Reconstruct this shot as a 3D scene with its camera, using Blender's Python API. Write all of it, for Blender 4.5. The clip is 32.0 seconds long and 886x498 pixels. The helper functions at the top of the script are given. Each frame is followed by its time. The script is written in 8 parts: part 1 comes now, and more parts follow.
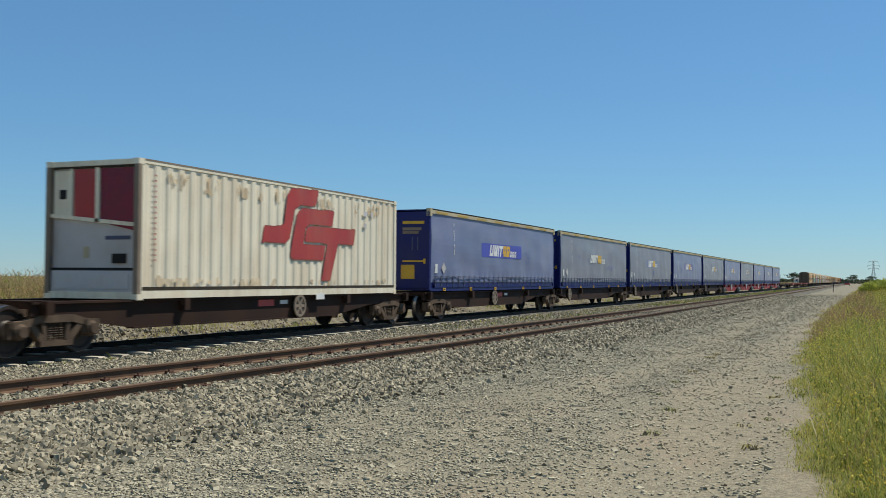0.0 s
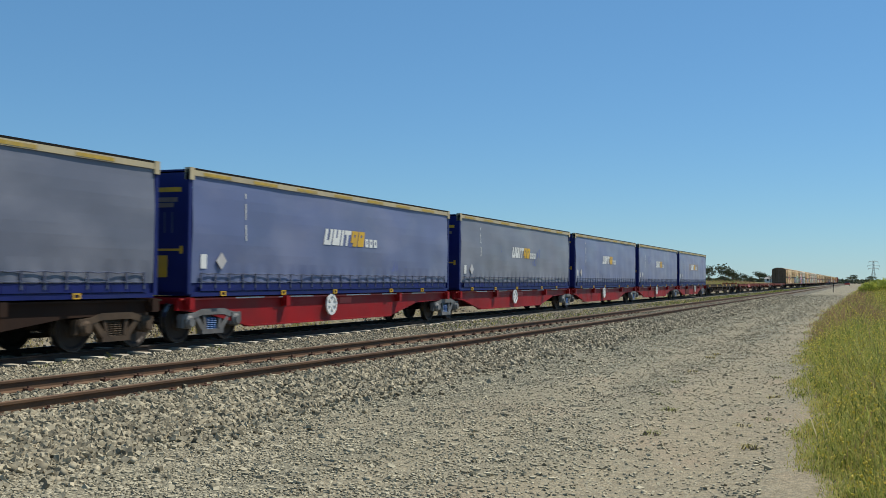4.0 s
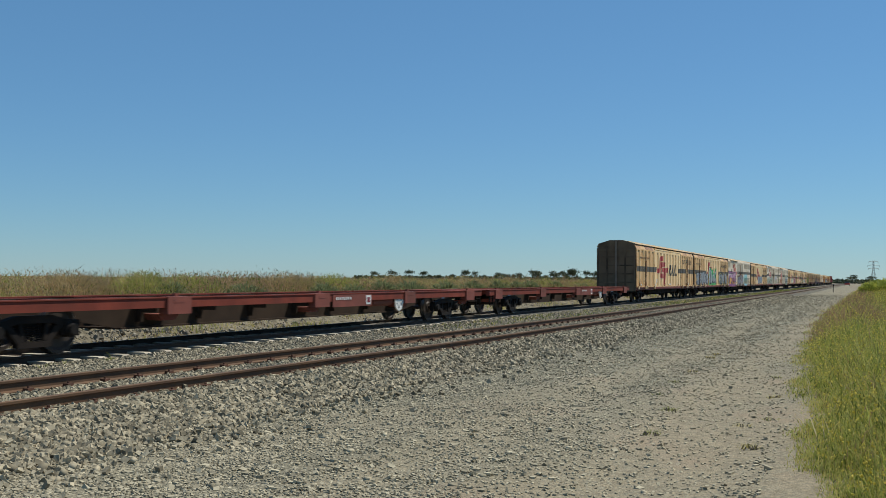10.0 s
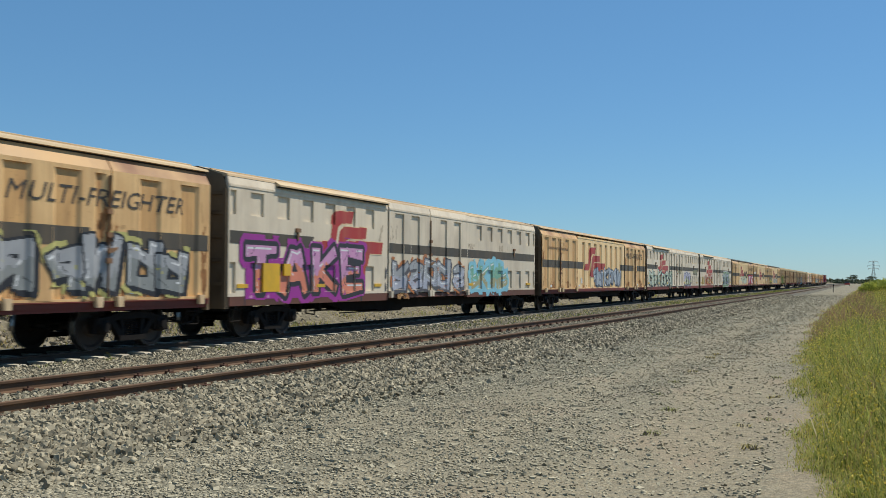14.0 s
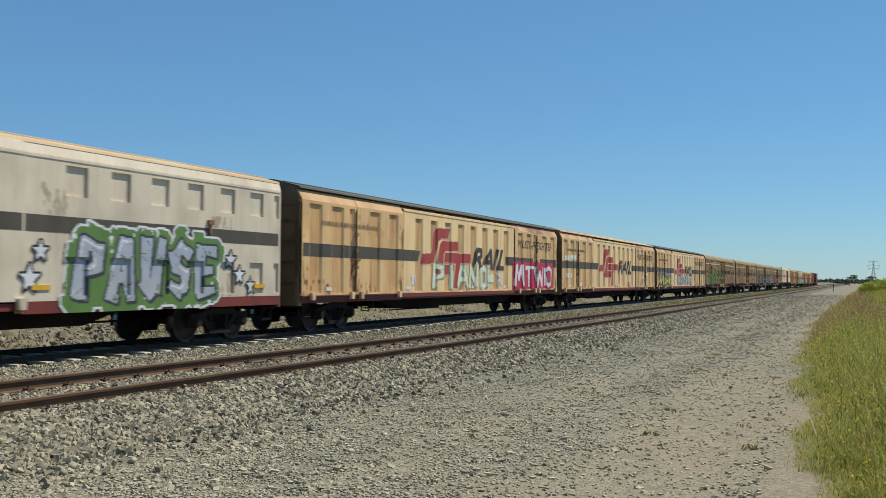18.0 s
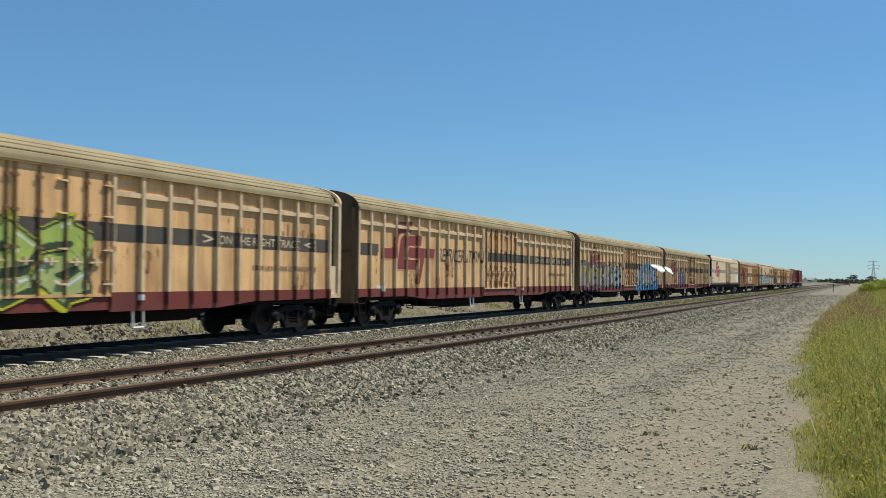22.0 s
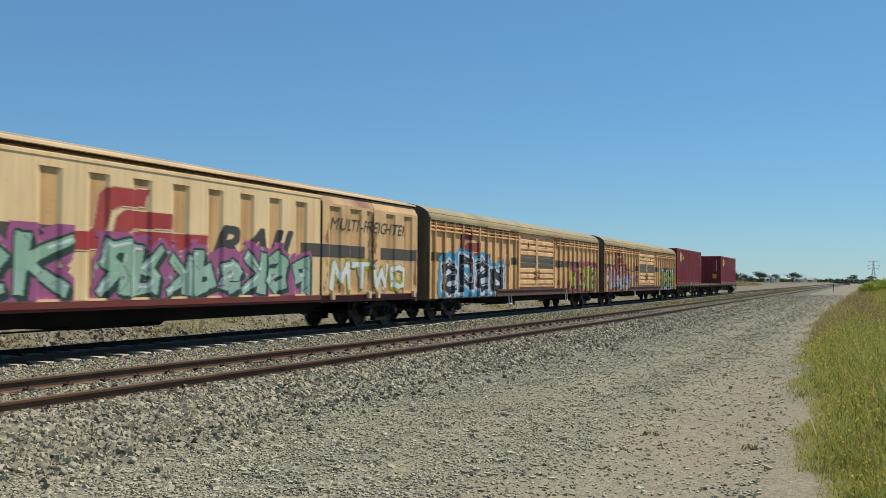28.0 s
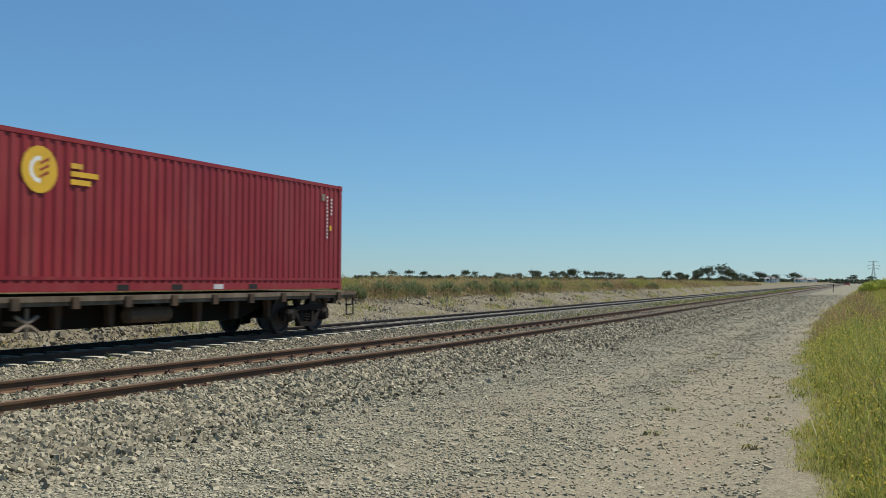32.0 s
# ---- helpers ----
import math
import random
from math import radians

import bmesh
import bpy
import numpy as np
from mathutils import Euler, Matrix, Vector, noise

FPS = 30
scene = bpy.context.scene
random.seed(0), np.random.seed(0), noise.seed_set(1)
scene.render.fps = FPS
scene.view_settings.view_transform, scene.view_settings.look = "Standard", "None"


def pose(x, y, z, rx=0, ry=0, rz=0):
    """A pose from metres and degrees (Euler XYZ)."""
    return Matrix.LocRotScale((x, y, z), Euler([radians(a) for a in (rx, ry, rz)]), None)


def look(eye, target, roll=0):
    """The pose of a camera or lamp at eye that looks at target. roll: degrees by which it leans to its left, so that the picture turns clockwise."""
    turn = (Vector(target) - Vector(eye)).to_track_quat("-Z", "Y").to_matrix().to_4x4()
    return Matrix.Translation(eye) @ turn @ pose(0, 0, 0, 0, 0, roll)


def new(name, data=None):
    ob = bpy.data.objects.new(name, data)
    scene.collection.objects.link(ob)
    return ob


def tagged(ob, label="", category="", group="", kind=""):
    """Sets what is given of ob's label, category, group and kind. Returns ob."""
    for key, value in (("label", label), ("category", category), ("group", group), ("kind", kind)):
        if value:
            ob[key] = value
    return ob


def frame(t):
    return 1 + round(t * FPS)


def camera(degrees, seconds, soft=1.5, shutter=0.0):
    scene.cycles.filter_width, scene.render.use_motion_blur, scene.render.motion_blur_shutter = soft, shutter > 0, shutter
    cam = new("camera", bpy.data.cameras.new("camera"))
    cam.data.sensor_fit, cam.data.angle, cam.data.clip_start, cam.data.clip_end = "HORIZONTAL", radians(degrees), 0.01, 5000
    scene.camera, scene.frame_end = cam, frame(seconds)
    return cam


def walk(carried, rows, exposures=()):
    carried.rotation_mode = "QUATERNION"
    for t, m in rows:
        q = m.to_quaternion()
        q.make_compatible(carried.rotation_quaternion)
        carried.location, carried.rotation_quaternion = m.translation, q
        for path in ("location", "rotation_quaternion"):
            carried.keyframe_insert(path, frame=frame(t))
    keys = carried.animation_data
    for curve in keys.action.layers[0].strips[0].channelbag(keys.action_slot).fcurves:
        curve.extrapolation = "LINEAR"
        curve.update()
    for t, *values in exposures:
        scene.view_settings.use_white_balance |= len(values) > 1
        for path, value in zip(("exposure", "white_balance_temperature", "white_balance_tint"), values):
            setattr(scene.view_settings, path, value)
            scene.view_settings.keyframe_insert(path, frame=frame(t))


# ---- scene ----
# World: x to the side of the line, y along it away from the camera, z up from the main line's rail top.
MAIN_X = -14.725
SPEED, GAIN = 23.632, 0.02806

cam = camera(47.73, 32.0, soft=0.85, shutter=0.12)
EYE = Vector((0.0, 0.0, 1.45))
YAW, TILT = radians(22.66), radians(1.70)
AIM = EYE + Vector((-math.sin(YAW) * math.cos(TILT), math.cos(YAW) * math.cos(TILT), math.sin(TILT)))
walk(cam, [(0.0, look(EYE, AIM, 0.397)), (32.0, look(EYE, AIM, 0.397))],
     [(0.0, 0.0), (7.0, 0.02), (8.5, -0.06), (10.0, -0.15), (11.5, -0.15), (13.0, -0.1), (15.0, -0.02), (18.0, -0.02), (24.0, 0.03), (28.0, -0.02), (32.0, 0.0)])

# ---- sky, sun, exposure ----
SUN_EL, SUN_AZ = 58.0, 36.0      # degrees above the horizon, and from +y towards +x
world = bpy.data.worlds.new("sky")
scene.world = world
world.use_nodes = True
wn, wl = world.node_tree.nodes, world.node_tree.links
sky = wn.new("ShaderNodeTexSky")
sky.sky_type, sky.sun_disc = "NISHITA", False
sky.sun_elevation, sky.sun_rotation = radians(SUN_EL), radians(SUN_AZ)
sky.altitude, sky.air_density, sky.dust_density, sky.ozone_density = 0, 1.0, 0.0, 6.0
tone = wn.new("ShaderNodeMix")
tone.data_type, tone.blend_type = "RGBA", "MULTIPLY"
tone.inputs[0].default_value, tone.inputs[7].default_value = 1.0, (0.785, 1.01, 1.14, 1)
wl.new(sky.outputs[0], tone.inputs[6])
even = wn.new("ShaderNodeMix")          # thin even haze over the whole sky
even.data_type = "RGBA"
even.inputs[0].default_value, even.inputs[7].default_value = 0.27, (1.95, 5.15, 8.5, 1)
wl.new(tone.outputs[2], even.inputs[6])
wl.new(even.outputs[2], wn["Background"].inputs[0])
wn["Background"].inputs[1].default_value = 0.083
sun = new("sun", bpy.data.lights.new("sun", "SUN"))
sun.data.energy, sun.data.angle, sun.data.color = 5.0, radians(0.53), (1.0, 0.95, 0.84)
away = Vector((math.sin(radians(SUN_AZ)) * math.cos(radians(SUN_EL)), math.cos(radians(SUN_AZ)) * math.cos(radians(SUN_EL)), math.sin(radians(SUN_EL))))
sun.matrix_world = look(away * 100, (0, 0, 0))


# ---- mesh helpers ----
class Mb:
    """Vertices and faces of one mesh."""

    def __init__(self):
        self.v, self.f = [], []

    def add(self, vs, fs):
        n = len(self.v)
        self.v += vs
        self.f += [tuple(i + n for i in f) for f in fs]
        return self

    def box(self, x0, x1, y0, y1, z0, z1):
        vs = [(x, y, z) for z in (z0, z1) for y in (y0, y1) for x in (x0, x1)]
        return self.add(vs, [(0, 2, 3, 1), (4, 5, 7, 6), (0, 1, 5, 4), (2, 6, 7, 3), (0, 4, 6, 2), (1, 3, 7, 5)])

    def prism(self, pts, y0, y1):
        """Polygon in (x, z), drawn out along y."""
        n = len(pts)
        vs = [(x, y, z) for y in (y0, y1) for x, z in pts]
        return self.add(vs, [tuple(range(n)), tuple(range(2 * n - 1, n - 1, -1))] + [(i, i + n, (i + 1) % n + n, (i + 1) % n) for i in range(n)])

    def slab(self, pts, x0, x1):
        """Polygon in (y, z), drawn out along x."""
        n = len(pts)
        vs = [(x, y, z) for x in (x0, x1) for y, z in pts]
        return self.add(vs, [tuple(range(n - 1, -1, -1)), tuple(range(n, 2 * n))] + [(i, (i + 1) % n, (i + 1) % n + n, i + n) for i in range(n)])

    def rod(self, a, b, r, n=8, r2=None):
        a, b = Vector(a), Vector(b)
        q = (b - a).to_track_quat("Z", "Y")
        r2 = r if r2 is None else r2
        vs = []
        for p, k in ((a, r), (b, r2)):
            vs += [tuple(p + q @ Vector((k * math.cos(2 * math.pi * i / n), k * math.sin(2 * math.pi * i / n), 0))) for i in range(n)]
        return self.add(vs, [tuple(range(n - 1, -1, -1)), tuple(range(n, 2 * n))] + [(i, (i + 1) % n, (i + 1) % n + n, i + n) for i in range(n)])

    def lathe(self, prof, c, n=20):
        """Rings of (x offset, radius) round an axis along x through c."""
        vs, fs = [], []
        for dx, r in prof:
            vs += [(c[0] + dx, c[1] + r * math.cos(2 * math.pi * i / n), c[2] + r * math.sin(2 * math.pi * i / n)) for i in range(n)]
        for k in range(len(prof) - 1):
            fs += [(k * n + i, k * n + (i + 1) % n, (k + 1) * n + (i + 1) % n, (k + 1) * n + i) for i in range(n)]
        fs += [tuple(range(n - 1, -1, -1)), tuple(range((len(prof) - 1) * n, len(prof) * n))]
        return self.add(vs, fs)


MESHES = {}


def mesh(key, build, mat):
    """The mesh of that key and material, built once and shared."""
    k = (key, mat.name)
    if k not in MESHES:
        m = build()
        me = bpy.data.meshes.new(str(key))
        me.from_pydata(m.v, [], m.f)
        me.materials.append(mat)
        me.update()
        bm = bmesh.new()
        bm.from_mesh(me)
        bmesh.ops.recalc_face_normals(bm, faces=bm.faces)
        bm.to_mesh(me)
        bm.free()
        MESHES[k] = me
    return MESHES[k]


def part(name, key, build, mat, parent, label="", at=None):
    ob = new(name, mesh(key, build, mat))
    ob.parent = parent
    if at is not None:
        ob.matrix_basis = at
    if label:
        ob["label"] = label
    return ob


def raw_mesh(name, co, faces, mats, index=None, smooth=False):
    """A mesh object out of numpy arrays: points (n, 3), faces (m, 3 or 4)."""
    me = bpy.data.meshes.new(name)
    co, faces = np.asarray(co, np.float32), np.asarray(faces, np.int32)
    m, k = faces.shape
    me.vertices.add(len(co))
    me.vertices.foreach_set("co", co.ravel())
    me.loops.add(m * k)
    me.loops.foreach_set("vertex_index", faces.ravel())
    me.polygons.add(m)
    me.polygons.foreach_set("loop_start", np.arange(0, m * k, k, dtype=np.int32))
    for mt in mats:
        me.materials.append(mt)
    if index is not None:
        me.polygons.foreach_set("material_index", np.asarray(index, np.int32))
    me.polygons.foreach_set("use_smooth", np.broadcast_to(np.asarray(smooth, bool), m).copy())
    me.update(calc_edges=True)
    return new(name, me)


# ---- materials ----
def material(name, base, rough=0.7, metal=0.0, vary=0.25, scale=3.0, fine=60.0, bump=0.15, dirt=None, dirt_amt=0.0, dirt_scale=(0.6, 0.6, 0.6), second=None, second_amt=0.5, per_piece=0.0, coords="Object", spec=0.4, dist=0.004, pebbles=0.0, streak=None, streak_amt=0.0):
    """Paint, metal, stone or soil: a base colour that varies at two scales, dirt or rust in patches, and fine relief."""
    mat = bpy.data.materials.new(name)
    mat.use_nodes = True
    n, l = mat.node_tree.nodes, mat.node_tree.links
    b = n["Principled BSDF"]
    src = n.new("ShaderNodeNewGeometry").outputs["Position"] if coords == "World" else n.new("ShaderNodeTexCoord").outputs[coords]
    if coords == "Object":
        # each object takes its own stretch of the pattern
        info0, shift = n.new("ShaderNodeObjectInfo"), n.new("ShaderNodeVectorMath")
        spread = n.new("ShaderNodeMath")
        spread.operation, spread.inputs[1].default_value = "MULTIPLY", 61.0
        l.new(info0.outputs["Random"], spread.inputs[0])
        l.new(src, shift.inputs[0])
        l.new(spread.outputs[0], shift.inputs[1])
        src = shift.outputs[0]

    def noise_tex(sc, detail, stretch=None):
        t = n.new("ShaderNodeTexNoise")
        t.inputs["Scale"].default_value, t.inputs["Detail"].default_value = sc, detail
        if stretch:
            mp = n.new("ShaderNodeMapping")
            mp.inputs["Scale"].default_value = stretch
            l.new(src, mp.inputs[0])
            l.new(mp.outputs[0], t.inputs["Vector"])
        else:
            l.new(src, t.inputs["Vector"])
        return t.outputs["Fac"]

    def mix(fac, a, c, kind="MIX"):
        m = n.new("ShaderNodeMix")
        m.data_type, m.blend_type = "RGBA", kind
        for sock, val in ((m.inputs[0], fac), (m.inputs[6], a), (m.inputs[7], c)):
            if isinstance(val, (int, float)):
                sock.default_value = val
            elif isinstance(val, tuple):
                sock.default_value = (*val, 1)
            else:
                l.new(val, sock)
        return m.outputs[2]

    def ramp(val, lo, hi, a=0.0, c=1.0):
        m = n.new("ShaderNodeMapRange")
        m.inputs[1].default_value, m.inputs[2].default_value, m.inputs[3].default_value, m.inputs[4].default_value = lo, hi, a, c
        l.new(val, m.inputs[0])
        return m.outputs[0]

    big, small = noise_tex(scale, 4), noise_tex(fine, 3)
    col = mix(ramp(big, 0.3, 0.7), tuple(c * (1 - vary) for c in base), tuple(min(1.0, c * (1 + vary * 0.7)) for c in base))
    if second:
        col = mix(ramp(noise_tex(scale * 2.3, 5), 0.42, 0.62, 0, second_amt), col, second)
    col = mix(ramp(small, 0.3, 0.7, 0, vary * 0.8), col, tuple(c * 0.6 for c in base))
    if pebbles:
        vo = n.new("ShaderNodeTexVoronoi")
        vo.inputs["Scale"].default_value = pebbles
        l.new(src, vo.inputs["Vector"])
        bw = n.new("ShaderNodeRGBToBW")
        l.new(vo.outputs["Color"], bw.inputs[0])
        col = mix(ramp(bw.outputs[0], 0.2, 0.8, 0.0, 0.85), col, tuple(min(1, c * 2.0) for c in base))
        # shade between the pebbles, painted as darker cell edges
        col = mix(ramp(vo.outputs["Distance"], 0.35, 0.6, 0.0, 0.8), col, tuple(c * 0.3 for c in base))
        small = vo.outputs["Distance"]
    if dirt:
        col = mix(ramp(noise_tex(1.0, 6, dirt_scale), 0.47, 0.68, 0, dirt_amt), col, dirt)
    if streak:
        # fine runs of rust, broken up by patches, and specks
        runs = n.new("ShaderNodeMath")
        runs.operation = "MULTIPLY"
        l.new(ramp(noise_tex(1.0, 3, (9.0, 9.0, 0.32)), 0.45, 0.7), runs.inputs[0])
        l.new(ramp(noise_tex(1.3, 3), 0.4, 0.65, 0.15, streak_amt), runs.inputs[1])
        col = mix(runs.outputs[0], col, streak)
        col = mix(ramp(noise_tex(16.0, 2), 0.66, 0.72, 0, streak_amt * 0.7), col, streak)
    if per_piece:
        info = n.new("ShaderNodeObjectInfo") if per_piece > 0 else n.new("ShaderNodeNewGeometry")
        out = info.outputs["Random"] if per_piece > 0 else info.outputs["Random Per Island"]
        k = abs(per_piece)
        shade = n.new("ShaderNodeMapRange")
        shade.inputs[3].default_value, shade.inputs[4].default_value = 1 - k, 1 + k
        l.new(out, shade.inputs[0])
        hsv = n.new("ShaderNodeHueSaturation")
        l.new(shade.outputs[0], hsv.inputs["Value"])
        l.new(col, hsv.inputs["Color"])
        col = hsv.outputs[0]
    l.new(col, b.inputs["Base Color"])
    l.new(ramp(big, 0.3, 0.7, max(0.0, rough - 0.1), min(1.0, rough + 0.1)), b.inputs["Roughness"])
    b.inputs["Metallic"].default_value = metal
    b.inputs["Specular IOR Level"].default_value = spec
    if bump:
        bp = n.new("ShaderNodeBump")
        bp.inputs["Strength"].default_value, bp.inputs["Distance"].default_value = bump, dist
        l.new(small, bp.inputs["Height"])
        l.new(bp.outputs[0], b.inputs["Normal"])
    return mat


STREAK = (2.2, 2.2, 0.35)       # stains that run down a wall
RUST = (0.16, 0.065, 0.03)
cream = material("cream_paint", (0.95, 0.68, 0.35), 0.55, vary=0.07, scale=0.7, streak=(0.4, 0.19, 0.075), streak_amt=0.3, dirt=(0.62, 0.34, 0.14), dirt_amt=0.35, dirt_scale=(1.4, 1.4, 0.5), bump=0.04)
# rust and dirt runs, plus the recess's shade mixed into a darker base
recess_cream = material("recess_stain_shade_cream", (0.7, 0.41, 0.165), 0.6, vary=0.12, scale=1.0, streak=(0.22, 0.1, 0.04), streak_amt=0.6, dirt=(0.4, 0.19, 0.07), dirt_amt=0.55, dirt_scale=STREAK, bump=0.04)
door_cream = material("door_weathered_cream", (0.8, 0.52, 0.24), 0.6, vary=0.1, scale=0.8, streak=(0.34, 0.15, 0.06), streak_amt=0.45, dirt=(0.5, 0.26, 0.1), dirt_amt=0.5, dirt_scale=(1.4, 1.4, 0.5), bump=0.04)
door_bar_rust = material("door_bar_rust", (0.26, 0.14, 0.07), 0.7, vary=0.25, scale=3, dirt=(0.1, 0.05, 0.03), dirt_amt=0.5, bump=0.1)
cream_roof = material("cream_roof_paint", (0.6, 0.44, 0.25), 0.6, vary=0.12, scale=0.8, dirt=(0.38, 0.23, 0.12), dirt_amt=0.5, dirt_scale=(0.5, 0.25, 0.5), bump=0.05)
tan_roof = material("dusty_tan_roof", (0.36, 0.29, 0.165), 0.9, vary=0.14, scale=0.9, dirt=(0.24, 0.17, 0.1), dirt_amt=0.5, dirt_scale=(0.4, 0.6, 0.4), bump=0.15, spec=0.2)
dark_roof = material("dark_grey_roof", (0.085, 0.085, 0.075), 0.8, vary=0.2, scale=0.8, dirt=(0.2, 0.17, 0.12), dirt_amt=0.4, bump=0.1)
canted = material("rust_stained_cream", (0.6, 0.37, 0.17), 0.6, vary=0.15, scale=0.8, dirt=(0.2, 0.08, 0.045), dirt_amt=0.9, dirt_scale=(0.55, 0.45, 0.3), bump=0.05)
pale = material("pale_grey_cream_paint", (0.76, 0.65, 0.49), 0.6, vary=0.09, scale=0.5, streak=(0.4, 0.3, 0.2), streak_amt=0.22, dirt=(0.42, 0.34, 0.25), dirt_amt=0.5, dirt_scale=(0.9, 0.9, 0.6), bump=0.04)
tan_wall = material("weathered_tan_paint", (0.88, 0.52, 0.225), 0.65, vary=0.14, scale=0.9, streak=(0.28, 0.12, 0.045), streak_amt=0.5, dirt=(0.36, 0.17, 0.065), dirt_amt=0.6, dirt_scale=(1.2, 1.2, 0.5), bump=0.05)
rib_cream = material("rib_cream_paint", (0.83, 0.63, 0.38), 0.6, vary=0.12, scale=2.0, streak=(0.26, 0.11, 0.05), streak_amt=0.4, dirt=(0.36, 0.18, 0.08), dirt_amt=0.4, dirt_scale=(1.5, 1.5, 1.5), bump=0.05)
smooth_cream = material("smooth_cream_panel", (0.84, 0.63, 0.37), 0.5, vary=0.07, scale=0.7, streak=(0.4, 0.22, 0.1), streak_amt=0.4, dirt=(0.45, 0.28, 0.14), dirt_amt=0.3, dirt_scale=STREAK, bump=0.03)
end_dark = material("grimy_end_steel", (0.2, 0.145, 0.09), 0.85, vary=0.3, scale=0.8, dirt=(0.045, 0.033, 0.024), dirt_amt=0.85, dirt_scale=(0.8, 0.8, 0.5), bump=0.1, spec=0.2)
stripe_grey = material("stripe_dark_grey", (0.085, 0.072, 0.055), 0.6, vary=0.15, scale=2.0, dirt=(0.2, 0.14, 0.08), dirt_amt=0.3, dirt_scale=STREAK, bump=0.03)
stripe_pale = material("faded_stripe_grey", (0.3, 0.27, 0.21), 0.6, vary=0.3, scale=6.0, dirt=(0.6, 0.5, 0.36), dirt_amt=0.6, dirt_scale=(5, 5, 0.5), bump=0.03)
logo_red = material("logo_red_paint", (0.42, 0.045, 0.04), 0.5, vary=0.12, scale=1.5, dirt=(0.5, 0.2, 0.12), dirt_amt=0.25, dirt_scale=STREAK, bump=0.03)
logo_maroon = material("logo_faded_maroon", (0.27, 0.05, 0.04), 0.6, vary=0.15, scale=1.5, dirt=(0.4, 0.2, 0.1), dirt_amt=0.3, dirt_scale=STREAK, bump=0.03)
letter_dark = material("lettering_dark", (0.07, 0.06, 0.05), 0.6, vary=0.15, bump=0)
letter_faint = material("lettering_faded_brown", (0.3, 0.19, 0.1), 0.6, vary=0.2, bump=0)
sill_red = material("sill_oxide_red", (0.2, 0.04, 0.028), 0.65, vary=0.2, scale=1.5, dirt=(0.1, 0.05, 0.035), dirt_amt=0.5, bump=0.08)
sill_brown = material("sill_brown", (0.15, 0.06, 0.04), 0.7, vary=0.2, scale=1.5, dirt=(0.07, 0.045, 0.03), dirt_amt=0.5, bump=0.08)
# grime, with the deep shade under the vehicles darkened into the base colour
under = material("underframe_grime_shade", (0.012, 0.0095, 0.0075), 0.9, vary=0.35, scale=3, dirt=(0.035, 0.021, 0.013), dirt_amt=0.4, bump=0.15, spec=0.15)
bogie_mat = material("bogie_rust_brown", (0.115, 0.078, 0.05), 0.85, vary=0.35, scale=4, dirt=(0.035, 0.024, 0.017), dirt_amt=0.6, bump=0.2, spec=0.25)
# grimy like the underframe, its base also lowered for the shade there
bogie_dark = material("bogie_grime_shade", (0.013, 0.0105, 0.009), 0.85, vary=0.3, scale=4, dirt=(0.055, 0.036, 0.024), dirt_amt=0.4, bump=0.2, spec=0.2)
bogie_grey = material("bogie_grey_paint", (0.19, 0.19, 0.185), 0.65, vary=0.3, scale=4, dirt=(0.05, 0.035, 0.025), dirt_amt=0.7, bump=0.1)
spring_blue = material("spring_blue_paint", (0.05, 0.16, 0.38), 0.5, vary=0.2, bump=0)
wheel_steel = material("wheel_steel", (0.045, 0.034, 0.027), 0.6, metal=0.2, vary=0.3, scale=5, dirt=(0.05, 0.032, 0.022), dirt_amt=0.6, bump=0.1)
wagon_brown = material("wagon_rust_brown", (0.032, 0.016, 0.01), 0.8, vary=0.3, scale=2, dirt=(0.05, 0.024, 0.013), dirt_amt=0.6, bump=0.12, spec=0.2)
wagon_grey = material("wagon_grimy_brown", (0.075, 0.052, 0.036), 0.8, vary=0.3, scale=2, dirt=(0.15, 0.085, 0.045), dirt_amt=0.45, bump=0.12, spec=0.2)
wagon_oxide = material("wagon_oxide_red", (0.22, 0.048, 0.03), 0.75, vary=0.25, scale=2, dirt=(0.09, 0.032, 0.022), dirt_amt=0.5, bump=0.12, spec=0.2)
wagon_red = material("wagon_bright_red", (0.3, 0.007, 0.009), 0.5, vary=0.15, scale=1.5, dirt=(0.13, 0.012, 0.01), dirt_amt=0.5, bump=0.04, spec=0.25)
plate_red = material("plate_bright_red", (0.5, 0.06, 0.045), 0.5, vary=0.12, bump=0.03)
white_paint = material("white_paint", (0.78, 0.77, 0.73), 0.5, vary=0.06, scale=3, dirt=(0.5, 0.45, 0.38), dirt_amt=0.3, bump=0.02)
yellow_paint = material("yellow_paint", (0.72, 0.42, 0.03), 0.5, vary=0.1, scale=4, dirt=(0.4, 0.25, 0.08), dirt_amt=0.4, bump=0.02)
rail_steel = material("rail_rusty_brown", (0.115, 0.062, 0.032), 0.8, vary=0.25, scale=3, dirt=(0.16, 0.09, 0.045), dirt_amt=0.6, bump=0.2, dirt_scale=(2, 2, 2))
rail_dark = material("rail_dark_steel", (0.045, 0.031, 0.021), 0.75, vary=0.25, scale=3, metal=0.0, bump=0.15)
rail_shine = material("rail_head_polished", (0.24, 0.2, 0.16), 0.45, metal=1.0, vary=0.1, bump=0.02)
box_white = material("reefer_white_steel", (0.86, 0.77, 0.58), 0.5, vary=0.06, scale=0.8, streak=(0.4, 0.26, 0.14), streak_amt=0.3, dirt=(0.6, 0.45, 0.28), dirt_amt=0.4, dirt_scale=(1.2, 1.2, 0.5), bump=0.03)
box_grey = material("reefer_unit_grey", (0.56, 0.54, 0.53), 0.5, vary=0.08, scale=1.5, dirt=(0.3, 0.25, 0.2), dirt_amt=0.4, bump=0.03)
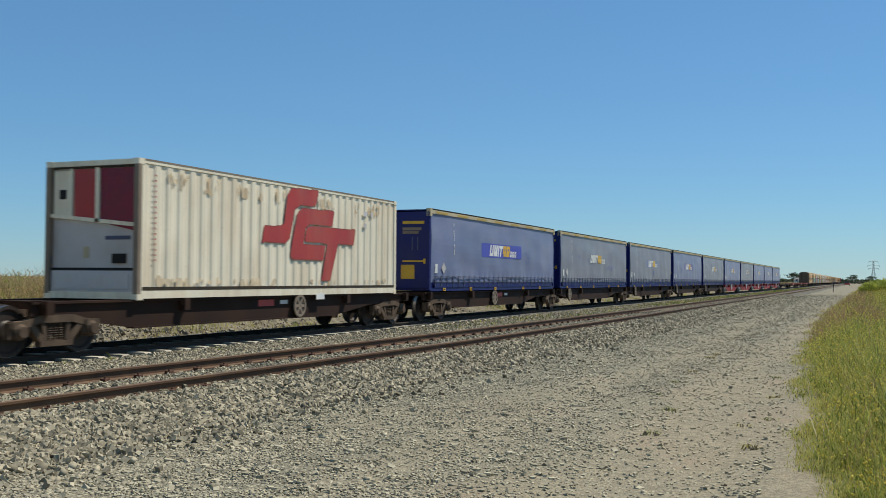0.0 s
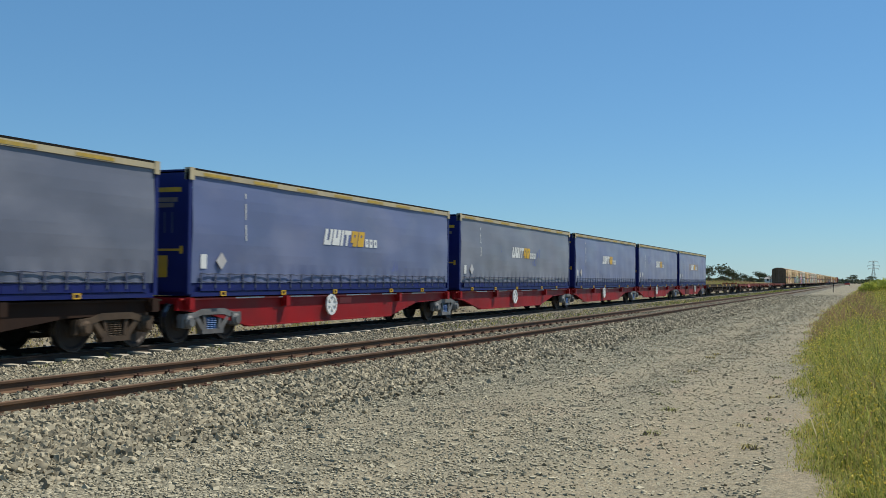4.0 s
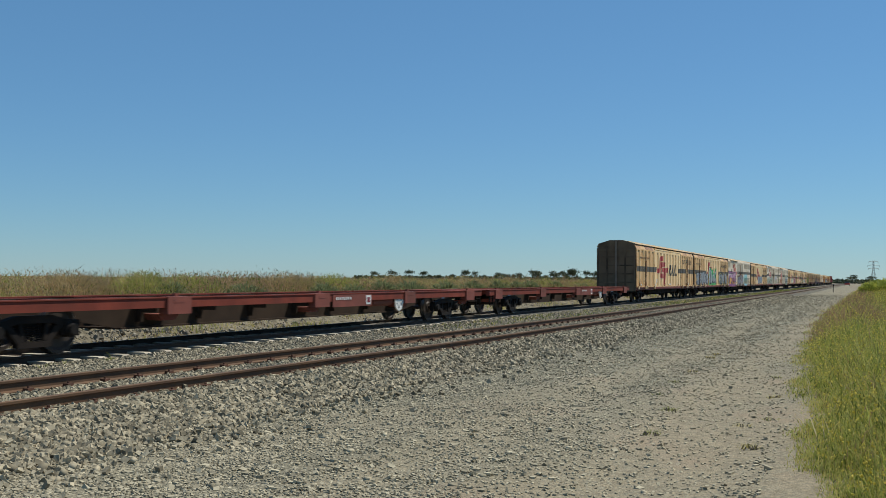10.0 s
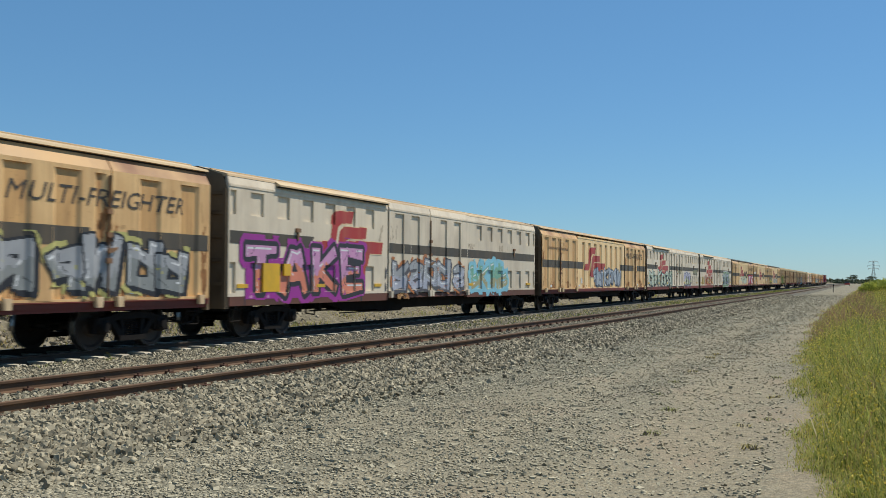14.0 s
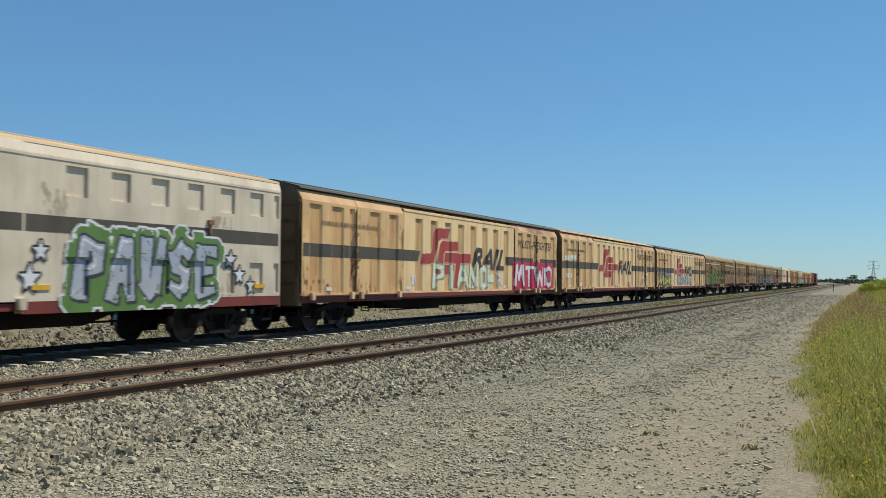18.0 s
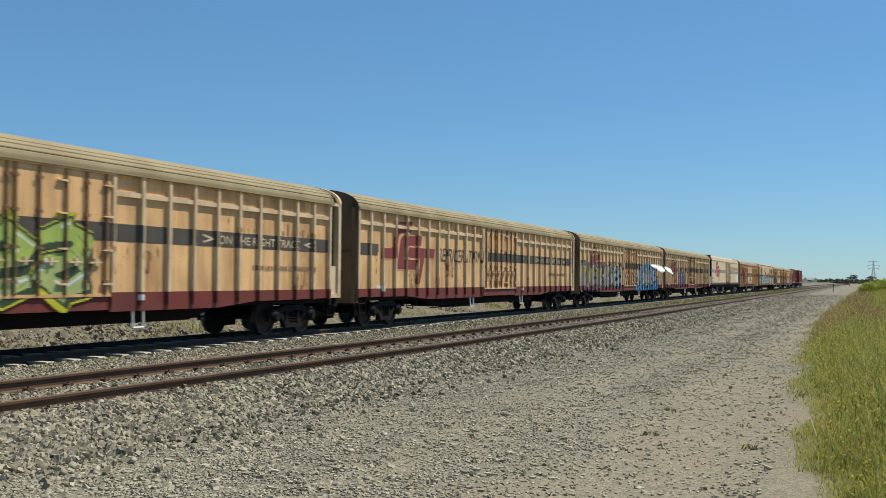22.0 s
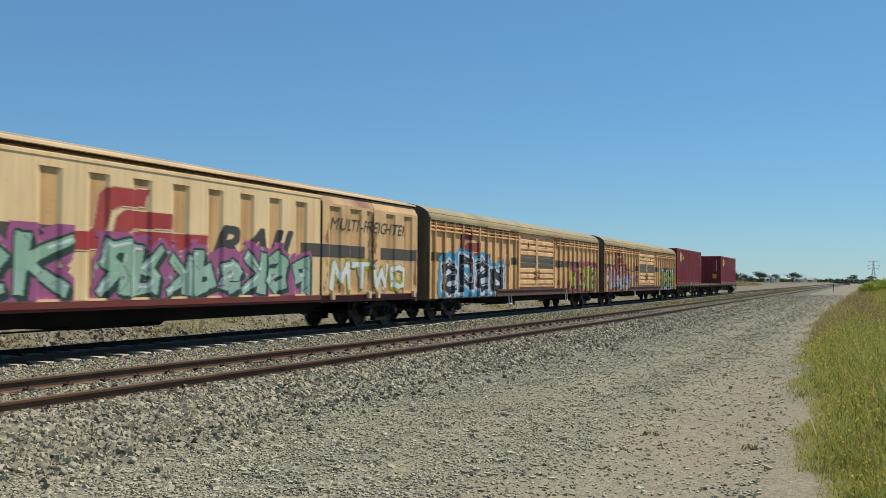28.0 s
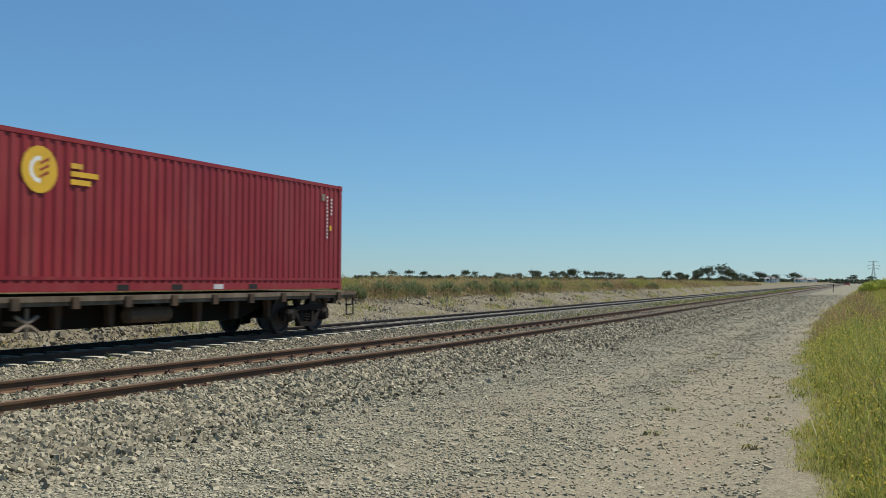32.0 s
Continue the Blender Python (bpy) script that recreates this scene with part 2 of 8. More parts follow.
box_maroon = material("container_maroon", (0.27, 0.028, 0.034), 0.5, vary=0.1, scale=0.8, dirt=(0.33, 0.1, 0.08), dirt_amt=0.25, dirt_scale=STREAK, bump=0.04, spec=0.22)
deep_maroon = material("reefer_dark_maroon", (0.2, 0.012, 0.03), 0.5, vary=0.2, bump=0.02)
curtain_blue = material("curtain_grey_blue", (0.1, 0.13, 0.26), 0.45, vary=0.16, scale=0.5, dirt=(0.2, 0.215, 0.31), dirt_amt=0.5, dirt_scale=(0.6, 0.35, 0.9), bump=0.05, spec=0.55)
curtain_grey = material("curtain_faded_grey", (0.13, 0.142, 0.19), 0.45, vary=0.16, scale=0.5, dirt=(0.23, 0.235, 0.275), dirt_amt=0.5, dirt_scale=(0.6, 0.35, 0.9), bump=0.05, spec=0.55)
curtain_deep = material("curtain_patch_blue", (0.07, 0.09, 0.42), 0.6, vary=0.1, bump=0.02)
curtain_lilac = material("curtain_patch_lilac", (0.19, 0.18, 0.33), 0.6, vary=0.1, bump=0.02)
curtain_tan = material("curtain_patch_tan", (0.3, 0.27, 0.28), 0.6, vary=0.15, bump=0.02)
curtain_scuff = material("curtain_scuff_blue", (0.12, 0.15, 0.34), 0.5, vary=0.2, bump=0.02)
for dusty in (curtain_blue, curtain_grey):
    dusty.node_tree.nodes["Principled BSDF"].inputs["Sheen Weight"].default_value = 0.1
reflector_yellow = material("reflector_dusty_yellow", (0.5, 0.33, 0.05), 0.5, vary=0.2, scale=5, dirt=(0.35, 0.27, 0.13), dirt_amt=0.7, dirt_scale=(3, 3, 3), bump=0.02)
navy = material("navy_steel", (0.007, 0.014, 0.12), 0.5, vary=0.2, scale=2, dirt=(0.02, 0.028, 0.1), dirt_amt=0.5, bump=0.03, spec=0.3)
strap_grey = material("strap_dark_webbing", (0.08, 0.095, 0.15), 0.8, vary=0.15, bump=0.05)
rail_cream = material("top_rail_cream", (0.5, 0.42, 0.26), 0.6, vary=0.1, dirt=(0.3, 0.25, 0.2), dirt_amt=0.4, bump=0.03)
tan_iron = material("tan_iron", (0.25, 0.195, 0.14), 0.7, vary=0.2, dirt=(0.15, 0.1, 0.07), dirt_amt=0.4, bump=0.05)
faded_red = material("faded_red_steel", (0.24, 0.075, 0.055), 0.75, vary=0.2, scale=2, dirt=(0.1, 0.045, 0.033), dirt_amt=0.5, bump=0.06, spec=0.25)
tread_steel = material("wheel_tread_polished", (0.3, 0.28, 0.26), 0.35, metal=1.0, vary=0.15, bump=0.02)
girder_grime = material("girder_grimy_brown", (0.045, 0.03, 0.021), 0.85, vary=0.3, scale=2, dirt=(0.08, 0.05, 0.03), dirt_amt=0.4, bump=0.1, spec=0.15)
yellow_ochre = material("ochre_paint", (0.42, 0.28, 0.05), 0.6, vary=0.15, scale=3, dirt=(0.3, 0.22, 0.1), dirt_amt=0.5, bump=0.03)
deck_wood = material("deck_worn_timber", (0.15, 0.11, 0.075), 0.9, vary=0.35, scale=2.5, dirt=(0.28, 0.23, 0.17), dirt_amt=0.6, dirt_scale=(0.4, 2.5, 0.4), bump=0.2, spec=0.15)
stain_brown = material("rust_stain_brown", (0.36, 0.17, 0.07), 0.8, vary=0.35, scale=5, dirt=(0.16, 0.07, 0.03), dirt_amt=0.7, dirt_scale=(5, 5, 2), bump=0.05, spec=0.2)
stain_tan = material("rust_stain_tan", (0.64, 0.39, 0.18), 0.75, vary=0.25, scale=4, dirt=(0.45, 0.23, 0.1), dirt_amt=0.6, dirt_scale=(4, 4, 1.5), bump=0.05, spec=0.2)
reefer_grime = material("stain_reefer_grime", (0.68, 0.55, 0.37), 0.7, vary=0.2, scale=4, dirt=(0.48, 0.34, 0.2), dirt_amt=0.7, dirt_scale=(4, 4, 0.8), bump=0.03, spec=0.25)
pale_grime = material("stain_pale_grime", (0.5, 0.41, 0.3), 0.75, vary=0.2, scale=3, bump=0.05, spec=0.2)
stain_dark = material("stain_grimy_black", (0.05, 0.038, 0.026), 0.85, vary=0.3, scale=3, bump=0.05, spec=0.2)
blackish = material("black_void", (0.015, 0.014, 0.013), 0.9, vary=0.2, bump=0.05)
# ---- ground ----
def near_x(y):
    """Centre line of the nearer, rusty track."""
    return np.interp(y, [-60, 8, 20, 35, 150, 300, 900], [-9.9, -9.0, -8.6, -8.4, -8.2, -8.3, -8.6])


NEAR_Z = 0.15                    # rail top of the nearer track
ROAD_Z = -0.16
rng0 = np.random.default_rng(11)


def ground_z(x, y):
    """Height of the land across the line."""
    xs = [-4000, -60, -30, -22.5, -20.3, -18.2, -17.2, -6.3, -1.2, 0.0, 2.0, 5.0, 60, 4000]
    zs = [0.3, 0.5, 0.6, 0.62, 0.5, -0.2, -0.32, ROAD_Z, ROAD_Z, -0.05, 0.12, 0.2, 0.2, 0.2]
    return np.interp(x, xs, zs)


WHEELS = (-3.55, -1.85)          # wheel tracks worn into the road


def land_z(x, y):
    """Height of the land with the road's ruts and humps."""
    lump = 0.03 * np.sin(x * 1.3 + y * 0.31) * np.sin(y * 0.47 + 1) + 0.02 * np.sin(x * 3.1 - y * 1.1)
    inside = np.clip(np.minimum((x + 6.9) / 0.6, (-0.3 - x) / 0.6), 0, 1)
    rut = sum(-0.03 * np.exp(-((x - w) / 0.4) ** 2) for w in WHEELS)
    return ground_z(x, y) + inside * (lump * 0.45 + rut)


def ground_mesh():
    xs = np.unique(np.r_[-4000, -2000, -1000, -500, -250, -120, -80, np.arange(-60, -30, 3), np.arange(-30, -17, 0.35), np.arange(-17, -6, 1.0), np.arange(-6.5, 3, 0.16), np.arange(3, 12, 1.0), 20, 40, 80, 200, 500, 1000, 2000, 4000])
    ys = np.unique(np.r_[-2000, -800, -300, -120, -60, -30, -10, np.arange(0, 26, 0.16), np.arange(26, 90, 0.6), np.arange(90, 200, 4), 250, 320, 450, 700, 1100, 1800, 3000, 4600])
    X, Y = np.meshgrid(xs, ys)
    road = (X > -6.9) & (X < -0.3)
    bank = (X < -17.5) & (X > -32)
    wave = 0.03 * np.sin(X * 1.3 + Y * 0.31) * np.sin(Y * 0.47 + 1) + 0.02 * np.sin(X * 3.1 - Y * 1.1)
    Z = land_z(X, Y) + np.where(road, rng0.normal(0, 0.004, X.shape), 0) + np.where(bank, wave * 2.4 + rng0.normal(0, 0.03, X.shape), 0)
    n = len(xs)
    i = np.arange(len(ys) - 1)[:, None] * n + np.arange(n - 1)[None]
    f = np.stack([i, i + 1, i + n + 1, i + n], -1).reshape(-1, 4)
    return np.stack([X, Y, Z], -1).reshape(-1, 3), f


def ground_material():
    """Gravel and dirt by the line, bare earth on the bank, dry grass beyond."""
    mat = bpy.data.materials.new("ground_soil_and_gravel")
    mat.use_nodes = True
    n, l = mat.node_tree.nodes, mat.node_tree.links
    b = n["Principled BSDF"]
    pos = n.new("ShaderNodeNewGeometry").outputs["Position"]
    sep = n.new("ShaderNodeSeparateXYZ")
    l.new(pos, sep.inputs[0])

    def tex(scale, detail=4.0, stretch=(1, 1, 1)):
        mp = n.new("ShaderNodeMapping")
        mp.inputs["Scale"].default_value = stretch
        l.new(pos, mp.inputs[0])
        t = n.new("ShaderNodeTexNoise")
        t.inputs["Scale"].default_value, t.inputs["Detail"].default_value = scale, detail
        l.new(mp.outputs[0], t.inputs["Vector"])
        return t.outputs["Fac"]

    def math_node(op, a, c):
        m = n.new("ShaderNodeMath")
        m.operation = op
        for s, v in zip(m.inputs, (a, c)):
            if isinstance(v, (int, float)):
                s.default_value = v
            else:
                l.new(v, s)
        return m.outputs[0]

    def mr(v, lo, hi, a=0.0, c=1.0):
        m = n.new("ShaderNodeMapRange")
        m.interpolation_type = "SMOOTHSTEP"
        for s, k in zip(m.inputs[1:5], (lo, hi, a, c)):
            s.default_value = k
        l.new(v, m.inputs[0])
        return m.outputs[0]

    def mix(f, a, c):
        m = n.new("ShaderNodeMix")
        m.data_type = "RGBA"
        for s, v in ((m.inputs[0], f), (m.inputs[6], a), (m.inputs[7], c)):
            if isinstance(v, (int, float)):
                s.default_value = v
            elif isinstance(v, tuple):
                s.default_value = (*v, 1)
            else:
                l.new(v, s)
        return m.outputs[2]

    wob = math_node("MULTIPLY", math_node("SUBTRACT", tex(0.35), 0.5), 2.4)
    x = math_node("ADD", sep.outputs[0], wob)
    grit = tex(38, 5)
    vo = n.new("ShaderNodeTexVoronoi")
    vo.inputs["Scale"].default_value = 34
    l.new(pos, vo.inputs["Vector"])
    bw = n.new("ShaderNodeRGBToBW")
    l.new(vo.outputs["Color"], bw.inputs[0])
    gravel = mix(mr(bw.outputs[0], 0.2, 0.8), (0.185, 0.168, 0.117), (0.36, 0.328, 0.23))
    # darker colour at cell edges paints the shade between gravel stones
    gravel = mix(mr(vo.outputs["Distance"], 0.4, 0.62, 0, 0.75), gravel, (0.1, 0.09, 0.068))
    gravel = mix(mr(tex(3, 5), 0.4, 0.65, 0, 0.5), gravel, (0.235, 0.216, 0.152))
    dirt = mix(mr(tex(14, 6), 0.35, 0.65), (0.23, 0.195, 0.13), (0.34, 0.287, 0.192))
    dirt = mix(mr(grit, 0.5, 0.62, 0, 0.5), dirt, (0.2, 0.175, 0.135))
    dirt = mix(mr(tex(0.55, 4), 0.52, 0.66, 0, 0.6), dirt, (0.31, 0.235, 0.16))
    loose = mix(mr(bw.outputs[0], 0.5, 0.6, 0.0, 0.75), dirt, gravel)
    stone = mix(mr(tex(0.6, 4, (1, 0.25, 1)), 0.46, 0.6), gravel, mix(0.45, gravel, dirt))
    track = mix(mr(tex(0.8, 5, (1, 0.3, 1)), 0.42, 0.58), loose, dirt)
    # paler dust in the wheel tracks, bare dirt towards the verge
    col = stone
    for w in WHEELS:
        d = math_node("ABSOLUTE", math_node("SUBTRACT", x, w), 0.0)
        col = mix(math_node("MULTIPLY", mr(d, 0.75, 0.2, 0, 0.8), mr(sep.outputs[1], 110, 30, 0.25, 1.0)), col, loose)
    near = mr(sep.outputs[1], 26, 9)
    col = mix(math_node("MULTIPLY", mr(x, -3.4, -1.9), near), col, track)
    grassy = mix(mr(tex(6, 5), 0.3, 0.7), (0.13, 0.115, 0.035), (0.24, 0.2, 0.07))
    col = mix(mr(x, -0.55, 0.35), col, grassy)
    bank = mix(mr(tex(5, 6), 0.35, 0.65), (0.12, 0.104, 0.07), (0.235, 0.202, 0.138))
    col = mix(mr(x, -16.4, -17.4), col, bank)
    field = mix(mr(tex(0.08, 4, (1, 0.35, 1)), 0.35, 0.65), (0.15, 0.12, 0.05), (0.22, 0.165, 0.075))
    field = mix(mr(tex(1.6, 5), 0.45, 0.7, 0, 0.7), field, (0.15, 0.17, 0.05))
    col = mix(mr(x, -20.5, -24), col, field)
    l.new(col, b.inputs["Base Color"])
    b.inputs["Roughness"].default_value = 0.95
    b.inputs["Specular IOR Level"].default_value = 0.15
    bp = n.new("ShaderNodeBump")
    bp.inputs["Strength"].default_value, bp.inputs["Distance"].default_value = 0.9, 0.03
    l.new(grit, bp.inputs["Height"])
    l.new(bp.outputs[0], b.inputs["Normal"])
    return mat


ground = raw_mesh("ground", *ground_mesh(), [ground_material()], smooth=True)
tagged(ground, "dusty grey gravel road, bare bank and dry grassland", "ground", kind="structure")

# ballast beds of both tracks, one sheet over the ground
stone_mat = material("ballast_stone", (0.305, 0.272, 0.192), 0.95, vary=0.25, scale=14, fine=90, bump=0.4, per_piece=-0.5, second=(0.3, 0.235, 0.155), second_amt=0.4, coords="World", spec=0.1)
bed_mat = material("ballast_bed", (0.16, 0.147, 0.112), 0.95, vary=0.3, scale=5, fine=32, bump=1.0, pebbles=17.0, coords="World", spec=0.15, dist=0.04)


def bed_z(x, y):
    nx = near_x(y)
    off = x - nx
    main = np.interp(x, [-17.6, -16.7, -13.7, -13.3, -12.2], [-0.34, -0.165, -0.165, -0.13, -0.11])
    near = np.interp(off, [-3.4, -1.75, 1.45, 2.5], [-0.12, -0.015, -0.015, -0.24])
    return np.where(x < -12.2, main, np.maximum(near, -0.24))


def bed_mesh():
    ys = np.unique(np.r_[-60, np.arange(-20, 60, 0.5), np.arange(60, 200, 4), np.arange(200, 900, 25)])
    offs = np.r_[np.linspace(-17.6, -12.2, 28) + 8.6, np.linspace(-3.3, 2.5, 40)]
    Y, O = np.meshgrid(ys, offs, indexing="ij")
    X = np.where(O < -3.55, O - 8.6, near_x(Y) + O)
    Z = bed_z(X, Y) + rng0.normal(0, 0.008, X.shape)
    n = len(offs)
    i = np.arange(len(ys) - 1)[:, None] * n + np.arange(n - 1)[None]
    return np.stack([X, Y, Z], -1).reshape(-1, 3), np.stack([i, i + 1, i + n + 1, i + n], -1).reshape(-1, 4)


# near-black strip that paints the shade below the train onto the bed
shade_bed = raw_mesh("oil_stained_bed", [(x, y, -0.16) for y in (-60.0, 900.0) for x in (-16.0, -13.68)], [(0, 1, 3, 2)], [material("bed_train_shade", (0.032, 0.026, 0.019), 0.9, vary=0.3, scale=4, bump=1.0, pebbles=17.0, coords="World", dist=0.04)])
tagged(shade_bed, "ballast between the main line's rails, painted dark as train shade", "ballast", kind="structure")
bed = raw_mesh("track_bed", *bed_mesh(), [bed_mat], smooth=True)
tagged(bed, "grey crushed-stone ballast under both tracks", "ballast", kind="structure")


def stones(name, xs, ys, zs, sizes, mat, seed, lying=False):
    """Angular stones: skewed eight-cornered lumps, each turned its own way."""
    rng = np.random.default_rng(seed)
    k = len(xs)
    cube = np.array([[a, b, c] for c in (-1, 1) for b in (-1, 1) for a in (-1, 1)], float)
    p = cube[None] * rng.uniform(0.62, 0.95, (k, 8, 1)) + rng.uniform(-0.15, 0.15, (k, 8, 3))
    p *= np.stack([rng.uniform(0.7, 1.2, k), rng.uniform(0.6, 1.0, k), rng.uniform(0.4, 0.8, k)], -1)[:, None]
    q = rng.normal(size=(k, 4))
    if lying:
        q[:, 1:3] *= 0.12
        p[:, :, 2] *= 0.75
    q /= np.linalg.norm(q, axis=1, keepdims=True)
    w, a, b, c = q.T
    R = np.stack([1 - 2 * (b * b + c * c), 2 * (a * b - c * w), 2 * (a * c + b * w), 2 * (a * b + c * w), 1 - 2 * (a * a + c * c), 2 * (b * c - a * w), 2 * (a * c - b * w), 2 * (b * c + a * w), 1 - 2 * (a * a + b * b)], -1).reshape(k, 3, 3)
    p = np.einsum("kij,knj->kni", R, p) * (np.asarray(sizes) * 0.62)[:, None, None] + np.stack([xs, ys, zs], -1)[:, None]
    f = np.array([(0, 2, 3, 1), (4, 5, 7, 6), (0, 1, 5, 4), (2, 6, 7, 3), (0, 4, 6, 2), (1, 3, 7, 5)])
    if lying:
        f = f[1:]
    return raw_mesh(name, p.reshape(-1, 3), (f[None] + np.arange(k)[:, None, None] * 8).reshape(-1, 4), [mat], smooth=np.repeat(rng.random(k) < 0.2, len(f)))


def strewn(rng, count, y0, y1, power):
    """Places along the line, denser towards the camera."""
    t = rng.random(count)
    return (y0 ** (1 - power) + t * (y1 ** (1 - power) - y0 ** (1 - power))) ** (1 / (1 - power))


road_stone = material("road_gravel_dusty", (0.385, 0.342, 0.24), 0.95, vary=0.15, scale=14, fine=90, bump=0.3, per_piece=-0.3, second=(0.34, 0.3, 0.21), second_amt=0.5, coords="World", spec=0.15)


def lay_stones():
    rng = np.random.default_rng(21)
    # the nearer track's shoulder and edge
    k = 40000
    y = strewn(rng, k, 5.0, 110, 1.5)
    off = rng.uniform(0.86, 2.55, k) + np.where(rng.random(k) < 0.25, rng.exponential(0.25, k), 0)
    x = near_x(y) + off
    size = rng.uniform(0.036, 0.078, k) * (1 + np.clip((y - 20) / 60, 0, 1.2))
    tagged(stones("shoulder_ballast", x, y, np.maximum(bed_z(x, y), land_z(x, y)) + rng.uniform(-0.01, 0.03, k), size, stone_mat, 1), "angular grey ballast stones on the track shoulder", "ballast", kind="stuff")
    # stone colour darkened to carry the shade below the train
    shade_stone = material("ballast_train_shade", (0.05, 0.042, 0.032), 0.85, vary=0.3, scale=14, bump=0.4, per_piece=-0.4, coords="World")
    # between and beside the rails
    k = 40000
    y = strewn(rng, k, 6.5, 90, 1.45)
    x = rng.uniform(-13.56, near_x(y) + 0.7)
    keep = (np.abs(x - near_x(y) + 0.835) > 0.1) & (np.abs(x - near_x(y) - 0.835) > 0.1)
    x, y = x[keep], y[keep]
    k = len(x)
    size = rng.uniform(0.03, 0.06, k) * (1 + np.clip((y - 25) / 60, 0, 0.8))
    tagged(stones("track_ballast", x, y, bed_z(x, y) + rng.uniform(-0.008, 0.012, k), size, stone_mat, 2), "grey ballast stones between the rails", "ballast", kind="stuff")
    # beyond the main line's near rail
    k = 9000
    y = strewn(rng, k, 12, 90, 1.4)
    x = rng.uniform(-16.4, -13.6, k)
    tagged(stones("main_line_ballast", x, y, bed_z(x, y) + rng.uniform(-0.01, 0.01, k), rng.uniform(0.03, 0.06, k), shade_stone, 3), "ballast stones under the main line, painted dark as train shade", "ballast", kind="stuff")
    # loose gravel on the road
    k = 150000
    y = strewn(rng, k, 4.5, 130, 1.5)
    x = rng.uniform(-6.7, -0.7, k)
    wob = 0.25 * np.sin(y * 0.21) + 0.2 * np.sin(y * 0.07 + 1) + rng.normal(0, 0.15, k)
    keep = np.interp(x + wob, [-6.7, -4.6, -3.75, -3.2, -2.6, -1.9, -1.2], [1.0, 0.95, 0.45, 0.75, 0.6, 0.26, 0.18])
    patch = 0.75 + 0.25 * np.sin(x * 2.3 + y * 0.4) * np.sin(y * 0.9 - x)
    sel = rng.random(k) < keep * patch
    x, y = x[sel], y[sel]
    k = len(x)
    size = np.where(rng.random(k) < 0.03, rng.uniform(0.035, 0.06, k), rng.uniform(0.011, 0.031, k)) * (1 + np.clip((y - 12) / 45, 0, 1.6))
    tagged(stones("road_gravel", x, y, land_z(x, y) + size * 0.1, size, road_stone, 4, True), "loose grey gravel strewn over the road", "gravel", kind="stuff")
    # rubble on the bank
    k = 7000
    y = strewn(rng, k, 14, 110, 1.2)
    x = rng.uniform(-20.6, -17.6, k)
    size = np.where(rng.random(k) < 0.03, rng.uniform(0.1, 0.2, k), rng.uniform(0.02, 0.08, k))
    tagged(stones("bank_rubble", x, y, ground_z(x, y) + 0.02, size, material("rubble_pale", (0.25, 0.22, 0.165), 0.9, vary=0.2, scale=8, bump=0.4, per_piece=-0.4, coords="World"), 5), "pale rubble and clods on the earth bank", "rubble", kind="stuff")


lay_stones()

# ---- tracks ----
RAIL = [(-0.07, 0.0), (0.07, 0.0), (0.07, 0.012), (0.012, 0.03), (0.01, 0.115), (0.034, 0.125), (0.035, 0.152), (0.028, 0.158), (-0.028, 0.158), (-0.035, 0.152), (-0.034, 0.125), (-0.01, 0.115), (-0.012, 0.03), (-0.07, 0.012)]


def rail_mesh(line, ys, z, mat, name):
    """A flat-bottomed rail swept along a line x(y)."""
    n = len(RAIL)
    co = [(line(y) + a, y, z - 0.158 + b) for y in ys for a, b in RAIL]
    fs = [(i * n + j, i * n + (j + 1) % n, (i + 1) * n + (j + 1) % n, (i + 1) * n + j) for i in range(len(ys) - 1) for j in range(n)]
    return raw_mesh(name, co, fs, [mat])


ys_rail = np.unique(np.r_[-60, np.arange(-20, 100, 4), np.arange(100, 920, 20)]).tolist()
main_line = tagged(new("main_line"), "straight main line of worn steel rails on pale sleepers", "railway track", kind="structure")
loop_line = tagged(new("loop_line"), "rust-brown unused rails on buried sleepers", "railway track", kind="structure")
for s in (-0.7525, 0.7525):
    r = rail_mesh(lambda y: MAIN_X + s, ys_rail, 0.0, rail_dark, "rail")
    r.parent = main_line
    h = raw_mesh("rail_head", [(MAIN_X + s + a, y, 0.002) for y in (-60.0, 900.0) for a in (-0.024, 0.024)], [(0, 1, 3, 2)], [rail_shine])
    h.parent = r
for s in (-0.835, 0.835):
    r = rail_mesh(lambda y: float(near_x(y)) + s, ys_rail, NEAR_Z, rail_steel, "rail")
    r.parent = loop_line

tie_concrete = material("sleeper_pale_concrete", (0.46, 0.41, 0.32), 0.9, vary=0.15, scale=5, bump=0.3, per_piece=0.15, dirt=(0.3, 0.26, 0.2), dirt_amt=0.5, dirt_scale=(2, 2, 2))
tie_wood = material("sleeper_old_timber", (0.2, 0.16, 0.13), 0.9, vary=0.3, scale=5, bump=0.4, per_piece=0.25, second=(0.3, 0.26, 0.22))
fast_rust = material("fastening_rust", (0.12, 0.055, 0.032), 0.85, vary=0.3, scale=9, bump=0.2)


def m_tie(w, half=0.12):
    return Mb().prism([(-w, -0.2), (w, -0.2), (w, 0.0), (w - 0.05, 0.02), (-w + 0.05, 0.02), (-w, 0.0)], -half, half)


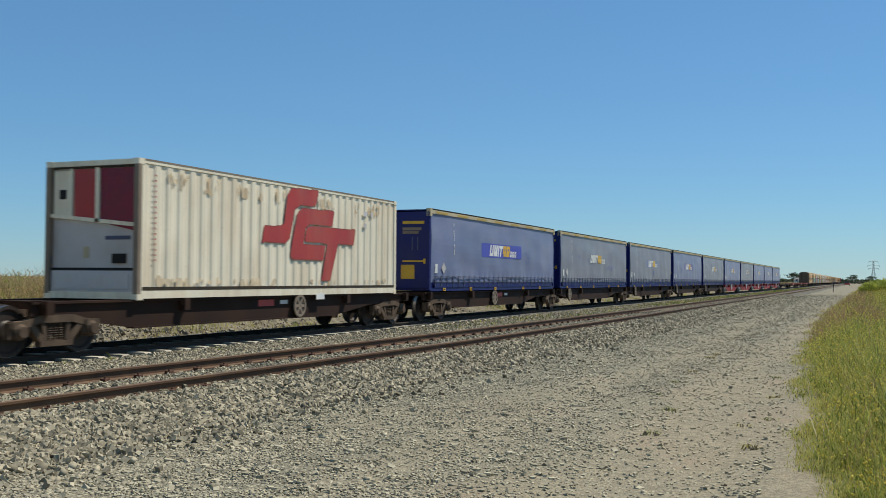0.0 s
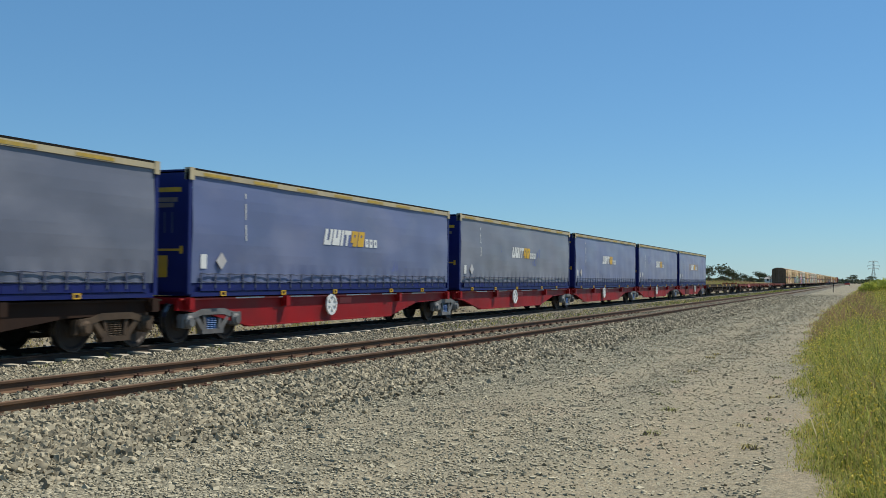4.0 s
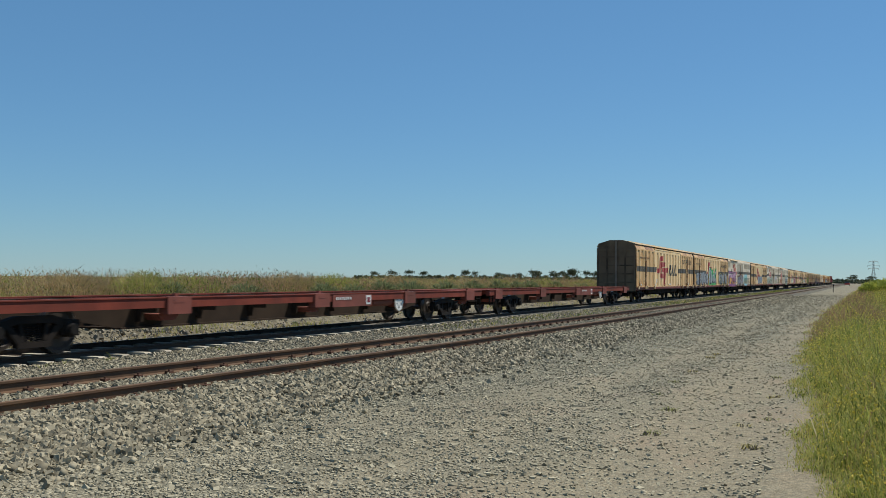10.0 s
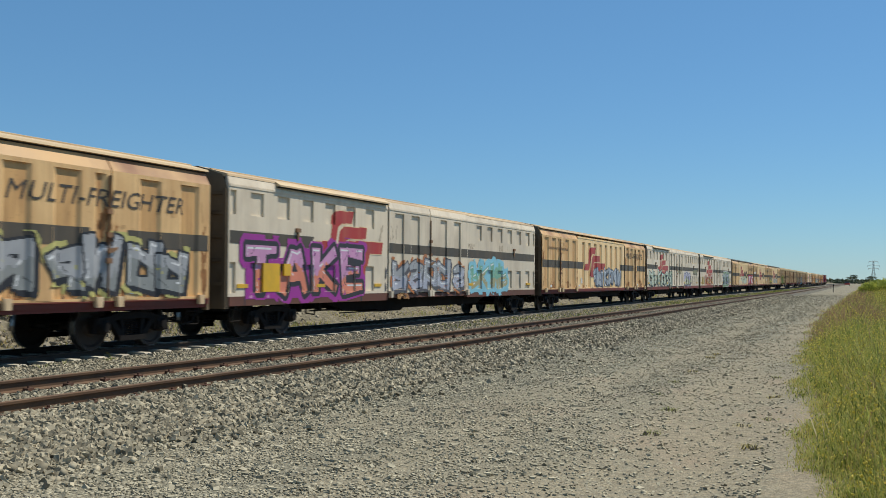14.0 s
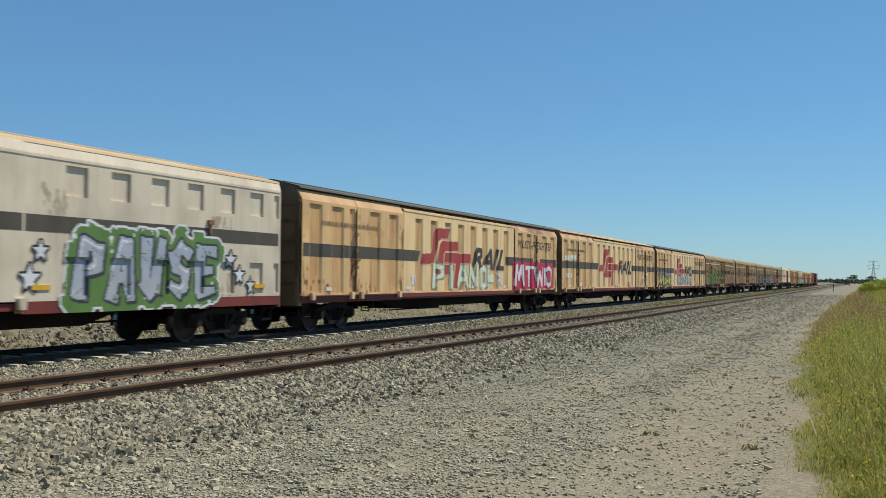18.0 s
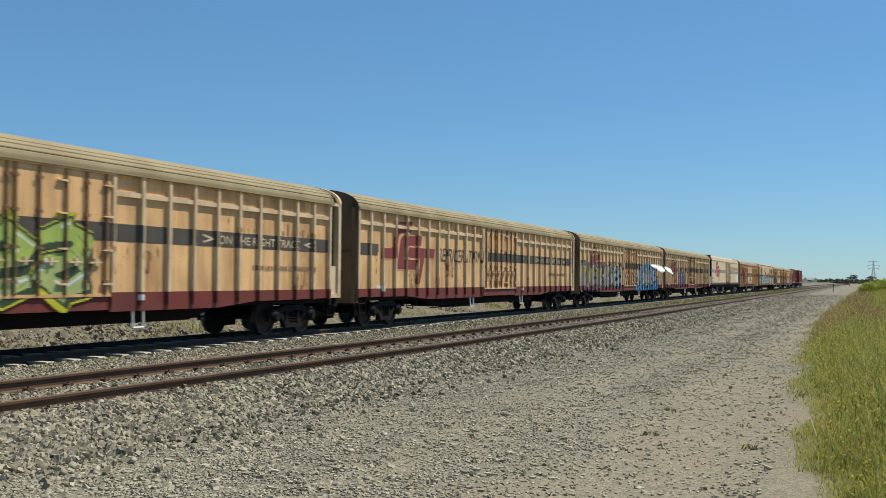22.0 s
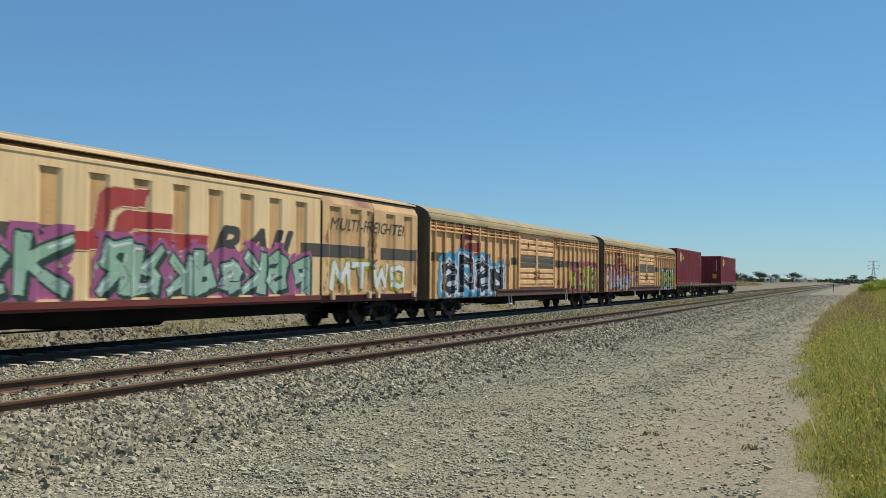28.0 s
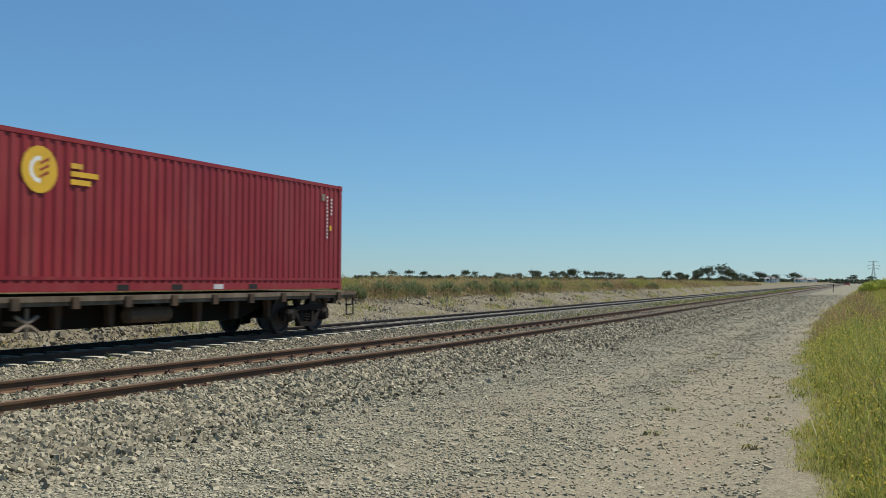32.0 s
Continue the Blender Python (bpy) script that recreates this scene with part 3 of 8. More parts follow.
def lay_ties():
    for k in range(230):
        y = -6 + k * 0.667
        part("sleeper", "tie_main", lambda: m_tie(1.24, 0.1), tie_concrete, main_line, at=pose(MAIN_X, y, -0.12))
    m = Mb()
    for k in range(230, 700):
        y = -6 + k * 0.667
        m.box(MAIN_X - 1.27, MAIN_X + 1.27, y - 0.12, y + 0.12, -0.3, -0.14)
    tagged(part("far_sleepers", "far_ties", lambda: m, tie_concrete, main_line), kind="stuff")
    rng = random.Random(4)
    for k in range(110):
        y = 3 + k * 0.667
        nx = float(near_x(y))
        part("sleeper", "tie_near", lambda: m_tie(1.3), tie_wood, loop_line, at=pose(nx, y, NEAR_Z - 0.185 - rng.uniform(0, 0.02)))
    for k in range(60):
        y = 5 + k * 0.667
        nx = float(near_x(y))
        for s in (-0.835, 0.835):
            for d in (-0.1, 0.1):
                part("rail_clip", "clip", lambda: Mb().box(-0.045, 0.045, -0.05, 0.05, -0.02, 0.035).rod((0, 0, 0.03), (0, 0, 0.06), 0.018, 6), fast_rust, loop_line, at=pose(nx + s + d, y, NEAR_Z - 0.145))


lay_ties()


# ---- plants ----
def leaf_mat(name, a, b, rough=0.7):
    """Leaves and stems: each blade takes its own tone between two colours; light passes through."""
    mat = bpy.data.materials.new(name)
    mat.use_nodes = True
    n, l = mat.node_tree.nodes, mat.node_tree.links
    p = n["Principled BSDF"]
    g = n.new("ShaderNodeNewGeometry")
    m = n.new("ShaderNodeMix")
    m.data_type = "RGBA"
    m.inputs[6].default_value, m.inputs[7].default_value = (*a, 1), (*b, 1)
    l.new(g.outputs["Random Per Island"], m.inputs[0])
    l.new(m.outputs[2], p.inputs["Base Color"])
    p.inputs["Roughness"].default_value, p.inputs["Specular IOR Level"].default_value = rough, 0.2
    t = n.new("ShaderNodeBsdfTranslucent")
    l.new(m.outputs[2], t.inputs["Color"])
    x = n.new("ShaderNodeMixShader")
    x.inputs[0].default_value = 0.42
    l.new(p.outputs[0], x.inputs[1])
    l.new(t.outputs[0], x.inputs[2])
    l.new(x.outputs[0], n["Material Output"].inputs[0])
    return mat


def blades(name, x, y, z, height, width, lean, mats, index, seed):
    """Bent grass blades of two quads and a tip."""
    rng = np.random.default_rng(seed)
    k = len(x)
    a = rng.uniform(0, 2 * np.pi, k)
    face = rng.uniform(0, 2 * np.pi, k)
    d = np.stack([np.cos(a), np.sin(a), np.zeros(k)], -1) * (lean * height)[:, None]
    s = np.stack([np.cos(face), np.sin(face), np.zeros(k)], -1) * (width / 2)[:, None]
    o = np.stack([x, y, z], -1)
    up = np.stack([np.zeros(k), np.zeros(k), height], -1)
    lv = [(0.0, 0.0, 1.0), (0.5, 0.25, 0.8), (1.0, 1.0, 0.25)]
    pts = []
    for h, b, w in lv:
        c = o + up * h * (1 - 0.15 * b) + d * b
        pts += [c - s * w, c + s * w]
    co = np.stack(pts, 1).reshape(-1, 3)
    i = np.arange(k)[:, None] * 6
    f = np.stack([np.concatenate([i, i + 1, i + 3, i + 2], 1), np.concatenate([i + 2, i + 3, i + 5, i + 4], 1)], 1).reshape(-1, 4)
    return raw_mesh(name, co, f, mats, np.repeat(index, 2))


g_deep = leaf_mat("grass_dark_green", (0.06, 0.085, 0.018), (0.16, 0.2, 0.04))
g_green = leaf_mat("grass_green", (0.2, 0.25, 0.04), (0.42, 0.44, 0.09))
g_lush = leaf_mat("grass_yellow_green", (0.32, 0.35, 0.08), (0.56, 0.55, 0.18))
g_stalk = leaf_mat("grass_dead_stalk", (0.6, 0.52, 0.34), (0.8, 0.72, 0.52))
g_dry = leaf_mat("grass_dry_yellow", (0.42, 0.36, 0.08), (0.66, 0.56, 0.2))
g_seed = leaf_mat("grass_yellow_heads", (0.55, 0.46, 0.06), (0.85, 0.74, 0.2))
g_brown = leaf_mat("grass_russet", (0.25, 0.15, 0.085), (0.42, 0.28, 0.16))
g_tan = leaf_mat("grass_tan", (0.3, 0.22, 0.1), (0.48, 0.36, 0.18))
g_fennel = leaf_mat("fennel_yellow_green", (0.25, 0.26, 0.06), (0.44, 0.42, 0.13))
g_bush = leaf_mat("bush_grey_green", (0.14, 0.17, 0.075), (0.27, 0.29, 0.14))
# olive leaves, lightened in colour to paint the haze of distance
g_tree = leaf_mat("tree_hazed_olive", (0.085, 0.1, 0.055), (0.17, 0.19, 0.11))
bark = material("bark_grey_brown", (0.16, 0.13, 0.1), 0.9, vary=0.3, bump=0.4)


def verge_edge(y):
    return np.interp(y, [6, 9.2, 12.5, 16, 22, 37, 54, 78, 140], [-0.12, -0.34, -0.54, -0.78, -1.12, -1.52, -1.7, -1.4, -0.9]) + 0.1 * np.sin(y * 1.1) + 0.06 * np.sin(y * 3.3)


def verge():
    """Tall half-dry grass beside the road, in tufts of their own height, colour and lean."""
    rng = np.random.default_rng(31)
    c = 6500
    cy = strewn(rng, c, 6.0, 150, 1.35)
    wide = np.interp(cy, [6, 20, 60, 140], [1.5, 2.6, 5.0, 9.0])
    coff = rng.random(c) ** 0.95 * wide - 0.1
    cx = verge_edge(cy) + coff
    ch = np.clip(0.07 + np.maximum(coff, 0) * 0.55, 0.05, 0.62) * rng.uniform(0.45, 1.35, c)
    # tones: dark green, green, yellow-green, straw, russet
    kinds = np.array([[0.3, 0.4, 0.2, 0.1, 0.0], [0.1, 0.3, 0.4, 0.2, 0.0], [0.05, 0.15, 0.3, 0.45, 0.05], [0.08, 0.07, 0.03, 0.12, 0.7], [0.5, 0.35, 0.1, 0.05, 0.0]])
    ck = rng.choice(5, c, p=[0.2, 0.36, 0.24, 0.06, 0.14])
    ck = np.where((cy > 28) & (cy < 115) & (coff < 2.2) & (rng.random(c) < 0.85), 3, ck)
    ck = np.where((coff < 0.12) & (rng.random(c) < 0.5), 2, ck)
    k = 190000
    j = rng.integers(0, c, k)
    y = cy[j] + rng.normal(0, 1, k) * (0.05 + cy[j] * 0.006)
    x = cx[j] + rng.normal(0, 1, k) * (0.035 + cy[j] * 0.002)
    tall = np.maximum(0.03, ch[j] * rng.uniform(0.35, 1.25, k))
    u = rng.random(k)
    index = (u[:, None] > np.cumsum(kinds, 1)[ck[j]]).sum(1).clip(0, 4)
    width = rng.uniform(0.0025, 0.0065, k) * (1 + y / 16)
    # two in three are side leaves, higher up on the stalks
    leaf = rng.random(k) < 0.66
    foot = np.where(leaf, tall * rng.uniform(0.0, 0.65, k), -0.02)
    lean = np.where(leaf, rng.uniform(0.2, 1.5, k), rng.uniform(0.03, 0.4, k))
    tall = np.where(leaf, np.minimum(tall * rng.uniform(0.25, 0.5, k), 0.2), tall)
    tagged(blades("verge_grass", x, y, ground_z(x, y) + foot, tall, width, lean, [g_deep, g_green, g_lush, g_dry, g_brown], index, 6), "tall half-dry yellow-green grass beside the road", "grass", kind="stuff")
    # small leaves and yellow flowers near the tips
    k = 14000
    j = rng.integers(0, c, k)
    j = j[(ck[j] != 3) & (coff[j] > 0.1)]
    k = len(j)
    y = cy[j] + rng.normal(0, 1, k) * (0.06 + cy[j] * 0.006)
    x = cx[j] + rng.normal(0, 1, k) * (0.05 + cy[j] * 0.002)
    z = ground_z(x, y) + ch[j] * rng.uniform(0.55, 1.2, k)
    tagged(stones("grass_heads", x, y, z, rng.uniform(0.006, 0.013, k) * (1 + y / 25), g_seed, 7), "small yellow flowers and seed heads above the grass", "grass heads", kind="stuff")
    # pale dead stalks
    k = 110
    y = strewn(rng, k, 7, 60, 1.5)
    x = verge_edge(y) + rng.random(k) * np.interp(y, [6, 20, 60], [1.0, 2.0, 4.0])
    tagged(blades("dead_stalks", x, y, ground_z(x, y), rng.uniform(0.15, 0.42, k), rng.uniform(0.003, 0.006, k) * (1 + y / 20), rng.uniform(0.3, 1.1, k), [g_stalk], np.zeros(k, int), 9), "pale dead grass stalks bent over the verge", "grass stalks", kind="stuff")


def field():
    """Dry russet and yellow grass on and behind the bank."""
    rng = np.random.default_rng(41)
    k = 150000
    y = strewn(rng, k, 12, 230, 1.15)
    x = -20.0 - rng.random(k) ** 1.7 * np.interp(y, [12, 60, 230], [22, 45, 90])
    patch = np.sin(x * 0.31 + y * 0.17) + np.sin(y * 0.13 - x * 0.2 + 1.3) + rng.normal(0, 0.5, k)
    index = np.where(patch > 1.1, 0, np.where(patch > 0.3, 1, np.where(rng.random(k) < 0.3, 3, 2)))
    tall = rng.uniform(0.8, 1.4, k) * (0.8 + 0.2 * np.sin(x * 0.7 + y * 0.33) * np.sin(y * 0.19 + x * 0.5)) * np.interp(-x, [20, 21.5, 24], [0.4, 0.8, 1.0]) * np.interp(y, [12, 70, 130, 230], [1.0, 1.05, 0.95, 0.85])
    width = rng.uniform(0.008, 0.02, k) * (1 + y / 60)
    leaf = rng.random(k) < 0.97
    foot = np.where(leaf, tall * rng.uniform(0.1, 0.9, k), -0.02)
    lean = np.where(leaf, rng.uniform(0.2, 1.6, k), rng.uniform(0.03, 0.25, k))
    tall = np.where(leaf, rng.uniform(0.05, 0.13, k) * (1 + y / 120), tall * 0.85)
    tagged(blades("field_grass", x, y, ground_z(x, y) + foot, tall, width, lean, [g_fennel, g_tan, g_brown, g_deep], index, 8), "dry russet and tan grass on the field", "grass", kind="stuff")


def track_grass():
    """Thin low grass in the ballast between the two tracks."""
    rng = np.random.default_rng(44)
    k = 16000
    y = strewn(rng, k, 26, 260, 1.1)
    x = rng.uniform(-13.0, near_x(y) - 1.6)
    sel = rng.random(k) < np.interp(y, [26, 50, 80], [0.05, 0.5, 1.0]) * (0.35 + 0.65 * (np.sin(y * 0.21) + np.sin(y * 0.083 + x) > 0))
    x, y = x[sel], y[sel]
    k = len(x)
    tagged(blades("track_grass", x, y, bed_z(x, y) - 0.01, rng.uniform(0.04, 0.16, k), rng.uniform(0.012, 0.03, k) * (1 + y / 80), rng.uniform(0.2, 1.0, k), [g_deep, g_dry], (rng.random(k) < 0.25).astype(int), 12), "thin low grass in the ballast between the tracks", "grass", kind="stuff")


def bank_grass():
    """Thin dry and green grass on the face of the bank behind the main line."""
    rng = np.random.default_rng(46)
    k = 26000
    y = strewn(rng, k, 13, 160, 1.2)
    x = rng.uniform(-20.8, -17.7, k)
    tuft = np.sin(x * 2.9 + y * 0.7) + np.sin(y * 0.53 - x * 1.7) + rng.normal(0, 0.6, k)
    sel = tuft > 0.1
    x, y, tuft = x[sel], y[sel], tuft[sel]
    k = len(x)
    kind = np.where(tuft > 1.5, 0, np.where(rng.random(k) < 0.75, 1, 2))
    tagged(blades("bank_grass", x, y, ground_z(x, y) - 0.02, rng.uniform(0.06, 0.24, k) * np.clip(tuft, 0.6, 1.5), rng.uniform(0.006, 0.014, k) * (1 + y / 50), rng.uniform(0.1, 0.9, k), [g_green, g_dry, g_brown], kind, 13), "thin dry and green grass on the earth bank", "grass", kind="stuff")


track_grass()
bank_grass()


def bush(name, x, y, radius, height, mat, label, seed, count=900, wispy=0.5):
    """A shrub: a fan of bent stems thick with small leaves."""
    rng = np.random.default_rng(seed)
    base = float(ground_z(x, y)) - 0.03
    th = rng.uniform(0, 2 * np.pi, count)
    rr = radius * np.sqrt(rng.random(count))
    top = height * (1 - 0.55 * (rr / radius) ** 2) * rng.uniform(0.7, 1.02, count)
    hz = top * rng.random(count) ** 0.6
    lx, ly = x + rr * np.cos(th), y + rr * np.sin(th)
    if wispy == 1.0:
        # feathery: short fine threads all through the dome
        ob = blades(name, lx, ly, base + hz, rng.uniform(0.03, 0.09, count) * (1 + y / 90), rng.uniform(0.008, 0.02, count) * (1 + y / 60), rng.uniform(0.2, 1.6, count), [mat], np.zeros(count, int), seed)
    else:
        ob = blades(name, lx, ly, base + hz * 0.85, rng.uniform(0.1, 0.24, count) * (0.7 + wispy) * min(1.0, height + 0.1), rng.uniform(0.02, 0.05, count) * max(0.5, 1.4 - wispy) * min(1.0, height * 1.5) * (1 + y / 100), rng.uniform(0.3, 1.3, count), [mat], np.zeros(count, int), seed)
    top_ob = tagged(new(name), label, "shrub", "shrubs on the bank")
    ob.name = "foliage"
    ob.parent = top_ob
    m = Mb()
    for j in range(14):
        a = rng.uniform(0, 6.28)
        q = radius * 0.75 * math.sqrt(rng.random())
        m.rod((x + 0.1 * math.cos(a), y + 0.1 * math.sin(a), base - 0.05), (x + q * math.cos(a), y + q * math.sin(a), base + height * rng.uniform(0.5, 0.85)), 0.012, 5, 0.005)
    tagged(part("stems", (name, seed), lambda: m, bark, top_ob), kind="stuff")


def bank_plants():
    rng = random.Random(8)
    k = 0
    # tall feathery clumps in a loose hedge along the bank, low grey-green shrubs before it
    for y in np.arange(15, 125, 2.4):
        yy = float(y) * (1 + rng.uniform(-0.03, 0.03))
        dry = k % 5 in (1, 3, 4)
        bush("fennel_clump", -21.6 - rng.uniform(0, 3.0), yy, rng.uniform(1.1, 1.9), rng.uniform(0.7, 1.12), g_tan if dry else g_fennel, "dry straw-coloured feathery clump on the bank" if dry else "yellow-green feathery fennel clump on the bank", 100 + k, 5200 if yy < 50 else 2000, 1.0)
        k += 1
    for y in (27, 31, 36, 38.5, 43, 45.5, 51, 55, 58, 63, 66, 72, 80, 88, 97, 108):
        bush("low_shrub", -20.4 - rng.uniform(0, 0.8), y + rng.uniform(-0.6, 0.6), rng.uniform(0.5, 0.85), rng.uniform(0.7, 1.05), g_bush, "low grey-green shrub at the foot of the bank", 200 + k, 900, 0.4)
        k += 1
    for x, y, r, h, mat, what in ((-21.3, 13.6, 2.1, 1.35, g_fennel, "yellow-green feathery fennel clump on the bank"), (-21.5, 17.0, 1.3, 1.05, g_tan, "dry straw-coloured feathery clump on the bank")):
        bush("fennel_clump", x, y, r, h, mat, what, 150 + k, 9000, 1.0)
        k += 1
    for y, x in ((13.9, -13.1), (15.0, -13.0), (18.3, -13.1), (17.9, -12.6), (13.2, -12.9)):
        bush("track_weed", x, y, 0.09, 0.26, g_green, "small green weed in the ballast", 300 + k, 60, 0.8)
        k += 1
    for x, y in ((-2.05, 10.6), (-2.9, 21.5), (-2.2, 12.6), (-1.2, 11.5), (-2.7, 16.0), (-2.9, 22.5), (-0.95, 12.0), (-1.1, 14.5), (-2.6, 14.0), (-2.75, 18.0), (-1.3, 17.5), (-1.0, 10.0)):
        bush("dry_tuft", x, y, 0.1, 0.07, g_green if k % 2 else g_dry, "small green tuft on the road" if k % 2 else "small dry grass tuft on the road", 300 + k, 70, 0.6)
        k += 1
    bush("green_bush", 1.7, 118.0, 1.9, 1.9, g_green, "dense green bush beside the road", 400, 5000, 0.3)
    bush("green_bush", 3.6, 112.0, 2.4, 2.4, g_green, "dense green bush beside the road", 401, 5000, 0.3)


verge()
field()
bank_plants()


# ---- distance ----
def tree(x, y, height, spread, seed, gappy=0.5):
    """A gum tree: tapered trunk, forking limbs, and a crown of many small leaf clumps."""
    rng = np.random.default_rng(seed)
    base = float(ground_z(x, y))
    t = tagged(new("gum_tree"), "dark olive gum tree on the horizon", "tree", "trees of the far line")
    m = Mb()
    fork = height * rng.uniform(0.25, 0.4)
    m.rod((x, y, base - 0.3), (x, y, base + fork), height * 0.03, 7, height * 0.02)
    tips = []
    for j in range(7):
        a = 2 * math.pi * j / 7 + rng.uniform(-0.4, 0.4)
        r = spread * rng.uniform(0.25, 0.85)
        tip = (x + r * math.cos(a), y + r * math.sin(a), base + height * rng.uniform(0.58, 0.9))
        m.rod((x, y, base + fork * rng.uniform(0.8, 1.0)), tip, height * 0.014, 5, height * 0.005)
        tips.append(tip)
    tips.append((x, y, base + height * 0.88))
    part("trunk", ("trunk", seed), lambda: m, bark, t)
    pts, sz = [], []
    for tip in tips:
        n = int(60 * (1.25 - gappy))
        p = rng.normal(0, 1, (n, 3)) * np.array([spread * 0.26, spread * 0.26, height * 0.085]) + tip
        pts.append(p)
        sz.append(rng.uniform(0.6, 1.4, n) * height * 0.055)
    p, sz = np.concatenate(pts), np.concatenate(sz)
    c = stones("crown", p[:, 0], p[:, 1], p[:, 2], sz, g_tree, seed)
    c.parent = t


def aim(px, dist):
    """Where a thing stands that is seen so far across the view (-1 to 1) at a distance along the line of sight."""
    a = math.atan(px * math.tan(radians(47.73 / 2))) - YAW
    return dist * math.sin(a), dist * math.cos(a)


def horizon():
    rng = random.Random(5)
    k = 0
    for px in np.arange(-0.16, 0.72, 0.0125):
        d = rng.uniform(520, 760) if px < 0.25 else rng.uniform(420, 560)
        h = rng.uniform(2.2, 6.6) * (0.85 if px < 0.25 else 1.05)
        if rng.random() < 0.35:
            continue
        x, y = aim(float(px) + rng.uniform(-0.006, 0.006), d)
        tree(x, y, h * d / 560, h * 0.55 * d / 560, 500 + k, rng.uniform(0.2, 0.8))
        k += 1
    # single trees towards the end of the line
    for px, d, h in ((0.6, 420, 6.5), (0.635, 420, 7.0), (0.655, 430, 5.0), (0.715, 560, 5.6), (0.75, 560, 4.4), (0.79, 560, 5.2), (0.8, 580, 4.6), (0.965, 700, 5.0), (0.925, 800, 6.5), (0.89, 900, 4.0)):
        x, y = aim(px, d)
        tree(x, y, h, h * 0.6, 700 + k, 0.6)
        k += 1
    # a low dark belt of scrub behind them
    r2 = np.random.default_rng(51)
    n = 5200
    px = r2.uniform(-0.2, 1.0, n)
    d = r2.uniform(800, 1100, n)
    ang = np.arctan(px * np.tan(radians(47.73 / 2))) - YAW
    x, y = d * np.sin(ang), d * np.cos(ang)
    tagged(stones("far_scrub", x, y, 0.3 + r2.random(n) ** 1.5 * np.interp(px, [-0.2, 0.6, 1.0], [3.4, 3.0, 2.4]), r2.uniform(0.9, 1.9, n), g_tree, 52), "low dark belt of scrub along the horizon", "scrub", kind="stuff")


horizon()

wall_white = material("far_house_white", (0.75, 0.74, 0.7), 0.7, vary=0.08, scale=0.5, bump=0.05)
roof_grey = material("far_house_roof", (0.35, 0.33, 0.31), 0.7, vary=0.15, scale=0.5, bump=0.05)
glass_dark = material("far_window_glass", (0.03, 0.035, 0.04), 0.15, vary=0.1, bump=0)


def house(px, d, w, h, label):
    x, y = aim(px, d)
    z = float(ground_z(x, y))
    t = tagged(new("farm_house"), label, "house", "far farm buildings")
    t.matrix_basis = pose(x, y, z, 0, 0, -20)
    hw = w / 2
    part("wall", ("house_wall", w, h), lambda: Mb().box(-hw, hw, 0, 7, -0.3, h), wall_white, t)
    part("roof", ("house_roof", w, h), lambda: Mb().slab([(-0.4, h - 0.05), (7.4, h - 0.05), (3.5, h + 1.5)], -hw - 0.4, hw + 0.4), roof_grey, t)
    for k in range(max(1, int(w / 4))):
        part("window", ("house_win", h), lambda: Mb().box(-0.6, 0.6, -0.04, 0.02, 1.0, 2.1), glass_dark, t, at=pose(-hw + 2 + k * 4, 0, 0))
    part("door", "house_door", lambda: Mb().box(-0.45, 0.45, -0.05, 0.02, 0, 2.05), roof_grey, t, at=pose(hw * 0.25, 0, 0))


house(0.737, 620, 6.0, 2.3, "white farm building under gum trees on the horizon")
house(0.802, 760, 6.5, 2.2, "low white farm building on the horizon")
house(0.828, 780, 5.0, 2.0, "low white farm building on the horizon")

# grey steel with distance haze mixed into its pale colour
steel_grey = material("pylon_hazed_steel", (0.4, 0.42, 0.44), 0.6, metal=0.4, vary=0.1, bump=0)


def pylon():
    x, y = aim(0.972, 900)
    t = tagged(new("power_pylon"), "slim grey lattice power pylon on the horizon", "power pylon")
    t.matrix_basis = pose(x, y, 0.2, 0, 0, 15)
    H = 18.5
    for a in (-1, 1):
        for b in (-1, 1):
            part("leg", ("pylon_leg", a, b), lambda: Mb().rod((a * 2.4, b * 2.4, 0), (a * 0.5, b * 0.5, H * 0.62), 0.14, 5).rod((a * 0.5, b * 0.5, H * 0.62), (a * 0.4, b * 0.4, H), 0.12, 5), steel_grey, t)
    m = Mb()
    for k in range(8):
        z0, z1 = H * k / 8, H * (k + 1) / 8
        f0, f1 = (max(0.45, 2.4 - 1.9 * z / (H * 0.62)) for z in (z0, z1))
        for s in (-1, 1):
            m.rod((-f0, s * f0, z0), (f1, s * f1, z1), 0.05, 4).rod((f0, s * f0, z0), (-f1, s * f1, z1), 0.05, 4)
    part("bracing", "pylon_brace", lambda: m, steel_grey, t)
    for z, w in ((H * 0.66, 4.2), (H * 0.8, 4.6), (H * 0.97, 3.6)):
        arm = part("cross_arm", ("pylon_arm", w), lambda: Mb().rod((-w, 0, 0.5), (w, 0, 0.5), 0.11, 4).rod((-w, 0, 0.5), (0, 0, 1.3), 0.08, 4).rod((w, 0, 0.5), (0, 0, 1.3), 0.08, 4), steel_grey, t, at=pose(0, 0, z - 0.5))
        for s in (-1, 1):
            part("insulator", "insulator", lambda: Mb().rod((0, 0, 0.5), (0, 0, -1.0), 0.13, 6), roof_grey, arm, at=pose(s * w, 0, 0))


pylon()


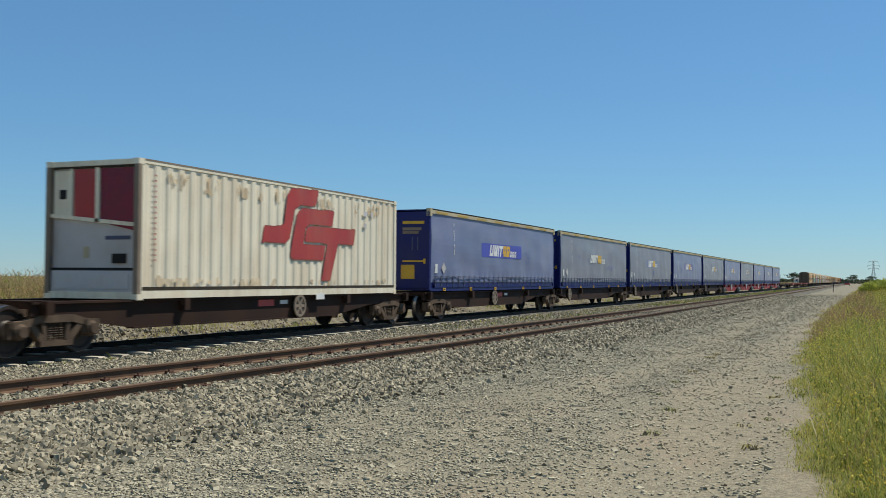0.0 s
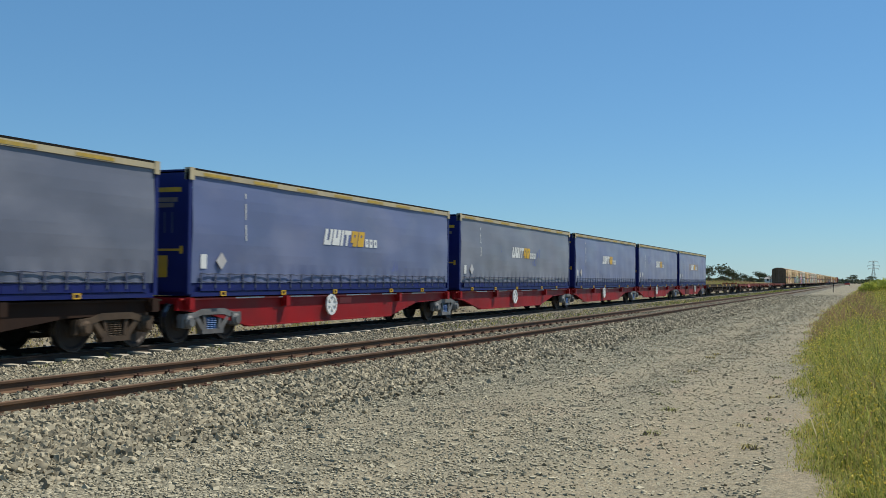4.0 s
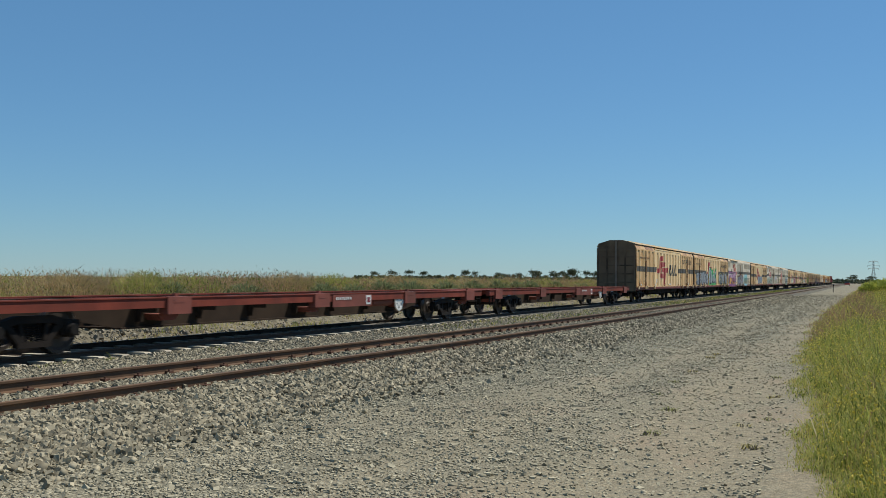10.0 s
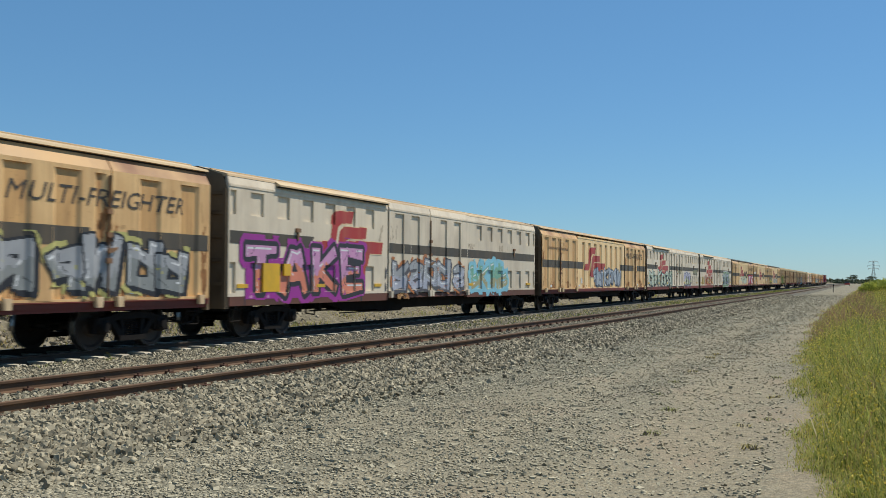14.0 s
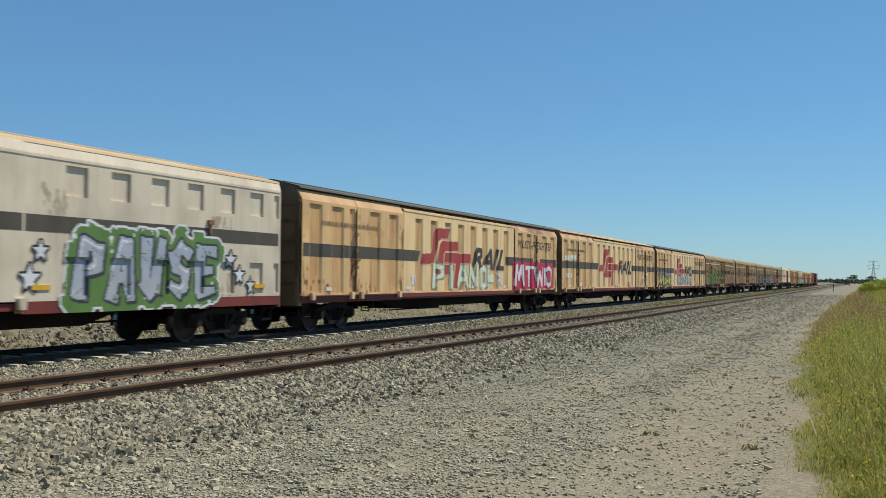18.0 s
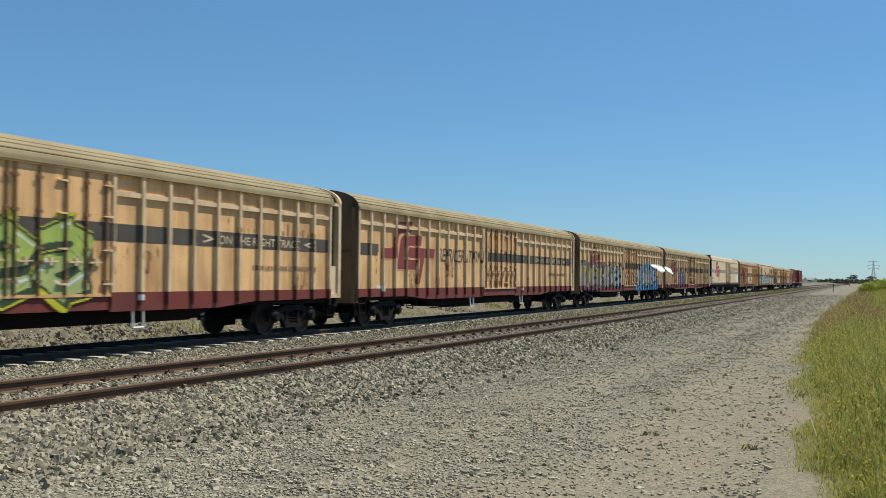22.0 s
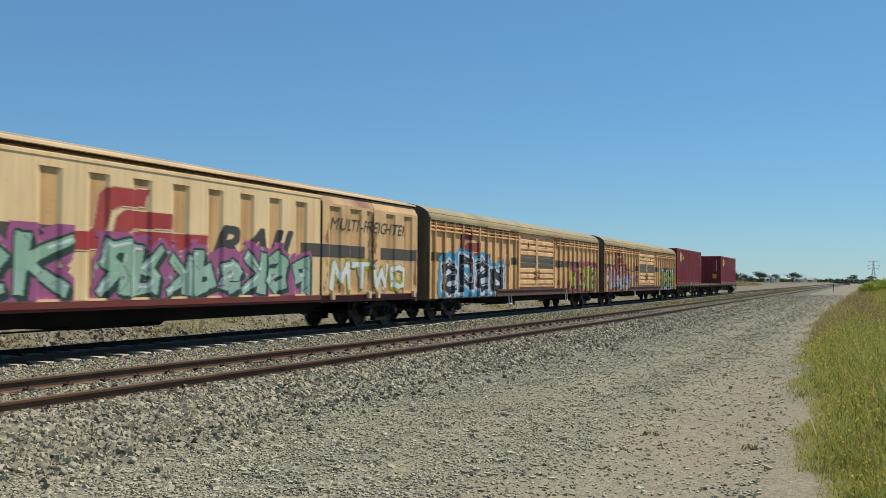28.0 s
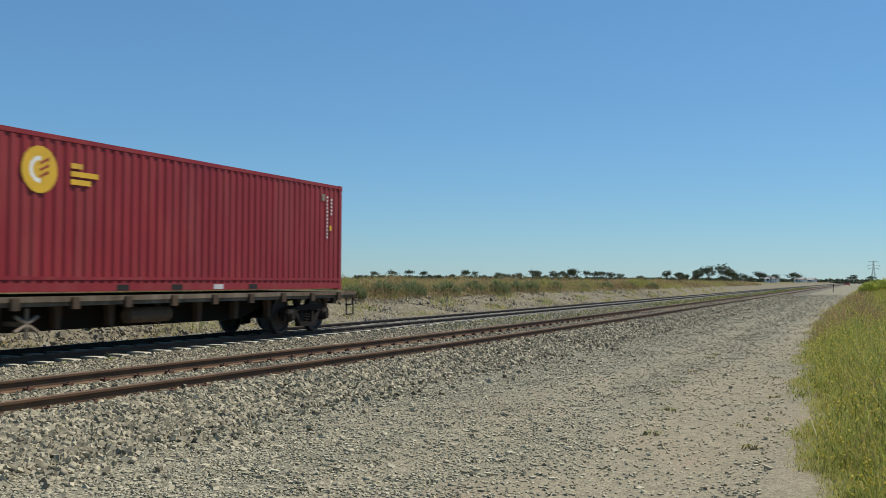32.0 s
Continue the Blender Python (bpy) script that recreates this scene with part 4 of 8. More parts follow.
def marker_post():
    """A short dark post with a plate beside the line."""
    t = tagged(new("marker_post"), "short dark marker post beside the rusty track", "post")
    t.matrix_basis = pose(-3.8, 160.0, -0.2)
    part("post", "mk_post", lambda: Mb().box(-0.035, 0.035, -0.035, 0.035, 0, 1.2), blackish, t)
    part("plate", "mk_plate", lambda: Mb().box(-0.09, 0.09, -0.06, -0.035, 0.95, 1.2), blackish, t)


marker_post()


def far_car():
    """A red car far down the road."""
    t = tagged(new("car"), "small red car far down the road", "car")
    t.matrix_basis = pose(-5.0, 420.0, -0.1)
    red = plate_red
    part("body", "car_body", lambda: Mb().box(-0.9, 0.9, 0, 4.4, 0.3, 0.95), red, t)
    part("cabin", "car_cab", lambda: Mb().slab([(0.3, 0.95), (3.6, 0.95), (3.0, 1.5), (0.8, 1.5)], -0.78, 0.78), glass_dark, t)
    for yy in (0.8, 3.5):
        for xx in (-0.82, 0.82):
            part("wheel", "car_wheel", lambda: Mb().lathe([(-0.1, 0.32), (0.1, 0.32)], (0, 0, 0.32), 12), blackish, t, at=pose(xx, yy, 0))


far_car()

# ---- painted marks ----
def poly_mask(pts, A, B):
    """Which of the points (A, B) lie inside a polygon."""
    inside = np.zeros(A.shape, bool)
    for i in range(len(pts)):
        (x1, y1), (x2, y2) = pts[i], pts[i - 1]
        if y1 == y2:
            continue
        inside ^= ((y1 > B) != (y2 > B)) & (A < (x2 - x1) * (B - y1) / (y2 - y1) + x1)
    return inside


def grow(mask, k):
    """The mask widened by k cells, with rounded corners."""
    out = mask.copy()
    for step in range(k):
        m = out.copy()
        m[1:] |= out[:-1]
        m[:-1] |= out[1:]
        if step % 2:
            out = m.copy()
            out[:, 1:] |= m[:, :-1]
            out[:, :-1] |= m[:, 1:]
        else:
            m[:, 1:] |= out[:, :-1]
            m[:, :-1] |= out[:, 1:]
            out = m
    return out


TEXT = {}


def text_mask(words, w, h, cell, lean=0.0, bold=0.0):
    """A mask of w x h metres, filled by the words in the built-in font."""
    nu, nz = int(w / cell), int(h / cell)
    data = bpy.data.curves.new("words", "FONT")
    data.body, data.resolution_u = words, 3
    ob = new("words", data)
    dg = bpy.context.evaluated_depsgraph_get()
    me = ob.evaluated_get(dg).to_mesh()
    me.calc_loop_triangles()
    co = np.array([v.co[:2] for v in me.vertices])
    tri = np.array([t.vertices[:] for t in me.loop_triangles])
    ob.evaluated_get(dg).to_mesh_clear()
    bpy.data.objects.remove(ob)
    bpy.data.curves.remove(data)
    co -= co.min(0)
    co /= co.max(0)
    A, B = np.meshgrid((np.arange(nu) + 0.5) / nu, (np.arange(nz) + 0.5) / nz)
    fat = int(bold * h / cell)
    A, B = (A - 0.5) * (1 + 2 * fat / nu) + 0.5, (B - 0.5) * (1 + 2 * fat / nz) + 0.5
    k = lean * h / w
    A = (A - k * B) / (1 - k) if k >= 0 else (A - k * (B - 1)) / (1 + k)
    out = np.zeros(A.shape, bool)
    for a, b, c in co[tri]:
        d = (b[0] - a[0]) * (c[1] - a[1]) - (c[0] - a[0]) * (b[1] - a[1])
        if abs(d) < 1e-12:
            continue
        s = ((A - a[0]) * (c[1] - a[1]) - (c[0] - a[0]) * (B - a[1])) / d
        t = ((b[0] - a[0]) * (B - a[1]) - (A - a[0]) * (b[1] - a[1])) / d
        out |= (s >= -1e-6) & (t >= -1e-6) & (s + t <= 1 + 1e-6)
    return grow(out, fat)


FOOT = {}                        # how far down each kind of wall reaches
COATS = {}                       # coats of spray paint on each van
LIFT = {"rust_stain": 0.0025, "stripe": 0.005, "logo": 0.008, "lettering": 0.0085, "small_print": 0.011, "graffiti": 0.013, "trade_mark": 0.01, "patch": 0.006}


def decal(name, parent, idx, u0, z0, cell, mats, depth, label=""):
    """A coat of paint on a wall: idx holds 0 (bare) or 1 + the material's number, row by row from below."""
    co, fs, mi = [], [], []
    nz, nu = idx.shape
    ue = u0 + np.arange(nu + 1) * cell
    foot = FOOT.get(depth, -9.0)
    if name == "graffiti":
        COATS[parent.name] = COATS.get(parent.name, 0) + 1
    lift = LIFT.get(name, 0.005) + (0.0015 * COATS[parent.name] if name == "graffiti" else 0.0)
    for r in range(nz):
        row = idx[r]
        if not row.any() or z0 + r * cell < foot:
            continue
        x = depth(ue, np.full(nu + 1, z0 + (r + 0.5) * cell))
        slope = np.diff(x)
        cuts = np.flatnonzero((row[1:] != row[:-1]) | (np.abs(slope[1:] - slope[:-1]) > 1e-4)) + 1
        za, zb = z0 + r * cell, z0 + (r + 1) * cell
        for a, b in zip(np.r_[0, cuts], np.r_[cuts, nu]):
            if row[a]:
                n, ua, ub, xa, xb = len(co), u0 + a * cell, u0 + b * cell, x[a] + lift, x[b] + lift
                co += [(xa, ua, za), (xb, ub, za), (xb, ub, zb), (xa, ua, zb)]
                fs.append((n, n + 1, n + 2, n + 3))
                mi.append(row[a] - 1)
    if not fs:
        return None
    ob = raw_mesh(name, co, fs, mats, mi)
    ob.parent = parent
    if label:
        ob["label"] = label
    return ob


LOGO = {"upper_bar": [(0.56, 1.0), (0.53, 0.83), (0.37, 0.82), (0.31, 0.77), (0.26, 0.45), (0.22, 0.4), (0.0, 0.39), (0.02, 0.55), (0.17, 0.56), (0.21, 0.6), (0.24, 0.91), (0.28, 0.98)],
        "middle_bar": [(0.74, 0.79), (0.72, 0.63), (0.47, 0.62), (0.42, 0.58), (0.4, 0.39), (0.64, 0.39), (0.62, 0.23), (0.3, 0.23), (0.27, 0.26), (0.34, 0.72), (0.39, 0.78)],
        "lower_bar": [(1.0, 0.6), (0.98, 0.43), (0.79, 0.43), (0.7, 0.0), (0.61, 0.0), (0.67, 0.42), (0.42, 0.43), (0.44, 0.57), (0.49, 0.59)]}


def logo(parent, u0, z0, w, h, mat, edge, depth, cell=0.025):
    """Three interlocking angular red bars with a pale edge."""
    nu, nz = int(w / cell) + 4, int(h / cell) + 4
    A, B = np.meshgrid((np.arange(nu) - 1.5) * cell / w, (np.arange(nz) - 1.5) * cell / h)
    idx = np.zeros(A.shape, int)
    bars = np.zeros(A.shape, bool)
    for pts in LOGO.values():
        bars |= poly_mask(pts, A, B)
    idx[grow(bars, 1)] = 2
    idx[bars] = 1
    decal("logo", parent, idx, u0 - 2 * cell, z0 - 2 * cell, cell, [mat, edge], depth, "angular interlocking red bars")


def lettering(parent, words, u0, z0, w, h, mat, depth, cell=0.02, lean=0.0, bold=0.0, name="lettering"):
    decal(name, parent, text_mask(words, w, h, cell, lean, bold).astype(int), u0, z0, cell, [mat], depth)


def bars(parent, u0, z0, widths, h, mat, depth, gap=0.06, cell=0.02):
    """Small print that cannot be read: plain bars."""
    total = int((sum(widths) + gap * len(widths)) / cell) + 1
    idx = np.zeros((max(1, int(h / cell)), total), int)
    a = 0.0
    for w in widths:
        idx[:, int(a / cell):int((a + w) / cell)] = 1
        a += w + gap
    ob = decal("small_print", parent, idx, u0, z0, cell, [mat], depth)
    if ob and len(widths) > 1:
        tagged(ob, kind="stuff")


def rust_stain(parent, u0, z0, w, h, depth, seed, amount=0.5, mats=None, cell=0.024):
    """Ragged blotches of rust and grime that run down a wall."""
    nu, nz = int(w / cell), int(h / cell)
    A, B = np.meshgrid((np.arange(nu) + 0.5) * cell, (np.arange(nz) + 0.5) * cell)
    v = 0.4 * lattice(A, B * 0.22, 0.16, seed) + 0.4 * lattice(A, B * 0.35, 0.06, seed + 1) + 0.2 * lattice(A, B, 0.9, seed + 2)
    rim = np.minimum(np.minimum(A, w - A) / (0.2 * w), np.minimum(B + 0.25 * h, h - B) / (0.35 * h)).clip(0, 1)
    v *= 0.6 + 0.4 * rim
    idx = np.zeros(A.shape, int)
    idx[v > 0.72 - 0.3 * amount] = 2
    idx[v > 0.78 - 0.28 * amount] = 1
    ob = decal("rust_stain", parent, idx, u0, z0, cell, mats or [stain_brown, stain_tan], depth)
    if ob:
        tagged(ob, kind="stuff")


def band(parent, u0, u1, z0, z1, mat, depth, slant=0.0, cell=0.05, name="stripe"):
    """A painted stripe; its far end may lean."""
    nu, nz = int((u1 - u0) / cell), max(2, int(round((z1 - z0) / cell)))
    A, B = np.meshgrid(np.arange(nu) * cell, (np.arange(nz) + 0.5) / nz)
    idx = (A < (u1 - u0) - slant * (1 - B)).astype(int)
    decal(name, parent, idx, u0, z0, cell, [mat], depth)


PAINTS = {}


def spray(rgb):
    if rgb not in PAINTS:
        PAINTS[rgb] = material("spray_paint", rgb, 0.45, vary=0.12, scale=2.5, dirt=tuple(c * 0.7 for c in rgb), dirt_amt=0.4, dirt_scale=STREAK, bump=0)
    return PAINTS[rgb]


SILVER, BLACK, WHITE = (0.37, 0.375, 0.385), (0.03, 0.03, 0.035), (0.75, 0.75, 0.75)


# bent strokes in a unit square, like letters turned over, that spell nothing
STROKES = ((((0.1, 1), (0.1, 0), (0.75, 0.05), (0.85, 0.3), (0.6, 0.5), (0.15, 0.52)), ((0.45, 0.52), (0.95, 1))),
           (((0.1, 0.85), (0.5, 1), (0.88, 0.8), (0.8, 0.58), (0.25, 0.45), (0.1, 0.2), (0.5, 0), (0.92, 0.12)),),
           (((0.05, 1), (0.2, 0.1), (0.55, 0.75), (0.8, 0), (0.95, 1)),),
           (((0.9, 0), (0.85, 0.95), (0.15, 0.8), (0.3, 0.4), (0.85, 0.5)),),
           (((0.1, 0), (0.1, 1), (0.9, 0.9)), ((0.1, 0.45), (0.9, 0.1), (0.9, 0.9))),
           (((0.9, 0), (0.9, 1)), ((0.1, 1), (0.85, 0.45), (0.05, 0))))


GLYPHS = {"P": (((0.05, 0), (0.1, 1), (0.8, 0.9), (0.85, 0.55), (0.2, 0.42)),), "A": (((0.0, 0), (0.4, 1), (0.62, 1), (1.0, 0)), ((0.2, 0.36), (0.85, 0.36))),
          "U": (((0.05, 1), (0.1, 0.2), (0.4, 0), (0.75, 0.1), (0.95, 1)),), "S": (((0.95, 0.85), (0.5, 1), (0.1, 0.8), (0.2, 0.55), (0.85, 0.42), (0.9, 0.15), (0.5, 0), (0.05, 0.12)),),
          "E": (((1.0, 0.95), (0.1, 1), (0.15, 0), (1.0, 0.06)), ((0.15, 0.5), (0.8, 0.52))), "M": (((0.0, 0), (0.15, 1), (0.5, 0.35), (0.85, 1), (1.0, 0)),),
          "T": (((0.0, 0.95), (1.0, 1)), ((0.5, 0.95), (0.48, 0))), "W": (((0.0, 1), (0.2, 0), (0.5, 0.7), (0.8, 0), (1.0, 1)),),
          "O": (((0.15, 0.1), (0.05, 0.85), (0.5, 1), (0.92, 0.85), (0.9, 0.12), (0.5, 0), (0.15, 0.1)),), "I": (((0.5, 0), (0.5, 1)),),
          "N": (((0.05, 0), (0.1, 1), (0.85, 0.05), (0.95, 1)),), "K": (((0.1, 1), (0.1, 0)), ((0.95, 1), (0.2, 0.5), (1.0, 0)))}


def lattice(A, B, size, seed):
    """Smooth random values over a wall, in steps of that size."""
    rng = np.random.default_rng(seed)
    grid = rng.random((64, 64))
    a, b = A / size + 20, B / size + 20
    i, j = np.floor(a).astype(int), np.floor(b).astype(int)
    p, q = a - i, b - j
    p, q = p * p * (3 - 2 * p), q * q * (3 - 2 * q)
    at = lambda m, k: grid[m % 64, k % 64]
    return (at(i, j) * (1 - p) + at(i + 1, j) * p) * (1 - q) + (at(i, j + 1) * (1 - p) + at(i + 1, j + 1) * p) * q


def stroke_mask(shape, a0, a1, b0, b1, lean, thick, A, B):
    """An angular sprayed figure of square-ended strokes within the box a0..a1, b0..b1."""
    out = np.zeros(A.shape, bool)
    for line in shape:
        pts = [(a0 + (a1 - a0) * p + lean * (b0 + (b1 - b0) * q), b0 + (b1 - b0) * q) for p, q in line]
        for n, ((xa, ya), (xb, yb)) in enumerate(zip(pts, pts[1:])):
            dx, dy = xb - xa, yb - ya
            size = math.hypot(dx, dy) + 1e-9
            along, across = ((A - xa) * dx + (B - ya) * dy) / size, ((B - ya) * dx - (A - xa) * dy) / size
            k = np.clip(along / size, 0, 1)
            wide = thick * (1.25 - 0.45 * k) * (0.72 if abs(dx) > abs(dy) else 1.0)
            out |= (np.abs(across) < wide) & (along > -thick * 0.65) & (along < size + thick * 0.65)
    return out


def star(parent, u, z, r, depth, fill, cell=0.02):
    """A small sprayed star with a dark edge."""
    n = int(2.6 * r / cell)
    A, B = np.meshgrid((np.arange(n) + 0.5) * cell - 1.3 * r, (np.arange(n) + 0.5) * cell - 1.3 * r)
    pts = [((r if k % 2 == 0 else 0.42 * r) * math.sin(k * math.pi / 5), (r if k % 2 == 0 else 0.42 * r) * math.cos(k * math.pi / 5)) for k in range(10)]
    m = poly_mask(pts, A, B)
    idx = np.zeros(A.shape, int)
    idx[grow(m, 2)] = 2
    idx[m] = 1
    decal("graffiti", parent, idx, u - 1.3 * r, z - 1.3 * r, cell, [spray(fill), spray(BLACK)], depth)


def scribble(parent, u, z, r, depth, fill, seed, cell=0.02):
    """A thin sprayed flourish of crossing lines."""
    rng = np.random.default_rng(seed)
    n = int(2.2 * r / cell)
    A, B = np.meshgrid((np.arange(n) + 0.5) * cell - 1.1 * r, (np.arange(n) + 0.5) * cell - 1.1 * r)
    m = np.zeros(A.shape, bool)
    for k in range(7):
        a = k * math.pi / 7 + rng.uniform(-0.2, 0.2)
        q = r * rng.uniform(0.5, 1.0)
        m |= (np.abs(A * math.sin(a) - B * math.cos(a) + 0.03 * np.sin(A * 9 + k)) < 0.022) & (np.hypot(A, B) < q)
    decal("graffiti", parent, m.astype(int), u - 1.1 * r, z - 1.1 * r, cell, [spray(fill)], depth)


def graffiti(parent, u0, z0, w, h, count, fill, second, line, halo, depth, seed, words="", lean=0.0, label="", cell=0.024, halo_w=3, bold=0.02, rim=None, board=False, line_w=2, dome=False):
    """Sprayed figures: two fills, a line round each, a halo round all, and at times a pale rim or a painted board."""
    rng = np.random.default_rng(seed)
    halo_w = int(round(halo_w * 0.03 / cell))
    pad = halo_w + (5 if rim else 3)
    nu, nz = int(w / cell) + 2 * pad, int(h / cell) + 2 * pad
    A, B = np.meshgrid((np.arange(nu) + 0.5 - pad) * cell, (np.arange(nz) + 0.5 - pad) * cell)
    figures = []
    count = len(words) or count
    step = w / count
    tilt = lean if words else rng.uniform(-0.1, 0.3)
    thick = (min(0.085 * h, 0.13 * step) if words else min(0.115 * h, 0.18 * step)) * (1 + 2.0 * bold) + 0.02
    for i in range(count):
        a0 = i * step + thick * 1.2 + (0 if words else rng.uniform(-0.1, 0.1) * step)
        b0, b1 = thick * rng.uniform(0.9, 1.5), h - thick * rng.uniform(0.8, 1.8)
        if words:
            shape = GLYPHS[words[i]]
        else:
            shape = STROKES[rng.integers(len(STROKES))]
            if rng.random() < 0.5:
                shape = [[(1 - p, 1 - q) for p, q in ln] for ln in shape]
            b1 = min(h, b1 + rng.uniform(-0.1, 0.12) * h)
        over = 0.98 if words else 1.12
        figures.append(stroke_mask(shape, a0, a0 + step * over - thick * 2.3, b0, b1, tilt * 0.5, thick * rng.uniform(0.92, 1.1), A, B))
    idx = np.zeros(A.shape, int)
    union = np.any(figures, 0)
    blot = lattice(A, B, 0.35, seed)
    fine = lattice(A, B, 0.09, seed + 50)
    if halo:
        # an uneven sprayed cloud with a few spikes
        cloud = grow(union, max(1, halo_w - 2)) | (grow(union, halo_w + 2) & (blot > 0.55))
        if halo_w > 5:
            cloud |= (B < h * (0.62 + 0.5 * blot)) & (A > 0.1) & (A < w - 0.1) & (B > -0.06)
        if dome:
            cloud = B < h * 1.12 * np.sqrt(np.clip(1 - ((A - w / 2) / (w / 2 + pad * cell)) ** 2, 0, 1))
        if board:
            cloud = (A > -0.12) & (A < w + 0.12) & (B > -0.1) & (B < h + 0.1)
        if rim:
            idx[grow(cloud, 2)] = 6
        idx[cloud] = 4
        if line and halo_w > 5:
            idx[cloud & (fine > 0.8) & (blot < 0.4)] = 6 if rim else 1
    wave = h * (0.22 + 0.5 * lattice(A, B, 0.8, seed + 9)) + 0.16 * h * (fine - 0.5)
    for m in figures:
        if line:
            # a cast edge below and behind each figure, then its outline
            back = m.copy()
            for n in range(1, 3 if words else 5):
                back |= np.roll(np.roll(m, n, 1), -n, 0)
            idx[grow(back, 1)] = 3
            idx[grow(m, line_w)] = 3
        idx[m] = 1
        idx[m & (B < wave)] = 2
        idx[m & (fine > 0.86) & (blot > 0.5)] = 4 if halo and not board else 2
        if line or not words:
            inner = m & ~grow(~m, 2)
            edge = inner & ~np.roll(np.roll(inner, 1, 1), -2, 0)
            idx[edge & (lattice(A, B, 0.5, seed + 3) > 0.5)] = 5
            idx[inner & (np.abs(np.sin(A * 5.3 + 2.2 * np.sin(B * 4 + seed) + seed)) < 0.07) & (blot > 0.45)] = 3 if line else 2
    if line:
        # runs of paint below the letters
        for n in range(count):
            c = int(rng.integers(pad, nu - pad))
            idx[0:pad, c:c + 2] = np.where(idx[0:pad, c:c + 2] == 0, 3, idx[0:pad, c:c + 2])
    mats = [spray(fill), spray(second), spray(line or BLACK), spray(halo or fill), spray(WHITE), spray(rim or WHITE)]
    decal("graffiti", parent, idx, u0 - pad * cell, z0 - pad * cell, cell, mats, depth, label)


# ---- running gear ----
SPINNING = []                    # wheelsets, each with its place on its vehicle
RIDERS = []                      # everything that rides along, with its place on the line at mid clip


def m_wheelset():
    m = Mb()
    for s in (-1, 1):
        prof = [(-0.07, 0.1), (-0.07, 0.16), (-0.03, 0.2), (-0.03, 0.36), (-0.065, 0.4), (-0.065, 0.455), (0.05, 0.46), (0.055, 0.485), (0.075, 0.485), (0.075, 0.4), (0.03, 0.35), (0.03, 0.18), (0.06, 0.15), (0.06, 0.1)]
        m.lathe([(-s * dx, r) for dx, r in prof], (s * 0.755, 0, 0), 24)
    m.rod((-1.02, 0, 0), (1.02, 0, 0), 0.075, 10)
    for s in (-1, 1):
        m.rod((s * 0.98, 0, 0), (s * 1.16, 0, 0), 0.1, 10)
        for k in range(3):
            a = k * 2.094
            m.rod((s * 1.15, 0.055 * math.cos(a), 0.055 * math.sin(a)), (s * 1.18, 0.055 * math.cos(a), 0.055 * math.sin(a)), 0.016, 6)
    return m


def m_tread():
    """The polished running band of a wheel."""
    n = 24
    ring = [(dx, r * math.cos(2 * math.pi * i / n), r * math.sin(2 * math.pi * i / n)) for dx, r in ((-0.05, 0.457), (-0.05, 0.463), (0.05, 0.462), (0.05, 0.457)) for i in range(n)]
    return Mb().add(ring, [(k * n + i, k * n + (i + 1) % n, (k + 1) * n + (i + 1) % n, (k + 1) * n + i) for k in range(3) for i in range(n)])


def m_sideframe():
    m = Mb()
    for s in (-1, 1):
        m.lathe([(0.94, 0.15), (1.13, 0.15), (1.16, 0.11), (1.2, 0.1)], (0, s * 0.88, 0.46), 12)
        m.box(0.96, 1.13, *sorted((s * 0.72, s * 1.06)), 0.5, 0.64)
    top = [(-1.12, 0.52), (-1.1, 0.62), (-0.72, 0.66), (-0.42, 0.74), (0.42, 0.74), (0.72, 0.66), (1.1, 0.62), (1.12, 0.52), (0.66, 0.54), (0.4, 0.6), (-0.4, 0.6), (-0.66, 0.54)]
    m.slab(top, 0.95, 1.11)
    for s in (-1, 1):
        m.slab([(s * 0.7, 0.58), (s * 0.56, 0.6), (s * 0.26, 0.3), (s * 0.26, 0.19), (s * 0.36, 0.21)], 0.96, 1.1)
        m.slab([(s * 0.36, 0.6), (s * 0.27, 0.6), (s * 0.21, 0.28), (s * 0.29, 0.28)], 0.97, 1.09)
        m.slab([(s * 1.1, 0.6), (s * 1.13, 0.34), (s * 1.04, 0.34), (s * 1.02, 0.6)], 0.97, 1.09)
        m.slab([(s * 0.74, 0.6), (s * 0.76, 0.36), (s * 0.68, 0.36), (s * 0.64, 0.6)], 0.97, 1.09)
    m.box(0.95, 1.11, -0.4, 0.4, 0.17, 0.27)
    return m


def m_spring():
    """One coil spring, as a stack of rounded turns."""
    n, rows = 8, [(0.035 if k % 2 else 0.06, 0.28 + k * 0.0215) for k in range(13)]
    vs = [(1.03 + r * math.cos(2 * math.pi * i / n), r * math.sin(2 * math.pi * i / n), z) for r, z in rows for i in range(n)]
    return Mb().add(vs, [(k * n + i, k * n + (i + 1) % n, (k + 1) * n + (i + 1) % n, (k + 1) * n + i) for k in range(12) for i in range(n)])


def m_bolster():
    return Mb().box(-1.0, 1.0, -0.2, 0.2, 0.52, 0.7).box(-0.3, 0.3, -0.3, 0.3, 0.68, 0.84).box(-0.9, 0.9, -0.09, 0.09, 0.36, 0.5).box(-0.06, 0.06, -1.2, 1.2, 0.42, 0.5)


